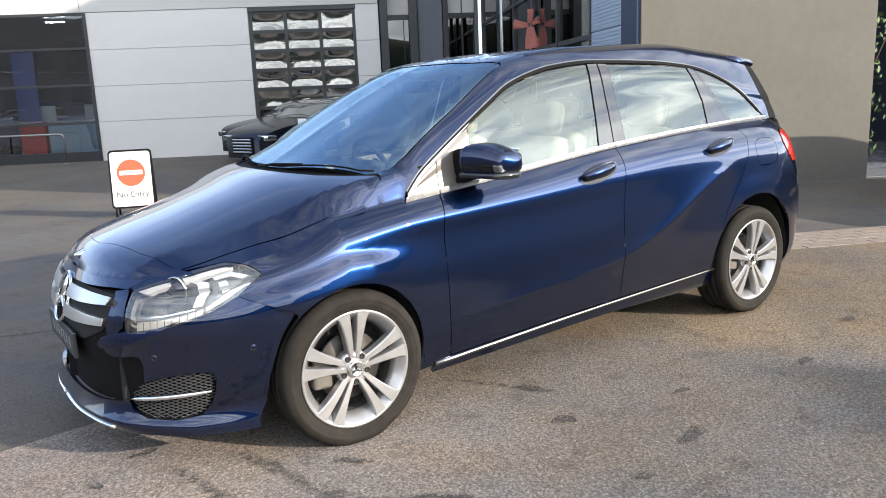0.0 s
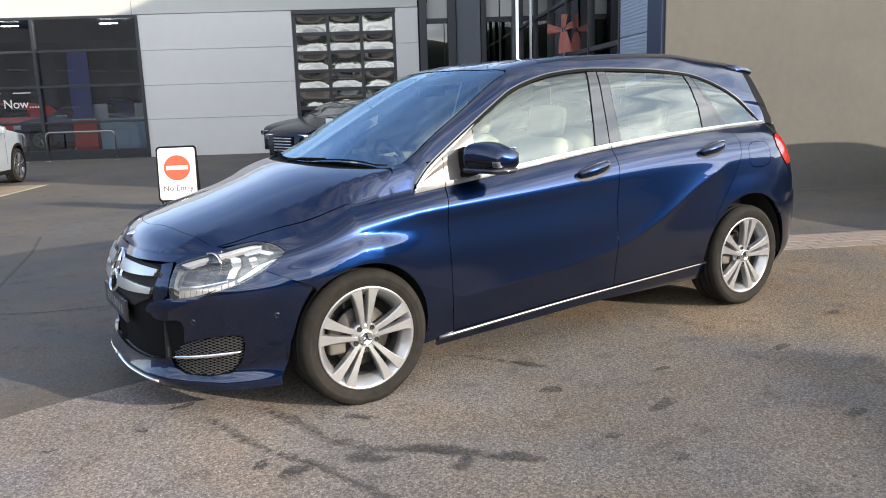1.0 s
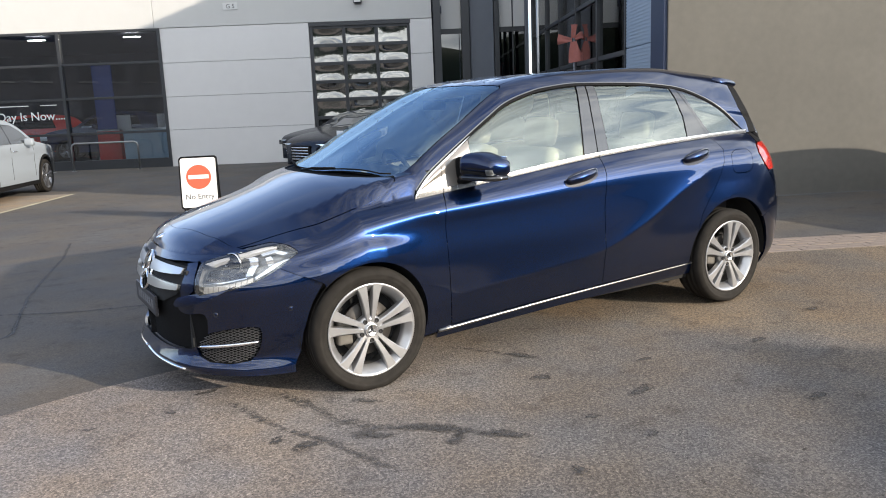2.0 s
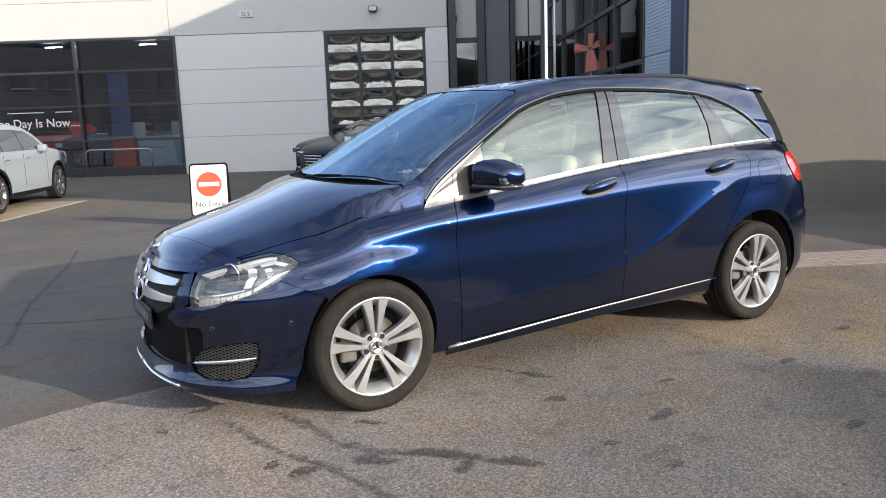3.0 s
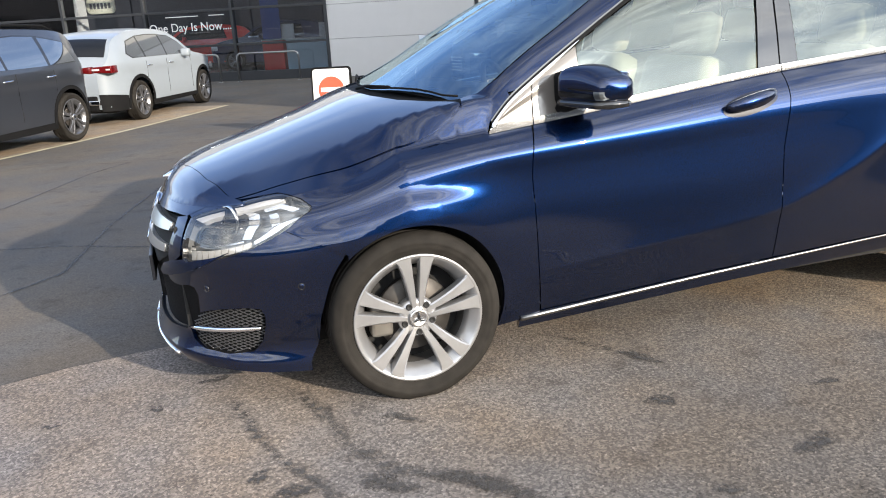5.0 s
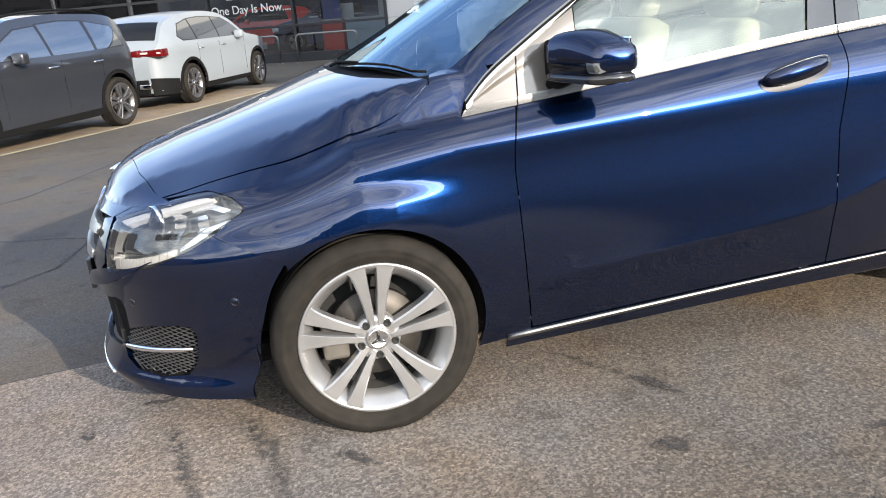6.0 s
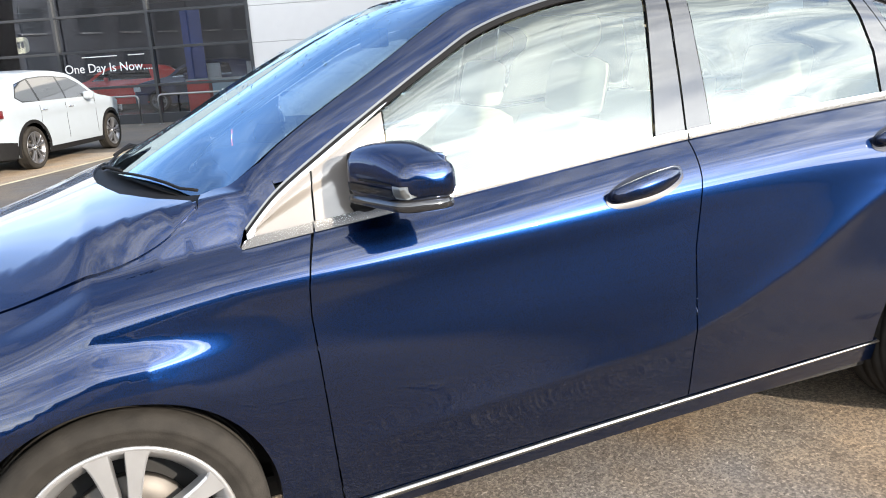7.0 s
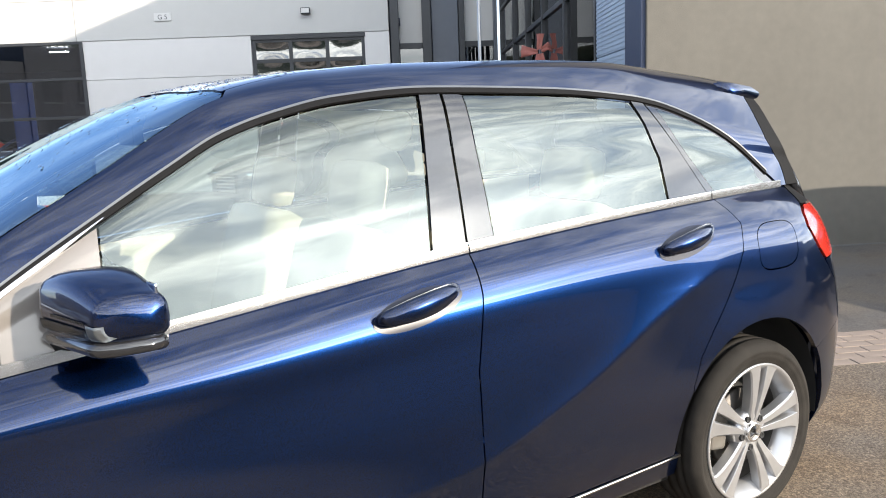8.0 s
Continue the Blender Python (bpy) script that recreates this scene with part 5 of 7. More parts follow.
# door handles: a dished cup and a pull
for SG in (-1, 1):
    i = 0 if SG < 0 else 1
    for dd, x0, x1, z0 in ((DOOR_F[i], 1.258, 1.520, .944), (DOOR_R[i], 2.228, 2.488, .996)):
        xm, r = (x0 + x1) / 2, (x1 - x0) / 2
        rise = .022
        ell = [(xm + r * math.cos(a), float(side_v(xm + r * math.cos(a), z0 + rise * math.cos(a) + .040 * math.sin(a)))) for a in np.linspace(0, 2 * math.pi, 28)[:-1]]
        H = skin("door_handle", ell, on_side, CUP_DARK, dd, "blue door handle", h=.018, gap=0, lift=.0015, depth=.006, sides=(SG,))
        cup = [(xm - .045 + .085 * math.cos(a), float(side_v(xm - .045 + .085 * math.cos(a), z0 - .006 + .012 * math.cos(a) + .027 * math.sin(a)))) for a in np.linspace(0, 2 * math.pi, 24)[:-1]]
        skin("handle_cup", cup, on_side, CUP_DARK, H, "", h=.016, gap=0, lift=.0028, depth=.002, sides=(SG,))
        pts = []
        for k in range(15):
            f = k / 14
            x = x0 + .012 + (x1 - x0 - .03) * f
            z = z0 - rise + .006 + (rise * 2) * f + .010
            w = float(side(x, side_v(x, z))[0]) + .012 + .030 * math.sin(math.pi * min(1, f * 1.02)) ** .6
            pts.append((x, SG * w, z))
        bm = bmesh.new()
        tube(bm, pts, [.010 + .016 * math.sin(math.pi * k / 14) ** .5 for k in range(15)], 12, flat=1.15)
        part("pull", bm, BLUE, H)
        if x0 < 2:
            bm = bmesh.new()
            tube(bm, [(p[0], p[1] + SG * .008, p[2] - .012) for p in pts[3:12]], .003, 6)
            part("pull_strip", bm, CHROME, H, "chrome strip")

# door mirrors
for SG in (-1, 1):
    i = 0 if SG < 0 else 1
    bm = bmesh.new()
    nu, nv = 28, 20
    rows = []
    for a in range(nu + 1):
        u = a / nu                                     # inner end to outer end
        ring = []
        y = .800 + .205 * u
        hh = .056 + .020 * math.sin(math.pi * min(1, u * 1.15 + .12)) - .018 * max(0, u - .75) / .25
        for b in range(nv):
            k = 2 * math.pi * b / nv
            c, s = math.cos(k), math.sin(k)
            ex = .105 * (1 - .25 * u) * (abs(c) ** .6) * (1 if c > 0 else -1) * (.62 if c > 0 else 1.0)
            ez = hh * (abs(s) ** .55) * (1 if s > 0 else -1) * (.9 if s < 0 else 1)
            taper = min(1, (1 - (2 * u - 1) ** 8) + .25)
            ring.append(bm.verts.new((.668 + .062 * u + ex * taper, SG * y, 1.072 - .012 * u + ez * taper)))
        rows.append(ring)
    for A, B in zip(rows, rows[1:]):
        for b in range(nv):
            bm.faces.new((A[b], A[(b + 1) % nv], B[(b + 1) % nv], B[b]))
    bm.faces.new(rows[0])
    bm.faces.new(rows[-1])
    bmesh.ops.recalc_face_normals(bm, faces=bm.faces)
    MR = part("door_mirror", bm, BLUE, DOOR_F[i], "blue door mirror with a clear indicator")
    bm = bmesh.new()
    rows = []
    for a in range(17):
        u = a / 16
        taper = min(1, (1 - (2 * u - 1) ** 6) + .35)
        ring = []
        for b in range(16):
            k = 2 * math.pi * b / 16
            c, sn = math.cos(k), math.sin(k)
            ring.append(bm.verts.new((.662 + .060 * u + .100 * (1 - .2 * u) * math.copysign(abs(c) ** .5, c) * (.70 if c > 0 else 1.0) * taper, SG * (.785 + .215 * u), 1.014 - .004 * u + .017 * math.copysign(abs(sn) ** .7, sn) * taper)))
        rows.append(ring)
    for A, B in zip(rows, rows[1:]):
        for b in range(16):
            bm.faces.new((A[b], A[(b + 1) % 16], B[(b + 1) % 16], B[b]))
    bm.faces.new(rows[0])
    bm.faces.new(rows[-1])
    bmesh.ops.recalc_face_normals(bm, faces=bm.faces)
    part("lower_housing", bm, BLACK_GLOSS, MR, "black lower mirror housing", True)
    bm = bmesh.new()
    box(bm, .590, .735, 1.0, .715, .815, 1.12, .022)
    for v in bm.verts:
        v.co.y *= SG
    bmesh.ops.recalc_face_normals(bm, faces=bm.faces)
    part("mirror_gusset", bm, BLACK_TRIM, MR, "black inner mirror housing")
    bm = bmesh.new()
    tube(bm, [(.62, SG * .75, .985), (.63, SG * .80, 1.0), (.655, SG * .86, 1.02)], [.035, .030, .028], 10, flat=.7)
    part("mirror_foot", bm, BLACK_TRIM, MR)
    # smoked indicator across the front of the cap, clear at its outer end
    def cap_point(u, dz):
        hh = .056 + .020 * math.sin(math.pi * min(1, u * 1.15 + .12)) - .018 * max(0, u - .75) / .25
        sn = max(-.95, min(.95, dz / (hh * .9)))
        sn = math.copysign(abs(sn) ** (1 / .55), sn)
        c = -math.sqrt(1 - sn * sn)
        taper = min(1, (1 - (2 * u - 1) ** 8) + .25)
        return (.668 + .062 * u - .105 * (1 - .25 * u) * abs(c) ** .6 * taper - .0025, SG * (.800 + .205 * u), 1.072 - .012 * u + dz * taper)
    for nm, u0, u1, z0, z1, mt, lb in (("indicator", .12, .80, -.034, -.014, LAMP_DARK, "smoked indicator strip"), ("indicator_end", .81, .95, -.034, -.004, LAMP_BOWL, "clear outer end of the indicator"), ("indicator_line", .30, .80, -.006, .000, LAMP_DARK, "")):
        bm = bmesh.new()
        gr = [[bm.verts.new(cap_point(u0 + (u1 - u0) * i / 14, z0 + (z1 - z0) * j / 4)) for j in range(5)] for i in range(15)]
        for A, B in zip(gr, gr[1:]):
            for j in range(4):
                bm.faces.new((A[j], B[j], B[j + 1], A[j + 1]))
        r = bmesh.ops.solidify(bm, geom=bm.faces[:], thickness=.004)
        bmesh.ops.recalc_face_normals(bm, faces=bm.faces)
        part(nm, bm, mt, MR, lb)
    bm = bmesh.new()
    box(bm, .722, .83, 1.03, .727, .985, 1.12, .004)
    for v in bm.verts:
        v.co.y *= SG
        v.co.x += .03 * (abs(v.co.y) - .83) / .15
    bmesh.ops.recalc_face_normals(bm, faces=bm.faces)
    part("mirror_glass", bm, CHROME, MR, "mirror glass", False)

# wipers and cowl
_ck = [(-.02, 0), (-.016, .12), (-.002, .25), (.024, .36), (.055, .465), (.098, .545), (.136, .606), (.17, .655), (.235, .71)]
_cg = [(.30, .70), (.33, .66), (.285, .60), (.22, .50), (.18, .40), (.145, .28), (.12, .15), (.115, 0)]
cowl_o = [(x, -y) for x, y in _ck] + [(x, -y) for x, y in _cg] + [(x, y) for x, y in reversed(_cg[:-1])] + [(x, y) for x, y in reversed(_ck[1:])]
skin("cowl", cowl_o, on_hood, BLACK_TRIM, CAR, "black plastic cowl below the windscreen", h=.04, sides=(-1,), gap=0, depth=.01, lift=-.010)
for y0, y1 in ((.52, -.10), (.02, -.655)):
    bm = bmesh.new()
    pts = []
    for k in range(13):
        y = y0 + (y1 - y0) * k / 12
        x = .045 + .205 * (abs(y) / .66) ** 2.2
        pts.append((x, y, max(float(green_z(x, abs(y))), float(hood(x, y))) + .006))
    tube(bm, pts, .004, 8)
    WP = part("wiper", bm, BLACK_TRIM, CAR, "black windscreen wiper")
    bm = bmesh.new()
    tube(bm, [(pts[0][0] - .02, y0 + .02, pts[0][2] - .01), (pts[2][0] - .01, pts[2][1], pts[2][2] + .008), (pts[6][0] - .003, pts[6][1], pts[6][2] + .006)], [.007, .006, .004], 8)
    part("wiper_arm", bm, BLACK_TRIM, WP)

# tail: bumper, hatch, rear glass, lamps, spoiler


def on_tail(a, z):
    """The rear corner at a height: a from the flank (0) to the middle (1)."""
    k = np.clip(a, 0, 1) * math.pi / 2
    v = side_v(np.full(np.shape(z), X1), z)
    w, _ = SIDE(np.full(np.shape(z), X1), v)
    return np.stack([X1 + (TAIL_X(z) - X1) * np.sin(k) ** (2 / NR), -w * np.cos(k) ** (2 / NR), np.asarray(z, float)], -1)


def tail_a(x, z):
    return math.asin(min(1, max(0, (x - X1) / (float(TAIL_X(z)) - X1)) ** (NR / 2))) / (math.pi / 2)


skin("rear_bumper", [(tail_a(2.994, .551), .551), (tail_a(3.022, .507), .507), (tail_a(3.046, .452), .452), (tail_a(3.063, .385), .385), (tail_a(3.067, .30), .30), (tail_a(3.06, .2), .20), (1, .24), (1, .62), (tail_a(3.2, .62), .62), (tail_a(3.065, .583), .583)], on_tail, BLUE, CAR, h=.035, gap=.001)
skin("tailgate", [(tail_a(3.205, .62), .62), (1, .62), (1, 1.09), (.52, 1.09), (.505, .98), (.525, .868), (tail_a(3.075, .858), .858), (tail_a(3.135, .797), .797), (tail_a(3.165, .775), .775)], on_tail, BLUE, CAR, h=.035, gap=.001)
skin("tail_light", [(tail_a(3.075, .862), .862), (.52, .872), (.50, .98), (.505, 1.048), (tail_a(3.03, 1.052), 1.052), (tail_a(2.992, 1.028), 1.028), (tail_a(2.981, .985), .985), (tail_a(3.001, .945), .945), (tail_a(3.031, .902), .902)], on_tail, RED_LENS, CAR, "red tail light", h=.025, gap=.002, lift=.004, depth=.03)
skin("tail_pillar_trim", [(tail_a(3.03, 1.056), 1.056), (tail_a(3.038, 1.116), 1.116), (.51, 1.116), (.51, 1.052)], on_tail, BLACK_TRIM, CAR, "gloss black trim beside the rear window", h=.025, gap=.001)
skin("tail_pillar_trim", [(3.038, 0), (3.033, .10), (3.023, .18), (2.960, .39), (2.960, .53), (3.0, .58), (3.03, .52), (3.05, .40), (3.09, .2), (3.125, .0)], on_green, BLACK_TRIM, CAR, "gloss black trim beside the rear window", h=.025, gap=.001, depth=.03)
bm = bmesh.new()
top = [(3.02, -.555, 1.36), (3.11, -.45, 1.425), (3.16, 0, 1.432), (3.11, .45, 1.425), (3.02, .555, 1.36)]
bot = [(3.10, -.62, 1.10), (3.33, -.55, 1.09), (3.40, 0, 1.08), (3.33, .55, 1.09), (3.10, .62, 1.10)]
A, B = [bm.verts.new(p) for p in top], [bm.verts.new(p) for p in bot]
for k in range(4):
    bm.faces.new((A[k], B[k], B[k + 1], A[k + 1]))
bmesh.ops.subdivide_edges(bm, edges=bm.edges[:], cuts=3, use_grid_fill=True)
part("rear_screen", bm, mat("rear_screen_black_glass", (.01, .01, .012), .05, coat=.6), CAR, "dark rear window")
for SG in (-1, 1):
    bm = bmesh.new()
    tube(bm, [(3.035, SG * .570, 1.385), (3.060, SG * .600, 1.30), (3.092, SG * .632, 1.20), (3.124, SG * .662, 1.11), (3.150, SG * .680, 1.05)], [.012, .020, .024, .024, .016], 10)
    part("screen_edge_trim", bm, BLACK_GLOSS, CAR, "gloss black strip beside the rear window")
bm = bmesh.new()
rows = []
for k in range(25):
    y = -.56 + 1.12 * k / 24
    e = abs(y) / .56
    x, z = 3.03 - .05 * e * e, float(ROOF_C(2.98)) + .004 - .055 * e ** 2.4
    rows.append([bm.verts.new((x + dx, y, z + dz)) for dx, dz in ((-.16, .004), (-.07, .008), (.02, -.004), (.066, -.024), (.070, -.034), (.058, -.046), (.0, -.055), (-.08, -.06))])
for A, B in zip(rows, rows[1:]):
    for j in range(8):
        bm.faces.new((A[j], A[(j + 1) % 8], B[(j + 1) % 8], B[j]))
bm.faces.new(rows[0])
bm.faces.new(rows[-1])
bmesh.ops.recalc_face_normals(bm, faces=bm.faces)
SPOILER = part("roof_spoiler", bm, BLUE, CAR, "blue roof spoiler")
bm = bmesh.new()
tube(bm, [(3.098 - .05 * (abs(y) / .56) ** 2, y, float(ROOF_C(2.98)) - .026 - .055 * (abs(y) / .56) ** 2.4) for y in np.linspace(-.54, .54, 21)], .006, 6)
part("spoiler_lip", bm, BLACK_GLOSS, SPOILER, "black spoiler lip")

# dark inner shell behind the gaps, arches and floor
for SG in (-1, 1):
    bm = bmesh.new()
    xs = [.36 + (2.34 - .36) * i / 24 for i in range(25)]
    vs_ = [0.02, .1, .2, .35, .5, .65, .78, .9]
    grid = [[bm.verts.new((x, SG * (float(side(x, v)[0]) - .03), float(side(x, v)[1]))) for v in vs_] for x in xs]
    for A, B in zip(grid, grid[1:]):
        for j in range(len(vs_) - 1):
            bm.faces.new((A[j], B[j], B[j + 1], A[j + 1]))
    part("inner_shell", bm, LINER, CAR)
    for cx, r, zz in ((WF, ARCH_F, WZ), (WR, ARCH_R, WZ + .029)):
        bm = bmesh.new()
        ring = []
        for k in range(25):
            a = radians(-8 + 196 * k / 24)
            ring.append([bm.verts.new((cx + (r + .012) * math.cos(a), SG * y, max(.12, zz + (r + .012) * math.sin(a)))) for y in (.825, .72, .56)])
        for A, B in zip(ring, ring[1:]):
            for j in range(2):
                bm.faces.new((A[j], B[j], B[j + 1], A[j + 1]))
        c = bm.verts.new((cx, SG * .56, zz))
        for A, B in zip(ring, ring[1:]):
            bm.faces.new((A[2], B[2], c))
        part("arch_liner", bm, LINER, CAR)
solid("floor_pan", (-.72, -.60, .17, 3.25, .60, .24), LINER, CAR, "", .02)
solid("engine_block", (-.70, -.45, .24, .10, .45, .66), LINER, CAR, "", .03)
solid("radiator", (-.80, -.50, .22, -.74, .50, .66), LINER, CAR, "", .01)


# wheels
def make_wheel(alloy, R=.317, rim=.236, tw=.105, spokes=5, hub_plain=True):
    """A wheel about its own middle, its outer face towards -y."""
    W = new("wheel")
    bm = bmesh.new()
    lathe(bm, [(rim, -.094), (rim + .012, -.1), (rim + .022, -.104), (rim + .026, -.1065), (rim + .032, -.1065), (R - .04, -.109), (R - .036, -.1105), (R - .030, -.1085), (R - .016, -.101), (R - .006, -.090), (R - .001, -.074), (R, -.062), (R - .006, -.060), (R - .006, -.052), (R, -.050), (R, -.024), (R - .006, -.022), (R - .006, -.013), (R, -.011), (R, .02), (R - .006, .022), (R - .006, .032), (R, .034), (R, .07), (R - .006, .088), (R - .03, .105), (rim, .095)], 72)
    for v in bm.verts:                                     # the tyre stands flat on the ground and bulges there
        sink = -.306 - v.co.z
        if sink > 0:
            v.co.z = -.306
        if v.co.z < -.27 and R < .33:
            v.co.y *= 1 + .10 * (-.27 - v.co.z) / .036
    part("tyre", bm, RUBBER, W, "black tyre")
    RM = None
    bm = bmesh.new()
    lathe(bm, [(rim - .002, -.088), (rim + .004, -.099), (rim + .001, -.1025), (rim - .006, -.102), (rim - .014, -.094), (rim - .020, -.086), (rim - .034, -.070), (rim - .044, -.052), (rim - .046, -.040)], 72)
    RM = part("rim", bm, alloy, W, "alloy rim")
    bm = bmesh.new()
    lathe(bm, [(rim - .046, -.040), (rim - .048, -.02), (rim - .048, .0), (rim - .04, .08)], 72)
    part("barrel", bm, LINER if alloy is ALLOY_TWO else BARREL, RM, "black rim barrel" if alloy is ALLOY_TWO else "alloy rim barrel in a shade-darkened tone")
    # spokes: twin blades, wider towards the rim
    for k in range(spokes):
        for sd in (-1, 1):
            bm = bmesh.new()
            st = []
            for i in range(9):
                f = i / 8
                r = .040 + (rim - .0455) * f
                inner = .0035 + .0115 * f * min(1, f * 1.8)                       # slot between the twin blades
                outer = .026 + .045 * f ** 1.4 + .006 * max(0, f - .8) / .2
                y = -.088 - .004 * math.sin(math.pi * f) - .014 * f
                row = []
                for t, dy in ((inner, .010), (inner + .002, .001), (inner + .003, .0), (outer - .006, .0), (outer - .001, .005), (outer, .036), (inner, .036)):
                    row.append(bm.verts.new((sd * t, y + dy, min(r, math.sqrt((rim - .005) ** 2 - t * t)))))
                st.append(row)
            for A, B in zip(st, st[1:]):
                for j in range(7):
                    bm.faces.new((A[j], A[(j + 1) % 7], B[(j + 1) % 7], B[j]))
            bm.faces.new(st[0])
            bm.faces.new(st[-1])
            bmesh.ops.recalc_face_normals(bm, faces=bm.faces)
            bmesh.ops.rotate(bm, verts=bm.verts, cent=(0, 0, 0), matrix=Matrix.Rotation(2 * math.pi * k / spokes, 3, "Y"))
            part("spoke", bm, alloy, RM, "", False)
    bm = bmesh.new()
    lathe(bm, [(0, -.082), (.034, -.082), (.050, -.088), (.070, -.082), (.074, -.06), (.07, -.03)], 40)
    part("hub", bm, alloy, RM)
    bm = bmesh.new()
    lathe(bm, [(0, -.096), (.024, -.0965), (.026, -.0985), (.032, -.0985), (.034, -.094), (.034, -.08)], 32)
    CP = part("centre_cap", bm, ALU if hub_plain else alloy, RM, "round centre cap")
    bm = bmesh.new()
    for k in range(3):
        a = radians(90 + 120 * k)
        tube(bm, [(0, -.0975, 0), (.023 * math.cos(a), -.0975, .023 * math.sin(a))], [.006, .0025], 6)
    part("cap_mark", bm, BLACK_GLOSS, CP)
    for k in range(5):
        a = 2 * math.pi * (k + .5) / 5
        bm = bmesh.new()
        lathe(bm, [(0, -.088), (.006, -.0885), (.0065, -.0905), (.0105, -.0915), (.0115, -.0905), (.0115, -.07)], 14)
        part("bolt_recess", bm, LINER, RM).location = (.054 * math.sin(a), -.0015, .054 * math.cos(a))
    bm = bmesh.new()
    lathe(bm, [(.06, -.036), (.138, -.036), (.140, -.030), (.140, -.016), (.06, -.016)], 48)
    part("brake_disc", bm, DISC, W, "grey brake disc")
    bm = bmesh.new()
    lathe(bm, [(0, -.05), (.062, -.05), (.07, -.03), (.07, .02)], 32)
    part("disc_hat", bm, DISC, W)
    bm = bmesh.new()
    lathe(bm, [(.19, .02), (0, .02)], 32)
    part("backing_plate", bm, LINER, W)
    return W


WHEEL = make_wheel(ALLOY)
bm = bmesh.new()
box(bm, -.165, -.056, -.065, -.085, .01, .065, .014)
part("caliper", bm, CALIPER, WHEEL, "brake caliper", True)
WHEEL.parent = CAR
WHEEL.matrix_local = pose(WF, -.778, .307, 0, 0, 0)
w2 = copy_thing(WHEEL, pose(2.655, -.770, .318, 0, 9, 0))
w3 = copy_thing(WHEEL, pose(WF, .778, .307, 0, 0, 180))
w4 = copy_thing(WHEEL, pose(2.655, .770, .318, 0, 0, 180))
for o in (WHEEL, w2, w3, w4):
    o["label"] = "wheel with twin-spoke silver alloy rim"

# cabin
def seat(x, y, rear=False):
    S = new("seat")
    S.parent = CAR
    S["label"] = "cream leather seat"
    for nm, d, bv, m in (("cushion", (-.26, -.25, -.09, .26, .25, .09), .05, pose(x, y, .50, 0, -8, 0)),
                         ("backrest", (-.08, -.24, -.32, .08, .24, .32), .06, pose(x + .30, y, .80, 0, 16, 0)),
                         ("headrest", (-.05, -.13, -.09, .05, .13, .09), .045, pose(x + .42, y, 1.20, 0, 12, 0))):
        bm = bmesh.new()
        box(bm, *d, bevel=bv)
        part(nm, bm, CREAM, S).matrix_local = m
    return S


for y in (-.36, .36):
    seat(1.05, y)
    seat(1.88, y)
bm = bmesh.new()
rows = []
for x, z in ((.42, 1.02), (.55, 1.035), (.68, 1.02), (.74, .96), (.76, .80), (.70, .55)):
    rows.append([bm.verts.new((x - .06 * (1 - (y / .66) ** 2), y, z + .015 * math.cos(y * 6))) for y in np.linspace(-.66, .66, 15)])
for A, B in zip(rows, rows[1:]):
    for j in range(14):
        bm.faces.new((A[j], B[j], B[j + 1], A[j + 1]))
part("dashboard", bm, CABIN, CAR, "dark dashboard")
bm = bmesh.new()
tube(bm, [(0, .185 * math.cos(a), .185 * math.sin(a)) for a in np.linspace(0, 2 * math.pi, 33)[:-1]], .016, 8, closed=True)
for a in (0, math.pi, -math.pi / 2):
    tube(bm, [(.03, 0, 0), (0, .18 * math.cos(a), .18 * math.sin(a))], [.03, .014], 8)
lathe(bm, [(0, .0), (.06, .01), (.07, .04)], 20, "x")
part("steering_wheel", bm, CABIN, CAR, "dark steering wheel").matrix_local = pose(.84, .36, .93, 0, -22, 0)
for SG in (-1, 1):
    bm = bmesh.new()
    gr = [[bm.verts.new((x, SG * (float(BELT_W(x)) - .055 - .02 * (v < .5)), .35 + (float(BELT_Z(x)) + .0 - .35) * v)) for v in (0, .4, .75, 1)] for x in np.linspace(.55, 2.9, 20)]
    for A, B in zip(gr, gr[1:]):
        for j in range(3):
            bm.faces.new((A[j], B[j], B[j + 1], A[j + 1]))
    part("door_lining", bm, CREAM if SG > 0 else CABIN, CAR, "door lining")
bm = bmesh.new()
gr = [[bm.verts.new((x, y, float(ROOF_C(x)) - .045 - .09 * (y / .55) ** 4)) for y in np.linspace(-.52, .52, 9)] for x in np.linspace(1.05, 3.0, 14)]
for A, B in zip(gr, gr[1:]):
    for j in range(8):
        bm.faces.new((A[j], B[j], B[j + 1], A[j + 1]))
part("headlining", bm, CREAM, CAR, "pale headlining")
solid("inside_mirror", (.90, -.12, 1.36, .93, .12, 1.42), CABIN, CAR, "", .01)
solid("windscreen_label", (.46, .40, 1.21, .462, .50, 1.25), BARS, CAR, "small pale sticker inside the windscreen", 0).matrix_local = pose(0, 0, 0)

# ---- other vehicles ----
CAR_GLASS = mat("dark_reflecting_car_glass", (.012, .014, .016), .04, coat=1.0, spec=.8)
CAR_GLASS.node_tree.nodes["Principled BSDF"].inputs["IOR"].default_value = 2.6


DEEP_RED = mat("deep_red_tail_light_lens", (.085, .003, .004), .2, coat=.3)
PRIVACY = mat("dark_privacy_glass", (.008, .009, .011), .12, spec=.25)


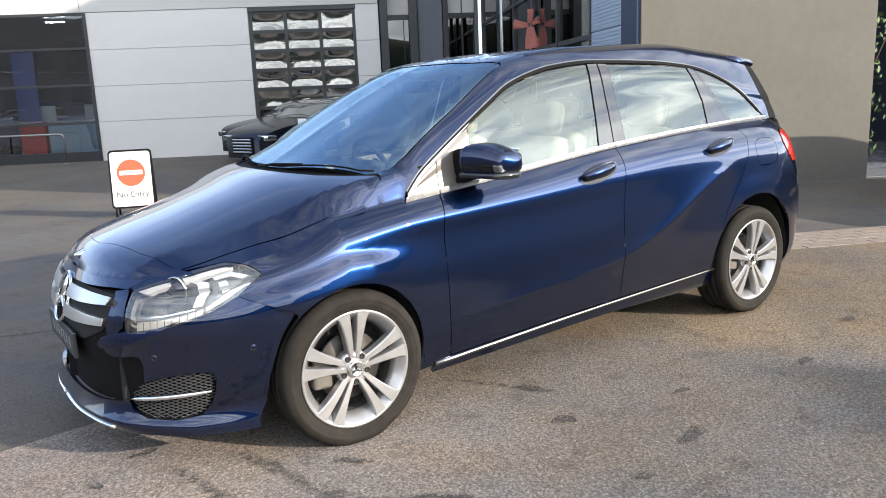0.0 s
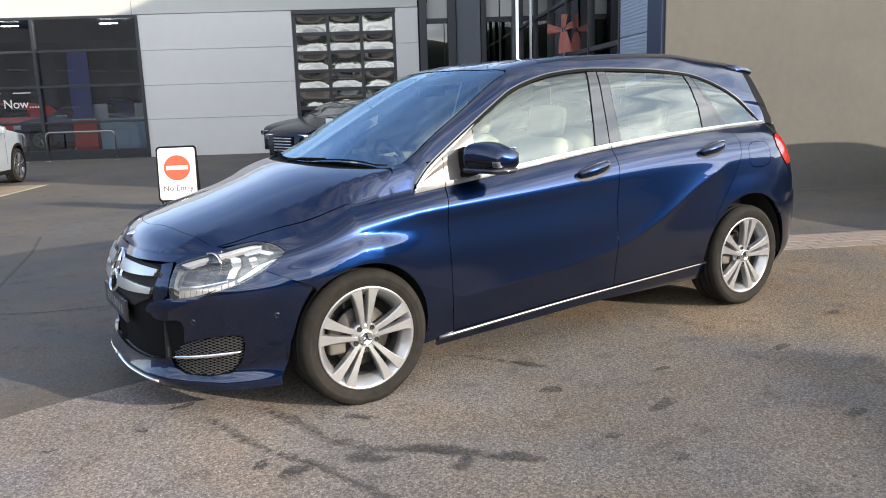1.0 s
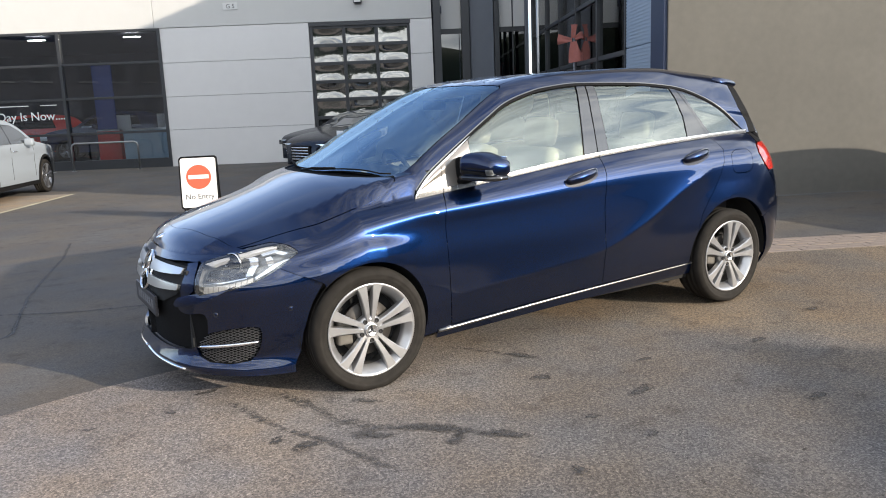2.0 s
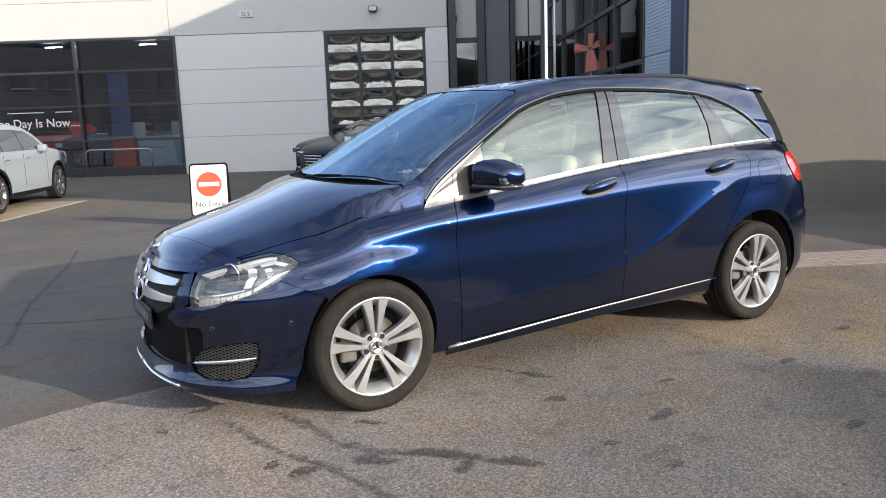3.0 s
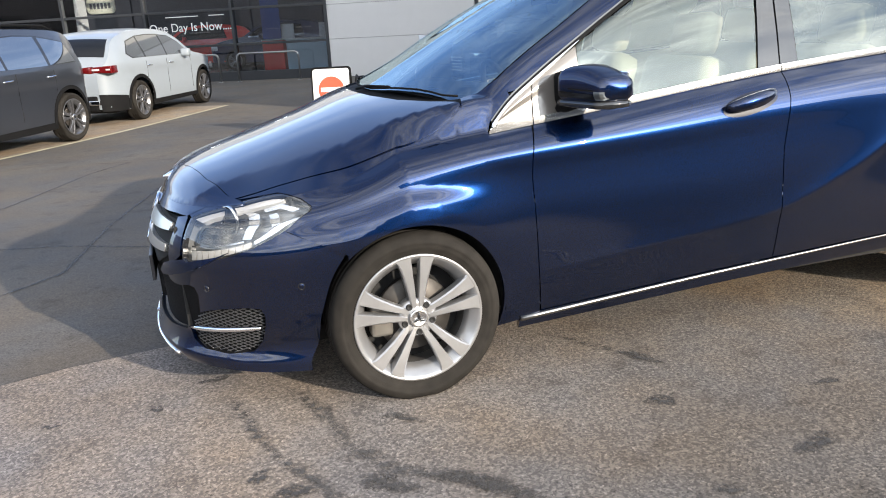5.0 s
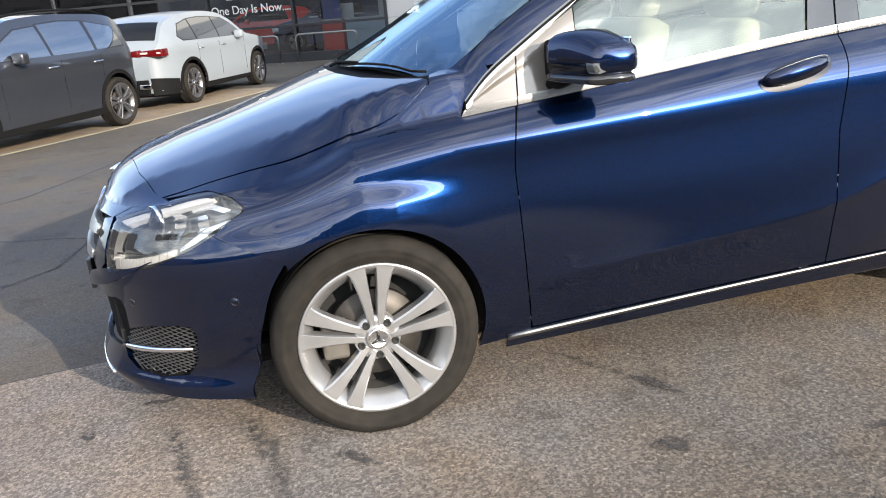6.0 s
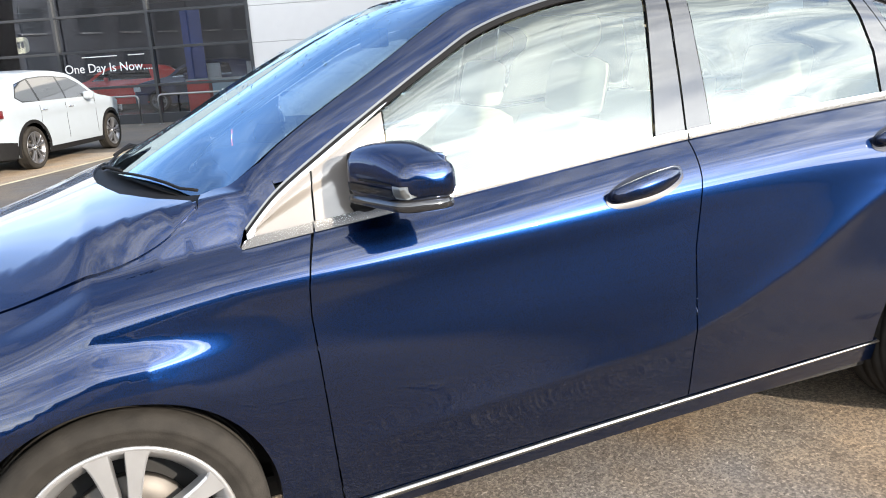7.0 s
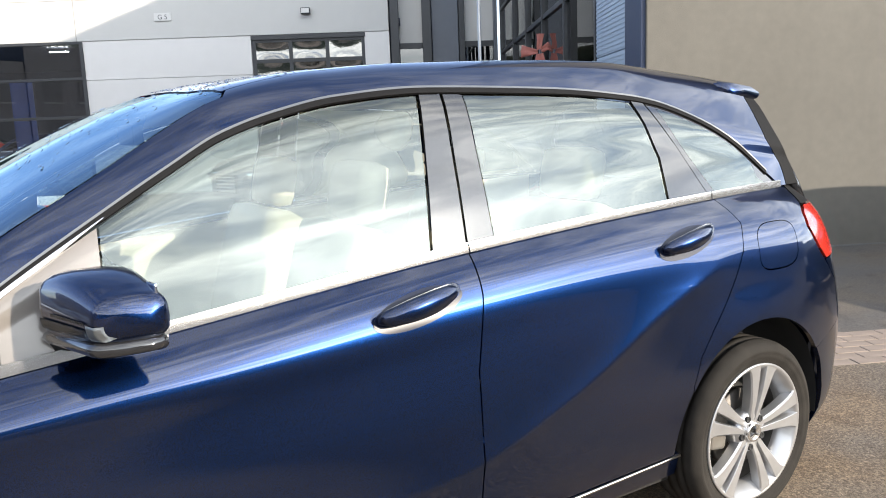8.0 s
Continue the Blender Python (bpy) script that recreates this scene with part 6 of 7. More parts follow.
def vehicle(name, label, paint, m, L, W, axles, R, prof, belt, panes, screens, clad=None, lamps=(), alloy=ALLOY_TWO, rails=False, group=""):
    """A parked car: nose at x = 0, tail at x = L. prof: outline of the upper body, panes: side windows, screens: x ranges of the glass on the upper skin."""
    V = thing(name, label, "car", m, group)
    sil = curve([p[0] for p in prof], [p[1] for p in prof])

    def half(x, z):
        f = np.abs(np.asarray(x, float) - L / 2) / (L / 2)
        w = W * (1 - np.clip(f, 0, .999) ** 5.5) ** .16
        low = 1 - .05 * np.clip((.55 - z) / .4, 0, 1) ** 2
        up = np.where(z > belt, .30 * (z - belt) + .25 * (z - belt) ** 2, 0)
        ridge = .012 * np.exp(-((z - belt + .14) / .05) ** 2)
        return w * low + ridge - up

    def flank(x, z):
        return np.stack([np.asarray(x, float), -half(x, z), np.asarray(z, float)], -1)

    sz = .24
    body = [(.03, sz + .05)]
    for ax in axles:
        a0 = math.degrees(math.asin((sz - R) / (R + .06)))
        body += arc(ax, R, R + .06, 180 - a0, a0, 16)
    body += [(L - .03, sz + .06)]
    xs = np.linspace(L - .03, .03, 44)
    body += [(float(x), float(sil(x))) for x in xs]
    skin("body_side", body, flank, paint, V, h=.11, gap=0, depth=.0)
    bm = bmesh.new()
    xs = np.concatenate([np.linspace(.03, L - .03, 52)])
    rows = []
    for x in xs:
        z = float(sil(x))
        w = float(half(x, z))
        rows.append([bm.verts.new((x, w * t, z + .035 * (1 - t * t))) for t in np.linspace(-1, 1, 11)])
    rows.insert(0, [bm.verts.new((.03, v.co.y, .28)) for v in rows[0]])
    rows.append([bm.verts.new((L - .03, v.co.y, .30)) for v in rows[-1]])
    for A, B in zip(rows, rows[1:]):
        for j in range(10):
            bm.faces.new((A[j], B[j], B[j + 1], A[j + 1]))
    bmesh.ops.recalc_face_normals(bm, faces=bm.faces)
    part("body_top", bm, paint, V)
    band = [panes[0][0], panes[-1][1]]
    for o in reversed(panes):
        band += o[2:]
    skin("window_band", shrink(band, -.02), flank, BLACK_GLOSS, V, "black window surround", h=.10, gap=0, depth=.0, lift=.002)
    for o in panes:
        skin("side_window", o, flank, CAR_GLASS, V, "", h=.12, gap=0, depth=.004, lift=.005)
    for x0, x1 in screens:
        bm = bmesh.new()
        rows = []
        for x in np.linspace(x0, x1, 10):
            z = float(sil(x))
            w = float(half(x, z)) - .07
            rows.append([bm.verts.new((x, w * t, z + .035 * (1 - (t * w / (w + .07)) ** 2) + .008)) for t in np.linspace(-1, 1, 9)])
        for A, B in zip(rows, rows[1:]):
            for j in range(8):
                bm.faces.new((A[j], B[j], B[j + 1], A[j + 1]))
        bmesh.ops.recalc_face_normals(bm, faces=bm.faces)
        part("windscreen" if x0 < L / 2 else "rear_screen", bm, CAR_GLASS if x0 < L / 2 else PRIVACY, V)
    if clad:
        skin("sill_cladding", [(axles[0] + R + .07, sz), (axles[1] - R - .07, sz), (axles[1] - R - .07, .335), (axles[0] + R + .07, .315)], flank, clad, V, "", h=.15, gap=0, depth=.01, lift=.01)
        for ax in axles:
            a0 = math.degrees(math.asin((sz - R) / (R + .06)))
            skin("arch_trim", arc(ax, R, R + .06, 180 - a0, a0, 20) + arc(ax, R, R + .115, a0 + 4, 176 - a0, 20), flank, clad, V, "", h=.08, gap=0, depth=.012, lift=.012)
        skin("bumper_cladding", [(axles[1] + R + .12, sz), (L - .04, sz + .02), (L - .03, .56), (axles[1] + R + .12, .50)], flank, clad, V, "", h=.1, gap=0, depth=.01, lift=.008)
        solid("rear_skirt", (L - .12, -W * .62, sz + .02, L - .005, W * .62, .54), clad, V, "", .04)
    for nm, d, mt in lamps:
        for sg in (-1, 1):
            bm = bmesh.new()
            box(bm, *d, bevel=.012)
            zc, ym = (d[2] + d[5]) / 2, (d[1] + d[4]) / 2
            for v in bm.verts:
                if v.co.y < ym and nm == "tail_light":     # narrower towards the middle of the car
                    v.co.z = zc + (v.co.z - zc) * .62
                v.co.y *= sg
            bmesh.ops.recalc_face_normals(bm, faces=bm.faces)
            LP = part(nm, bm, mt, V, "", True)
            if nm == "tail_light" and clad:
                bm = bmesh.new()
                box(bm, d[3] - .05, sg * d[4] - .10, zc - .014, d[3] + .006, sg * d[4] - .02 if sg > 0 else sg * d[4] + .02, zc + .014, .004)
                bmesh.ops.recalc_face_normals(bm, faces=bm.faces)
                part("lamp_window", bm, AMBER_CLEAR, LP, "pale lamp window")
    mx = axles[0] + .95
    for sg in (-1, 1):
        bm = bmesh.new()
        box(bm, mx - .07, W - .02, belt + .0, mx + .07, W + .16, belt + .15, .035)
        for v in bm.verts:
            v.co.y *= sg
        bmesh.ops.recalc_face_normals(bm, faces=bm.faces)
        part("door_mirror", bm, paint, V, "", True)
        for hx in (axles[0] + 1.55, axles[0] + 2.45):
            z = belt - .09
            w = float(half(hx, z)) + .014
            bm = bmesh.new()
            tube(bm, [(hx - .1, sg * (w - .012), z), (hx - .07, sg * w, z), (hx + .07, sg * w, z + .005), (hx + .1, sg * (w - .012), z + .005)], .013, 8)
            part("door_handle", bm, CHROME if clad else paint, V)
        for gx in (axles[0] + .62, axles[0] + 1.72, axles[1] - .30):
            bm = bmesh.new()
            tube(bm, [(gx, sg * (float(half(gx, z)) + .0005), z) for z in np.linspace(.42 if gx < axles[1] - .4 else .75, belt, 8)], .004, 4)
            part("door_gap", bm, LINER, V)
        if rails:
            bm = bmesh.new()
            tube(bm, [(x, sg * (float(half(x, float(sil(x)))) - .03), float(sil(x)) + (.06 if 0 < i < 8 else .0)) for i, x in enumerate(np.linspace(L * .38, L * .90, 9))], .016, 8)
            part("roof_rail", bm, BLACK_TRIM, V, "black roof rail")
    solid("underside", (.5, -W * .8, .20, L - .4, W * .8, .42), LINER, V, "", .03)
    for ax in axles:
        for sg in (-1, 1):
            w = copy_thing(DARK_WHEEL, pose(ax, sg * (W - .115), R, 0, 17 * ax, 0 if sg < 0 else 180) @ Matrix.Diagonal((R / .317, 1.0, R / .317, 1)))
            w.scale = (R / .317, 1.0, R / .317)
            w.parent = V
            w["label"] = "dark alloy wheel"
    return V


DARK_WHEEL = make_wheel(ALLOY_TWO, spokes=5)
SUV = [(0, .62), (.04, .80), (.35, .98), (.9, 1.08), (1.22, 1.13), (1.75, 1.47), (2.05, 1.58), (2.7, 1.635), (3.4, 1.61), (3.95, 1.53), (4.15, 1.46), (4.5, 1.10), (4.62, .95), (4.66, .70)]
SEDAN = [(0, .58), (.06, .74), (.4, .90), (1.0, 1.0), (1.5, 1.06), (2.1, 1.36), (2.5, 1.45), (3.1, 1.47), (3.7, 1.38), (4.4, 1.12), (4.9, 1.07), (5.05, .98), (5.1, .66)]


def at_wheels(rear, heading, axr, W, side_sign, z):
    """The pose that puts the near rear wheel at a place; heading: the way the nose points, in degrees."""
    a = radians(heading)
    d = Vector((math.cos(a), math.sin(a), 0))
    rot = Matrix.Rotation(a + math.pi, 4, "Z")
    off = rot @ Vector((axr, side_sign * (W - .0), 0))
    return Matrix.Translation(Vector((rear[0], rear[1], z)) - off) @ rot


vehicle("suv_car", "white sport utility car with dark alloy wheels parked by the showroom", WHITE_PAINT, at_wheels((-1.40, 12.45), 65.2, 3.66, .93, 1, ground_z(13.5)), 4.66, .93, (.80, 3.66), .362, SUV, 1.06,
        [[(1.42, 1.12), (2.42, 1.12), (2.40, 1.50), (2.02, 1.47), (1.75, 1.35)], [(2.47, 1.12), (3.30, 1.125), (3.32, 1.50), (2.9, 1.52), (2.46, 1.51)], [(3.36, 1.13), (3.80, 1.15), (3.92, 1.22), (3.75, 1.42), (3.38, 1.49)]],
        ((1.24, 1.98), (4.13, 4.44)), BLACK_TRIM, [("tail_light", (4.40, .36, .915, 4.622, .905, 1.045), DEEP_RED), ("exhaust_trim", (4.62, .40, .38, 4.685, .62, .46), CHROME), ("headlight", (.10, .5, .72, .35, .86, .86), LENS)], rails=False)
BOXY = [(0, .70), (.05, .88), (.3, 1.03), (.95, 1.12), (1.25, 1.18), (1.75, 1.53), (2.05, 1.635), (2.8, 1.675), (3.6, 1.655), (4.08, 1.60), (4.24, 1.48), (4.38, 1.06), (4.42, .70)]
vehicle("suv_car", "dark grey boxy sport utility car with silver and black alloy wheels", GREY_PAINT, at_wheels((-2.30, 9.80), -119, 3.68, .92, -1, ground_z(9.2)), 4.42, .92, (.85, 3.68), .362,
        BOXY, 1.08,
        [[(1.42, 1.14), (2.42, 1.14), (2.40, 1.53), (2.02, 1.50), (1.72, 1.37)], [(2.47, 1.14), (3.30, 1.145), (3.30, 1.56), (2.9, 1.575), (2.46, 1.55)], [(3.36, 1.15), (4.02, 1.18), (3.92, 1.46), (3.38, 1.55)]],
        ((1.26, 1.98), (4.12, 4.36)), BLACK_TRIM, [("tail_light", (4.30, .62, .95, 4.405, .86, 1.06), DEEP_RED), ("headlight", (.10, .5, .72, .35, .86, .86), LENS)], rails=True)
SED_PANES = [[(1.75, 1.06), (2.72, 1.08), (2.70, 1.36), (2.40, 1.36), (2.10, 1.26)], [(2.77, 1.08), (3.72, 1.09), (3.55, 1.30), (3.1, 1.37), (2.76, 1.37)]]
SED_LAMPS = [("headlight", (.09, .48, .655, .42, .83, .775), REFLECTOR), ("tail_light", (4.9, .45, .8, 5.08, .88, .93), RED_LENS)]
for k, (px, py) in enumerate(((5.02, 13.25), (5.75, 15.6))):
    S = vehicle("saloon_car", "black saloon car with a chrome grille, parked by the showroom" if k == 0 else "black saloon car parked beside another one", BLACK_PAINT,
                Matrix.Translation((px, py, ground_z(py))) @ Matrix.Rotation(radians(14), 4, "Z"), 5.1, .92, (.88, 3.95), .34, SEDAN, 1.0, SED_PANES, ((1.5, 2.35), (3.6, 4.4)), None, SED_LAMPS, group="black saloons by the showroom")
    for j in range(5):
        solid("grille_bar", (-.015, -.34, .40 + j * .068, .03, .34, .43 + j * .068), CHROME, S, "chrome grille bar", .006)
    solid("grille_frame", (.0, -.38, .36, .05, .38, .74), BLACK_TRIM, S, "", .02)
HATCH = [(0, .62), (.05, .92), (.25, 1.16), (.55, 1.37), (1.2, 1.45), (1.9, 1.43), (2.5, 1.30), (3.0, 1.06), (3.6, .98), (4.0, .85), (4.2, .6)]
vehicle("hatchback_car", "black hatchback car backed up to the rendered wall", BLACK_PAINT, Matrix.Translation((9.53, .49, -.02)) @ Matrix.Rotation(radians(-115.1), 4, "Z"), 4.2, .86, (.75, 3.30), .31,
        HATCH, .98, [[(.75, 1.04), (1.55, 1.04), (1.55, 1.37), (1.1, 1.38), (.85, 1.30)], [(1.60, 1.04), (2.55, 1.03), (2.3, 1.24), (1.9, 1.36), (1.60, 1.37)]], ((.10, .45), (2.1, 2.85)), None, [("tail_light", (.02, .5, .78, .2, .82, .98), RED_LENS), ("headlight", (3.95, .5, .62, 4.12, .8, .76), LAMP_GREY)])
# cars on show inside
NAVY_PAINT = mat("navy_car_paint", (.012, .02, .07), .3, coat=.6)
for k, (u, y, a, pt, lb) in enumerate(((-8.3, 3.2, 20, RED_PAINT, "red hatchback on show inside the showroom"), (-5.0, 2.6, 12, NAVY_PAINT, "dark blue car on show inside the showroom"), (-15.5, 4.0, 15, WHITE_PAINT, "white car on show inside the showroom"))):
    vehicle("show_car", lb, pt, FAC @ Matrix.Translation((u, y, -.02)) @ Matrix.Rotation(radians(a), 4, "Z"), 4.4, .88, (.85, 3.5), .32,
            [(p[0] * .93, p[1] * .93) for p in SUV], 1.0, [[(1.35, 1.05), (2.25, 1.05), (2.23, 1.38), (1.9, 1.36), (1.65, 1.26)], [(2.30, 1.05), (3.2, 1.06), (3.1, 1.36), (2.7, 1.42), (2.29, 1.40)]], ((1.15, 1.85), (3.85, 4.12)), None,
            [("tail_light", (4.18, .45, .85, 4.33, .80, .98), RED_LENS), ("headlight", (.08, .5, .66, .3, .80, .80), LAMP_GREY)])
for o in (DARK_WHEEL, *DARK_WHEEL.children_recursive):
    bpy.data.objects.remove(o)

# ---- things by the showroom ----
def desk(u, y, w, mt, lb):
    D = thing("reception_desk", lb, "desk", FAC @ Matrix.Translation((u, y, -.02)))
    solid("front_panel", (-w / 2, 0, 0, w / 2, .05, .92), mt, D, "", .01)
    solid("side_panel", (-w / 2, .05, 0, -w / 2 + .05, .6, .92), mt, D, "", .01)
    solid("side_panel", (w / 2 - .05, .05, 0, w / 2, .6, .92), mt, D, "", .01)
    solid("worktop", (-w / 2 - .02, -.03, .92, w / 2 + .02, .65, .96), SIGN_WHITE, D, "", .008)


desk(-2.15, .9, .70, RED_PAINT, "red painted counter behind the showroom window")
desk(-.95, .9, 1.5, mat("pale_blue_counter", (.42, .52, .58), .4, vary=.05), "pale blue counter behind the showroom window")
for k, (u, y) in enumerate(((-1.9, 1.9), (-.75, 1.95))):
    C = thing("office_chair", "white moulded counter stool with a backrest", "chair", FAC @ pose(u, y, -.02, 0, 0, 170 + 40 * k), "office chairs")
    for nm, d, z in (("seat", (-.22, -.22, -.025, .22, .22, .025), .74), ("backrest", (-.24, .19, 0, .24, .23, .5), .90)):
        bm = bmesh.new()
        box(bm, *d, bevel=.02)
        part(nm, bm, SIGN_WHITE, C, "", True).location = (0, 0, z)
    bm = bmesh.new()
    tube(bm, [(0, 0, .05), (0, 0, .72)], .025, 10)
    part("column", bm, STEEL, C)
    bm = bmesh.new()
    for j in range(5):
        a = 2 * math.pi * j / 5
        tube(bm, [(0, 0, .07), (.26 * math.cos(a), .26 * math.sin(a), .03)], .018, 6)
    part("base", bm, STEEL, C)
for u0, u1 in ((-4.9, -3.3), (-2.7, -.75)):
    R = tagged(new("guard_rail"), "galvanised steel hoop rail in front of the showroom window", "rail", "hoop rails")
    R.matrix_world = FAC @ Matrix.Translation((0, -.55, ground_z(20)))
    bm = bmesh.new()
    tube(bm, [(u0, 0, 0), (u0, 0, .70), (u0 + .03, 0, .78), (u0 + .1, 0, .82), (u1 - .1, 0, .82), (u1 - .03, 0, .78), (u1, 0, .70), (u1, 0, 0)], .03, 10)
    part("hoop", bm, STEEL, R)
    for u in (u0, u1):
        bm = bmesh.new()
        lathe(bm, [(0, .012), (.07, .012), (.075, .004), (.075, 0)], 16, "z", (u, 0, 0))
        part("foot_plate", bm, STEEL, R)

# red hanging bow, set in front of the wing's glass instead of behind it
BOW = thing("red_sign", "red cross-shaped sign set before the office glass on an added thin post", "sign", FAC @ pose(10.93, -7.45, 2.55, 0, 0, -30) @ Matrix.Scale(.72, 4))
for nm, (a, b, w0, w1) in {"arm": ((-.05, .0), (-.48, .04), .05, .15), "arm_far": ((.05, .02), (.46, .24), .05, .14), "upright": ((0, .05), (.02, .42), .06, .10), "tail": ((0, -.05), (.06, -.62), .10, .22)}.items():
    bm = bmesh.new()
    va, vb = Vector((a[0], 0, a[1])), Vector((b[0], 0, b[1]))
    n = (vb - va).normalized().cross(Vector((0, 1, 0)))
    rows = []
    for i in range(7):
        f = i / 6
        c, h = va.lerp(vb, f), (w0 + (w1 - w0) * f)
        rows.append([bm.verts.new(c + n * h * t + Vector((0, .03 * math.sin(t * 4 + f * 5) + dy, 0))) for dy in (0, .012) for t in (-1, -.5, 0, .5, 1)])
    for A, B in zip(rows, rows[1:]):
        for j in range(9):
            if j != 4:
                bm.faces.new((A[j], A[j + 1], B[j + 1], B[j]))
        bm.faces.new((A[0], B[0], B[5], A[5]))
        bm.faces.new((A[4], A[9], B[9], B[4]))
    bmesh.ops.recalc_face_normals(bm, faces=bm.faces)
    part(nm.split("_")[0], bm, SIGN_PALED, BOW)
# thin post added to hold it up
bm = bmesh.new()
tube(bm, [(0, .04, -3.86), (0, .04, .35)], .02, 8)
part("post", bm, STEEL, BOW)

# steel post on the yard
POST = thing("steel_post", "tall slim stainless steel post standing on the yard", "post", pose(5.45, 4.75, ground_z(4.75)))
bm = bmesh.new()
tube(bm, [(0, 0, 0), (0, 0, 2.0), (0, 0, 4.6)], .019, 16)
part("pole", bm, STEEL, POST)
bm = bmesh.new()
lathe(bm, [(0, .02), (.06, .02), (.07, .008), (.07, 0)], 20, "z")
part("base_plate", bm, STEEL, POST)

# no-entry board
SIGN = thing("no_entry_sign", "white free-standing board with an orange-red no-entry disc and black edge", "sign", pose(1.25, 7.62, ground_z(7.6), 0, 0, -21))
sw, sh = .28, .91


def rounded(w, z0, z1, r, k=6):
    pts = []
    for cx, cz, a0 in ((w - r, z1 - r, 0), (-w + r, z1 - r, 90), (-w + r, z0 + r, 180), (w - r, z0 + r, 270)):
        pts += arc(cx, cz, r, a0, a0 + 90, k)
    return pts


def plate(name, outline, y0, y1, material, parent, label=""):
    bm = bmesh.new()
    A = [bm.verts.new((x, y0, z)) for x, z in outline]
    B = [bm.verts.new((x, y1, z)) for x, z in outline]
    bm.faces.new(A)
    bm.faces.new(B[::-1])
    for i in range(len(A)):
        j = (i + 1) % len(A)
        bm.faces.new((A[i], A[j], B[j], B[i]))
    bmesh.ops.recalc_face_normals(bm, faces=bm.faces)
    return part(name, bm, material, parent, label, False)


for nm, lean, off in (("front_board", -9, 0), ("rear_board", 9, .30)):
    Bd = plate(nm, rounded(sw, .12, sh, .05), 0, .025, BLACK_TRIM, SIGN, "black-edged white board")
    Bd.matrix_local = pose(0, off, 0, lean, 0, 0)
    plate("face", rounded(sw - .022, .145, sh - .022, .04), -.004, -.001, SIGN_WHITE, Bd)
    if nm == "front_board":
        plate("disc", arc(0, .60, .182, 0, 350, 35), -.007, -.0045, SIGN_RED, Bd, "orange-red disc")
        plate("bar", [(-.148, .572), (.148, .572), (.148, .632), (-.148, .632)], -.010, -.0075, SIGN_WHITE, Bd)
        words("lettering", "No Entry", .112, SIGN_INK, Bd, pose(0, -.006, .27, 90, 0, 0))
    for x in (-sw + .05, sw - .05):
        bm = bmesh.new()
        tube(bm, [(x, .012, .0), (x, .012, .16)], .014, 8)
        part("leg", bm, BLACK_TRIM, Bd, "black tubular leg")

# line and joints on the yard
bm = bmesh.new()
def strip(bm, pts, w, dz=.006):
    L = []
    for i, p in enumerate(pts):
        a, b = pts[max(i - 1, 0)], pts[min(i + 1, len(pts) - 1)]
        d = Vector((b[0] - a[0], b[1] - a[1], 0)).normalized()
        n = Vector((-d.y, d.x, 0)) * (w[i] if isinstance(w, list) else w) / 2
        c = Vector((p[0], p[1], (ground_z(p[1]) if dz < .02 else .0) + (dz if dz < .02 else dz - .02)))
        L.append((bm.verts.new(c + n), bm.verts.new(c - n)))
    for A, B in zip(L, L[1:]):
        bm.faces.new((A[0], A[1], B[1], B[0]))
    bmesh.ops.recalc_face_normals(bm, faces=bm.faces)


strip(bm, [(-6.2 + (6.35) * k / 30, 3.0 + 10.9 * k / 30) for k in range(31)], .10)
part("parking_line", bm, LINE_PAINT, GROUND, "worn yellowish parking line", False)
bm = bmesh.new()
_rows = []
for k in range(31):
    x, y = -6.2 + 6.35 * k / 30, 3.0 + 10.9 * k / 30
    _rows.append([bm.verts.new((x - .864 * d, y + .504 * d, ground_z(y + .504 * d) + .004)) for d in (.06, 1.2, 2.4, 3.8, 5.4)])
for A, B in zip(_rows, _rows[1:]):
    for j in range(4):
        bm.faces.new((A[j], B[j], B[j + 1], A[j + 1]))
bmesh.ops.recalc_face_normals(bm, faces=bm.faces)
part("parking_bay", bm, BAY, GROUND, "sandy brown surface of the parking bays", False)

# ---- marks on the forecourt ----
def blotch_mat(name, base, density):
    """A stain: dark in its grain, open where the stones show through."""
    m = bpy.data.materials.new(name)
    m.use_nodes = True
    n, l = m.node_tree.nodes, m.node_tree.links
    b = n["Principled BSDF"]
    b.inputs["Base Color"].default_value, b.inputs["Roughness"].default_value = (*base, 1), .7
    tc, t, r = n.new("ShaderNodeTexCoord"), n.new("ShaderNodeTexNoise"), n.new("ShaderNodeValToRGB")
    t.inputs["Scale"].default_value, t.inputs["Detail"].default_value, t.inputs["Roughness"].default_value = 38, 6, .75
    r.color_ramp.elements[0].position, r.color_ramp.elements[1].position = .50 - density * .2, .62 - density * .2
    at = n.new("ShaderNodeAttribute")
    at.attribute_name = "fade"
    mul = n.new("ShaderNodeMath")
    mul.operation = "MULTIPLY"
    l.new(tc.outputs["Object"], t.inputs["Vector"])
    l.new(t.outputs["Fac"], r.inputs["Fac"])
    l.new(r.outputs["Color"], mul.inputs[0])
    l.new(at.outputs["Fac"], mul.inputs[1])
    l.new(mul.outputs["Value"], b.inputs["Alpha"])
    return m


OIL, CRACK, TAR = blotch_mat("oil_mark", (.045, .042, .040), .35), blotch_mat("tyre_and_crack_mark", (.06, .056, .053), .28), blotch_mat("asphalt_joint", (.05, .05, .05), .5)


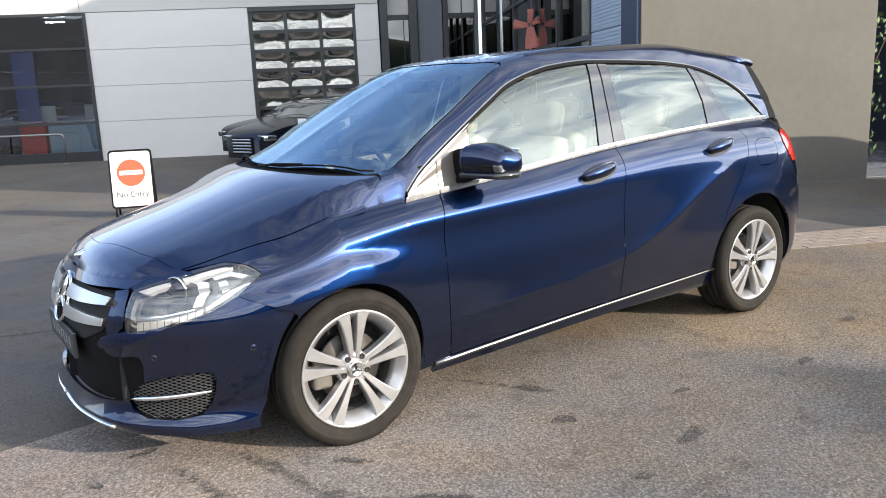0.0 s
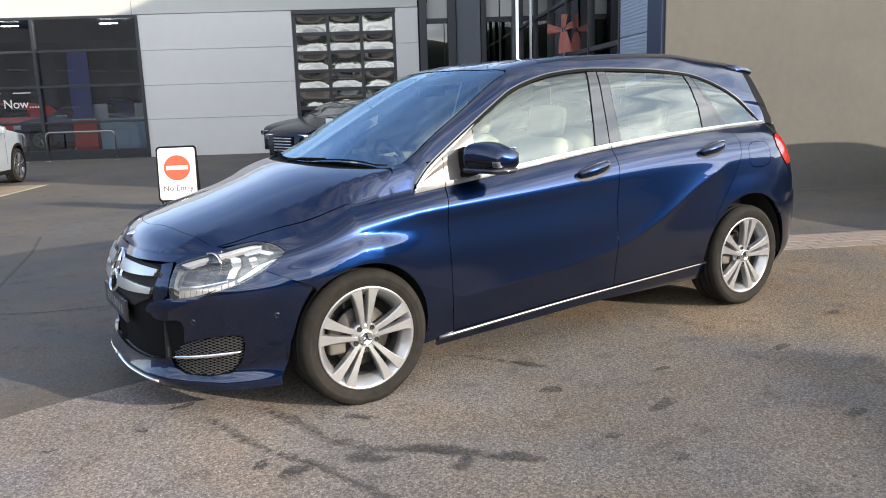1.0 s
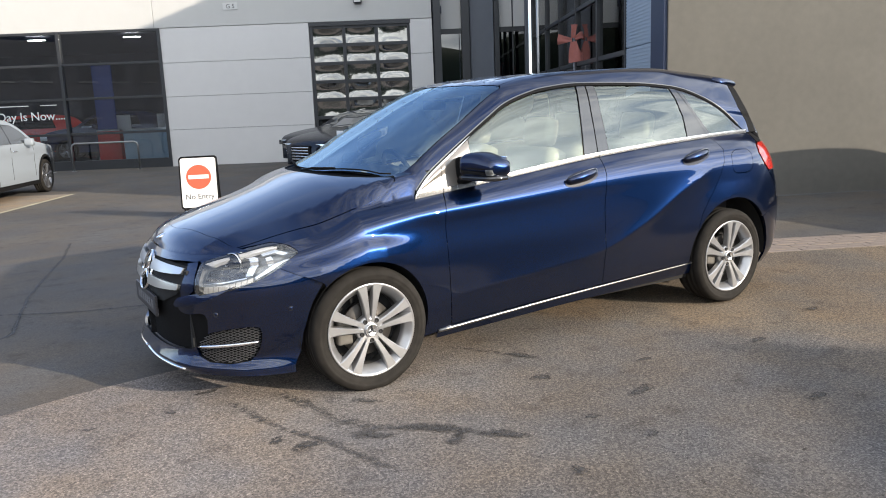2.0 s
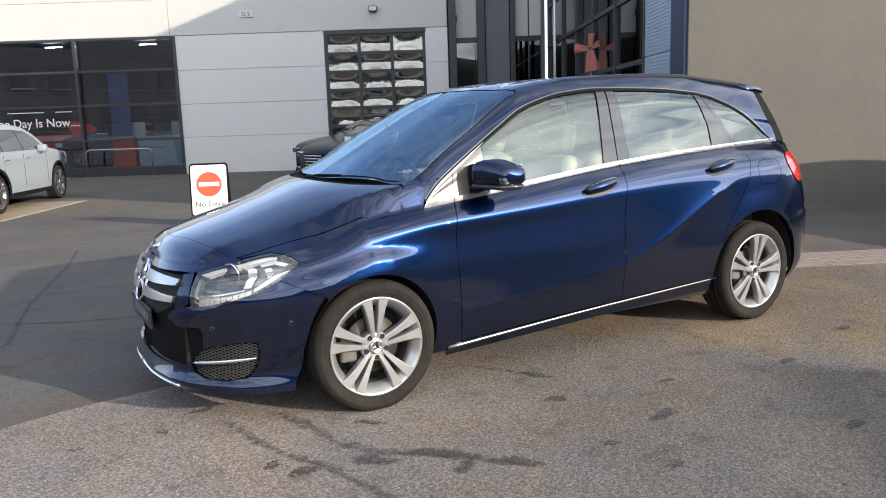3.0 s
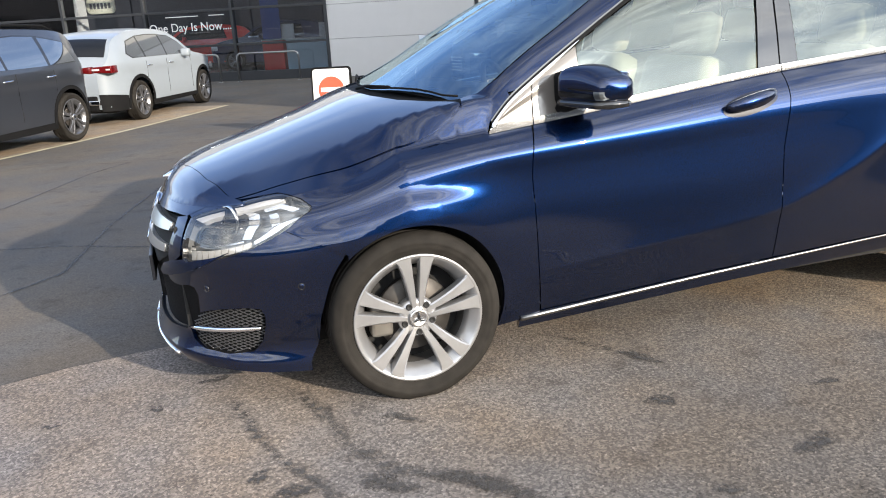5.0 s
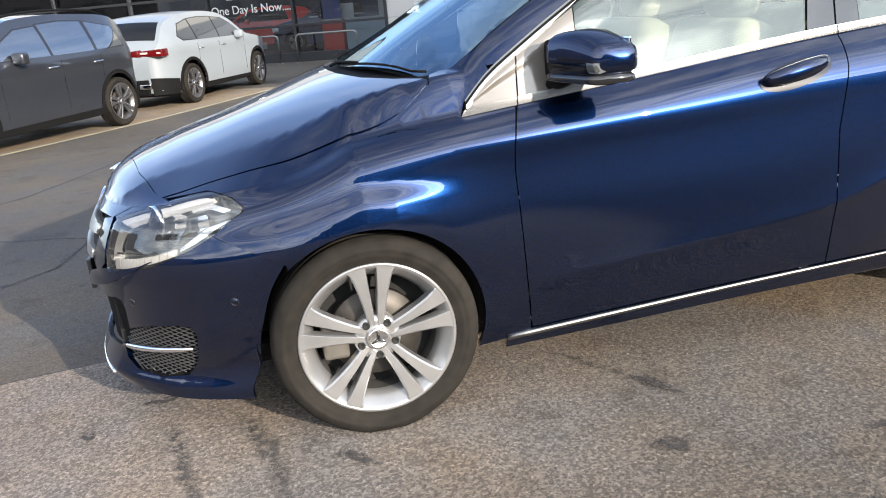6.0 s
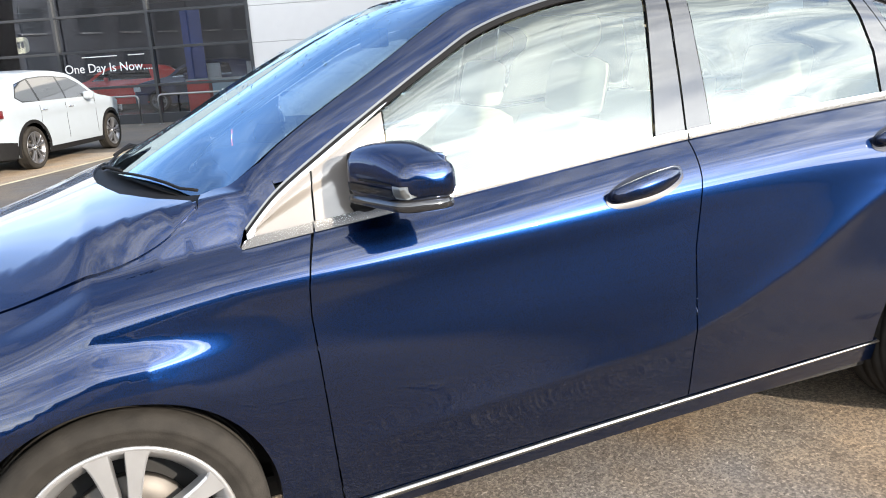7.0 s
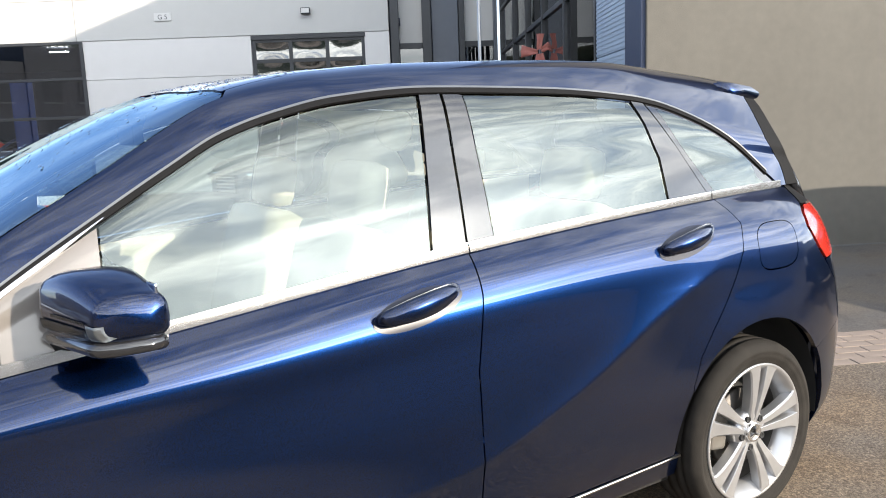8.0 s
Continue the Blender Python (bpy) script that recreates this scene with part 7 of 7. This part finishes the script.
def blotch(x, y, a, b, turn, material, z=.004, parent=None, seed=0, strength=1.0):
    """A flat stain of uneven outline that thins out to its rim."""
    rnd = random.Random(seed)
    bm = bmesh.new()
    fade = []
    c = bm.verts.new((0, 0, 0))
    fade.append(strength)
    rings = []
    ph = [rnd.random() * 6 for _ in range(4)]
    for f, al in ((.35, 1.0), (.65, .8), (.85, .45), (1.0, 0.0)):
        ring = []
        for k in range(22):
            t = 2 * math.pi * k / 22
            w = f * (1 + .22 * math.sin(2 * t + ph[0]) + .16 * math.sin(3 * t + ph[1]) + .10 * math.sin(5 * t + ph[2]))
            ring.append(bm.verts.new((a * w * math.cos(t), b * w * math.sin(t), 0)))
            fade.append(al * strength)
        rings.append(ring)
    for k in range(22):
        bm.faces.new((c, rings[0][k], rings[0][(k + 1) % 22]))
    for A, B in zip(rings, rings[1:]):
        for k in range(22):
            bm.faces.new((A[k], B[k], B[(k + 1) % 22], A[(k + 1) % 22]))
    o = part("oil_stain", bm, material, parent or COURT, "dark oil stain")
    at = o.data.attributes.new("fade", "FLOAT", "POINT")
    at.data.foreach_set("value", fade)
    o.matrix_local = pose(x, y, z, 0, 0, turn)
    return o


def trail(name, pts, w, material, z, parent, label, seed=0):
    """A narrow uneven mark along a line."""
    rnd = random.Random(seed)
    P = []
    for a, b in zip(pts, pts[1:]):
        n = max(2, int(math.dist(a, b) / .03))
        P += [(a[0] + (b[0] - a[0]) * i / n, a[1] + (b[1] - a[1]) * i / n) for i in range(n)]
    P.append(pts[-1])
    bm = bmesh.new()
    fade, rows = [], []
    for i, p in enumerate(P):
        a, b = P[max(i - 1, 0)], P[min(i + 1, len(P) - 1)]
        d = Vector((b[0] - a[0], b[1] - a[1], 0)).normalized()
        n = Vector((-d.y, d.x, 0))
        ww = w * (.6 + .8 * rnd.random())
        j = n * (rnd.random() - .5) * w * .6
        zz = z if z > 0 else ground_z(p[1]) + .004
        rows.append([bm.verts.new(Vector((p[0], p[1], zz)) + j + n * ww * t) for t in (-1, 0, 1)])
        e = min(1, i / 4, (len(P) - 1 - i) / 4)
        fade += [0, e, 0]
    for A, B in zip(rows, rows[1:]):
        for j in range(2):
            bm.faces.new((A[j], A[j + 1], B[j + 1], B[j]))
    o = part(name, bm, material, parent, label)
    at = o.data.attributes.new("fade", "FLOAT", "POINT")
    at.data.foreach_set("value", fade)
    return o


trail("tyre_mark", [(-.70, -.55), (-.66, -.676), (-.615, -.903), (-.569, -1.062), (-.46, -1.295), (-.393, -1.539), (-.33, -1.75)], .030, CRACK, .005, COURT, "dark curved crack", 1)
trail("tyre_mark", [(-.45, -.58), (-.433, -.659), (-.367, -.881), (-.332, -1.093), (-.273, -1.251), (-.195, -1.325), (-.017, -1.44), (.082, -1.577), (.187, -1.682)], .040, CRACK, .006, COURT, "dark curved crack", 2)
trail("tyre_mark", [(.62, -.50), (.696, -.609), (.785, -.76), (.841, -.856), (.90, -.93)], .022, CRACK, .005, COURT, "dark crack", 3)
for i, (x, y, a, b, t) in enumerate(((.745, -1.23, .075, .04, -20), (1.02, -1.66, .09, .045, 10), (-.643, -1.16, .05, .03, 30), (-.55, -1.28, .06, .05, 0), (.003, -1.60, .07, .04, 40), (.614, -1.76, .04, .025, 0),
                                     (-.95, -.55, .035, .02, 0), (-1.31, -.53, .03, .02, 0), (-.73, -.38, .06, .03, 10), (-.28, -1.35, .10, .05, -30), (.87, -.89, .10, .035, -55), (.19, -1.68, .11, .05, -35), (-.02, -1.45, .16, .05, -35), (1.35, -1.35, .05, .025, 0), (.69, -2.05, .045, .025, 15), (.23, -2.12, .05, .03, 60),
                                     (-.127, -.98, .07, .03, -40), (2.1, -1.5, .07, .03, 20), (1.6, -2.2, .06, .035, 0), (.2, -2.6, .06, .03, 0), (-.9, -2.1, .07, .03, 0), (-1.4, -1.3, .05, .025, 0), (2.9, -1.3, .06, .03, 0))):
    blotch(x, y, a, b, t, OIL, .0035 + .0002 * i, COURT, i)
# joints and cracks in the yard
for i, pts in enumerate(([(-6, 2.9), (-3, 2.75), (-1.651, 2.36), (-1.095, 2.02), (-.668, 1.89), (.6, 1.8)], [(-1.9, 1.2), (-1.53, 1.62), (-1.349, 2.904), (-.892, 4.973), (-.7, 6.2)], [(-3.6, 2.2), (-2.312, 4.176), (-2.113, 4.788), (-1.79, 5.866), (-1.4, 6.6)])):
    trail("yard_crack", pts, .018, TAR, 0, GROUND, "dark crack in the asphalt", 10 + i)
trail("yard_joint", [(x, y + .012) for x, y in _edge[1:]], .022, TAR, 0, GROUND, "dark joint beside the forecourt", 20)

# ---- band of block pavers between forecourt and wall ----
BED = tagged(slab("paver_band", [(3.55, .36), (4.54, -.12), (9.0, -2.19), (9.25, -1.62), (5.2, .262), (3.8, .90)], -.25, -.012, mat("dark_jointing_sand", (.10, .09, .08), .95, vary=.2)), "narrow band of red-brown block pavers", "pavement", kind="structure")
pm = bmesh.new()
box(pm, -.0975, -.0475, -.05, .0975, .0475, .0, .004)
me = bpy.data.meshes.new("paver")
pm.to_mesh(me)
pm.free()
me.materials.append(PAVER)
rnd = random.Random(4)
for i in range(-3, 24):
    for j in range(6):
        u, v = i * .2 + (.1 if j % 2 else 0), .05 + j * .1
        o = new("paver", me)
        o.parent = BED
        c = Vector((4.54, -.12, 0)) + Vector((.9055, -.4243, 0)) * (u + .1) + Vector((.4243, .9055, 0)) * v
        o.matrix_local = Matrix.Translation((c.x, c.y, .002 + rnd.uniform(-.002, .002))) @ Matrix.Rotation(radians(-25.1), 4, "Z")

# ---- beyond the camera: what the paint and glass reflect, and what shades the forecourt ----
# unseen building added for its shadow; the gable's outline follows that shadow's edges
REAR = thing("boundary_building", "unseen plain grey rendered building added to shade the forecourt", "building", kind="structure")
bm = bmesh.new()
gable = [(2, -.3), (2, 2.63), (9.33, 4.95), (9.66, 4.60), (9.66, -.3)]
A, B = [bm.verts.new((x, -15.2, z)) for x, z in gable], [bm.verts.new((x, -22, z)) for x, z in gable]
bm.faces.new(A)
bm.faces.new(B[::-1])
for i in range(5):
    bm.faces.new((A[i], A[(i + 1) % 5], B[(i + 1) % 5], B[i]))
bmesh.ops.recalc_face_normals(bm, faces=bm.faces)
part("gable_block", bm, RENDER_TAN, REAR, "", False)
solid("wall_block", (9.70, -22, -.3, 34, -15.3, 4.62), RENDER_TAN, REAR, "", .02)
solid("roof_slab", (9.68, -22.1, 4.62, 34.1, -15.2, 4.68), ROOFING, REAR, "", .02)
ROW = thing("terrace_row", "row of plain grey-brown buildings with dark windows across the yard", "building", pose(-38, -2, 0), kind="structure")
HOUSE_PANE = mat("dull_dark_house_window", (.045, .05, .06), .5, spec=.2)
BRICK_GREY = mat("grey_brown_house_wall", (.075, .078, .092), .8, vary=.35, scale=2)
for k in range(5):
    y0 = -26 + 11 * k
    solid("house_wall", (-8, y0, -.3, 0, y0 + 10.9, 7.5 + (k % 2) * 1.4), BRICK_GREY, ROW, "", .03)
    for f in range(2):
        for j in range(3):
            wn = solid("house_window", (-.05, y0 + 1.2 + j * 3.3, 1.2 + f * 3.1, .03, y0 + 2.9 + j * 3.3, 3.0 + f * 3.1), HOUSE_PANE, ROW, "", .02)
            solid("sill", (-.02, y0 + 1.1 + j * 3.3, 1.08 + f * 3.1, .12, y0 + 3.0 + j * 3.3, 1.2 + f * 3.1), ROOFING, wn, "", .01)
bm = bmesh.new()
ring = []
for k in range(97):
    a = radians(150 + 245 * k / 96)
    az = math.degrees(a) % 360
    off = (az - 302 + 180) % 360 - 180                    # from the sun's bearing
    e = 4.4 + 12.5 * math.exp(-((off + 28) / 13) ** 2) + 3.5 * math.exp(-((off - 75) / 28) ** 2) + 4 * math.exp(-((off + 95) / 30) ** 2)
    e += 1.0 * noise.noise((k * .9, 0, 0)) + .6 * noise.noise((k * 2.7, 3, 0))
    r = 160
    h = max(.8, e) * math.pi / 180 * r
    row = [bm.verts.new((r * s * math.cos(a), r * s * math.sin(a), z)) for s, z in ((.93, -.5), (.95, h * .45), (1.0, h * .85), (1.04, h), (1.2, h * .9), (1.4, -.5))]
    ring.append(row)
for A, B in zip(ring, ring[1:]):
    for j in range(5):
        bm.faces.new((A[j], A[j + 1], B[j + 1], B[j]))
bmesh.ops.recalc_face_normals(bm, faces=bm.faces)
tagged(part("backdrop", bm, HILL), "dark wooded hills on the horizon", "hill", kind="structure")

# ---- shrub beyond the wall's end ----
SH = thing("shrub", "small leafy green shrub growing beside the wall's end", "shrub", pose(10.6, 3.0, ground_z(3)))
bm = bmesh.new()
rnd = random.Random(9)
tips = []
for k in range(9):
    a = rnd.random() * 6.28
    p = [Vector((0, 0, 0))]
    d = Vector((math.cos(a) * .35, math.sin(a) * .35, 1))
    for i in range(6):
        d = (d + Vector((rnd.uniform(-.3, .3), rnd.uniform(-.3, .3), .1))).normalized()
        p.append(p[-1] + d * .42)
        tips.append(p[-1])
    tube(bm, p, [.03, .024, .02, .015, .011, .008, .004], 6)
part("stem", bm, BARK, SH)
bm = bmesh.new()
for k in range(1600):
    c = rnd.choice(tips) + Vector((rnd.gauss(0, .22), rnd.gauss(0, .22), rnd.gauss(0, .2)))
    m = Matrix.Translation(c) @ Euler((rnd.random() * 6, rnd.random() * 6, rnd.random() * 6)).to_matrix().to_4x4()
    s = rnd.uniform(.03, .06)
    v = [bm.verts.new(m @ Vector(q)) for q in ((-s, 0, 0), (0, -s * .45, .006), (s, 0, 0), (0, s * .45, .006))]
    bm.faces.new(v)
part("leaves", bm, LEAF, SH, "small green leaves", False)["kind"] = "stuff"

# ---- behind the showroom glass ----
HS = thing("hanging_sign", "cream rounded sign board with dark marks hanging inside the showroom", "sign", FAC @ pose(-8.05, 1.05, 2.26))
plate("board", rounded(.52, -.24, .24, .16), 0, .04, mat("cream_sign_board", (.62, .60, .46), .5, vary=.05), HS)
for k in range(6):
    solid("lettering_bar", (-.40 + k * .135, -.006, -.09, -.31 + k * .135, -.002, .09), SIGN_INK, HS, "", 0)
bm = bmesh.new()
for x in (-.38, .38):
    tube(bm, [(x, .02, .22), (x, .02, 1.70)], .008, 6)
part("hanger", bm, STEEL, HS)
VB = thing("vertical_blind", "row of pale vertical blind slats behind the showroom glass", "blind", FAC @ pose(-10.2, .42, 0))
for k in range(9):
    solid("slat", (-.75 + k * .175, -.01, .05, -.64 + k * .175, .01, 3.70), SIGN_WHITE, VB, "", .003)
solid("head_rail", (-.80, -.03, 3.70, .85, .03, 3.78), SIGN_WHITE, VB, "", .006)
# blue panels on stands, added in place of bluish reflections in the glass
for u, y in ((-2.40, 1.5), (-12.6, 1.8)):
    BN = thing("banner_stand", "tall dark blue panel on a stand, added for a reflection in the showroom glass", "banner", FAC @ pose(u, y, -.02, 0, 0, 8), "showroom banners")
    solid("cloth", (-.30, -.008, .12, .30, .008, 3.05), mat("dark_blue_reflection_tone", (.02, .05, .22), .6, vary=.15, scale=2), BN, "", .004)
    solid("foot", (-.34, -.14, .0, .34, .14, .10), STEEL, BN, "", .02)
    bm = bmesh.new()
    tube(bm, [(0, .03, .08), (0, .03, 3.08)], .012, 8)
    part("pole", bm, STEEL, BN)
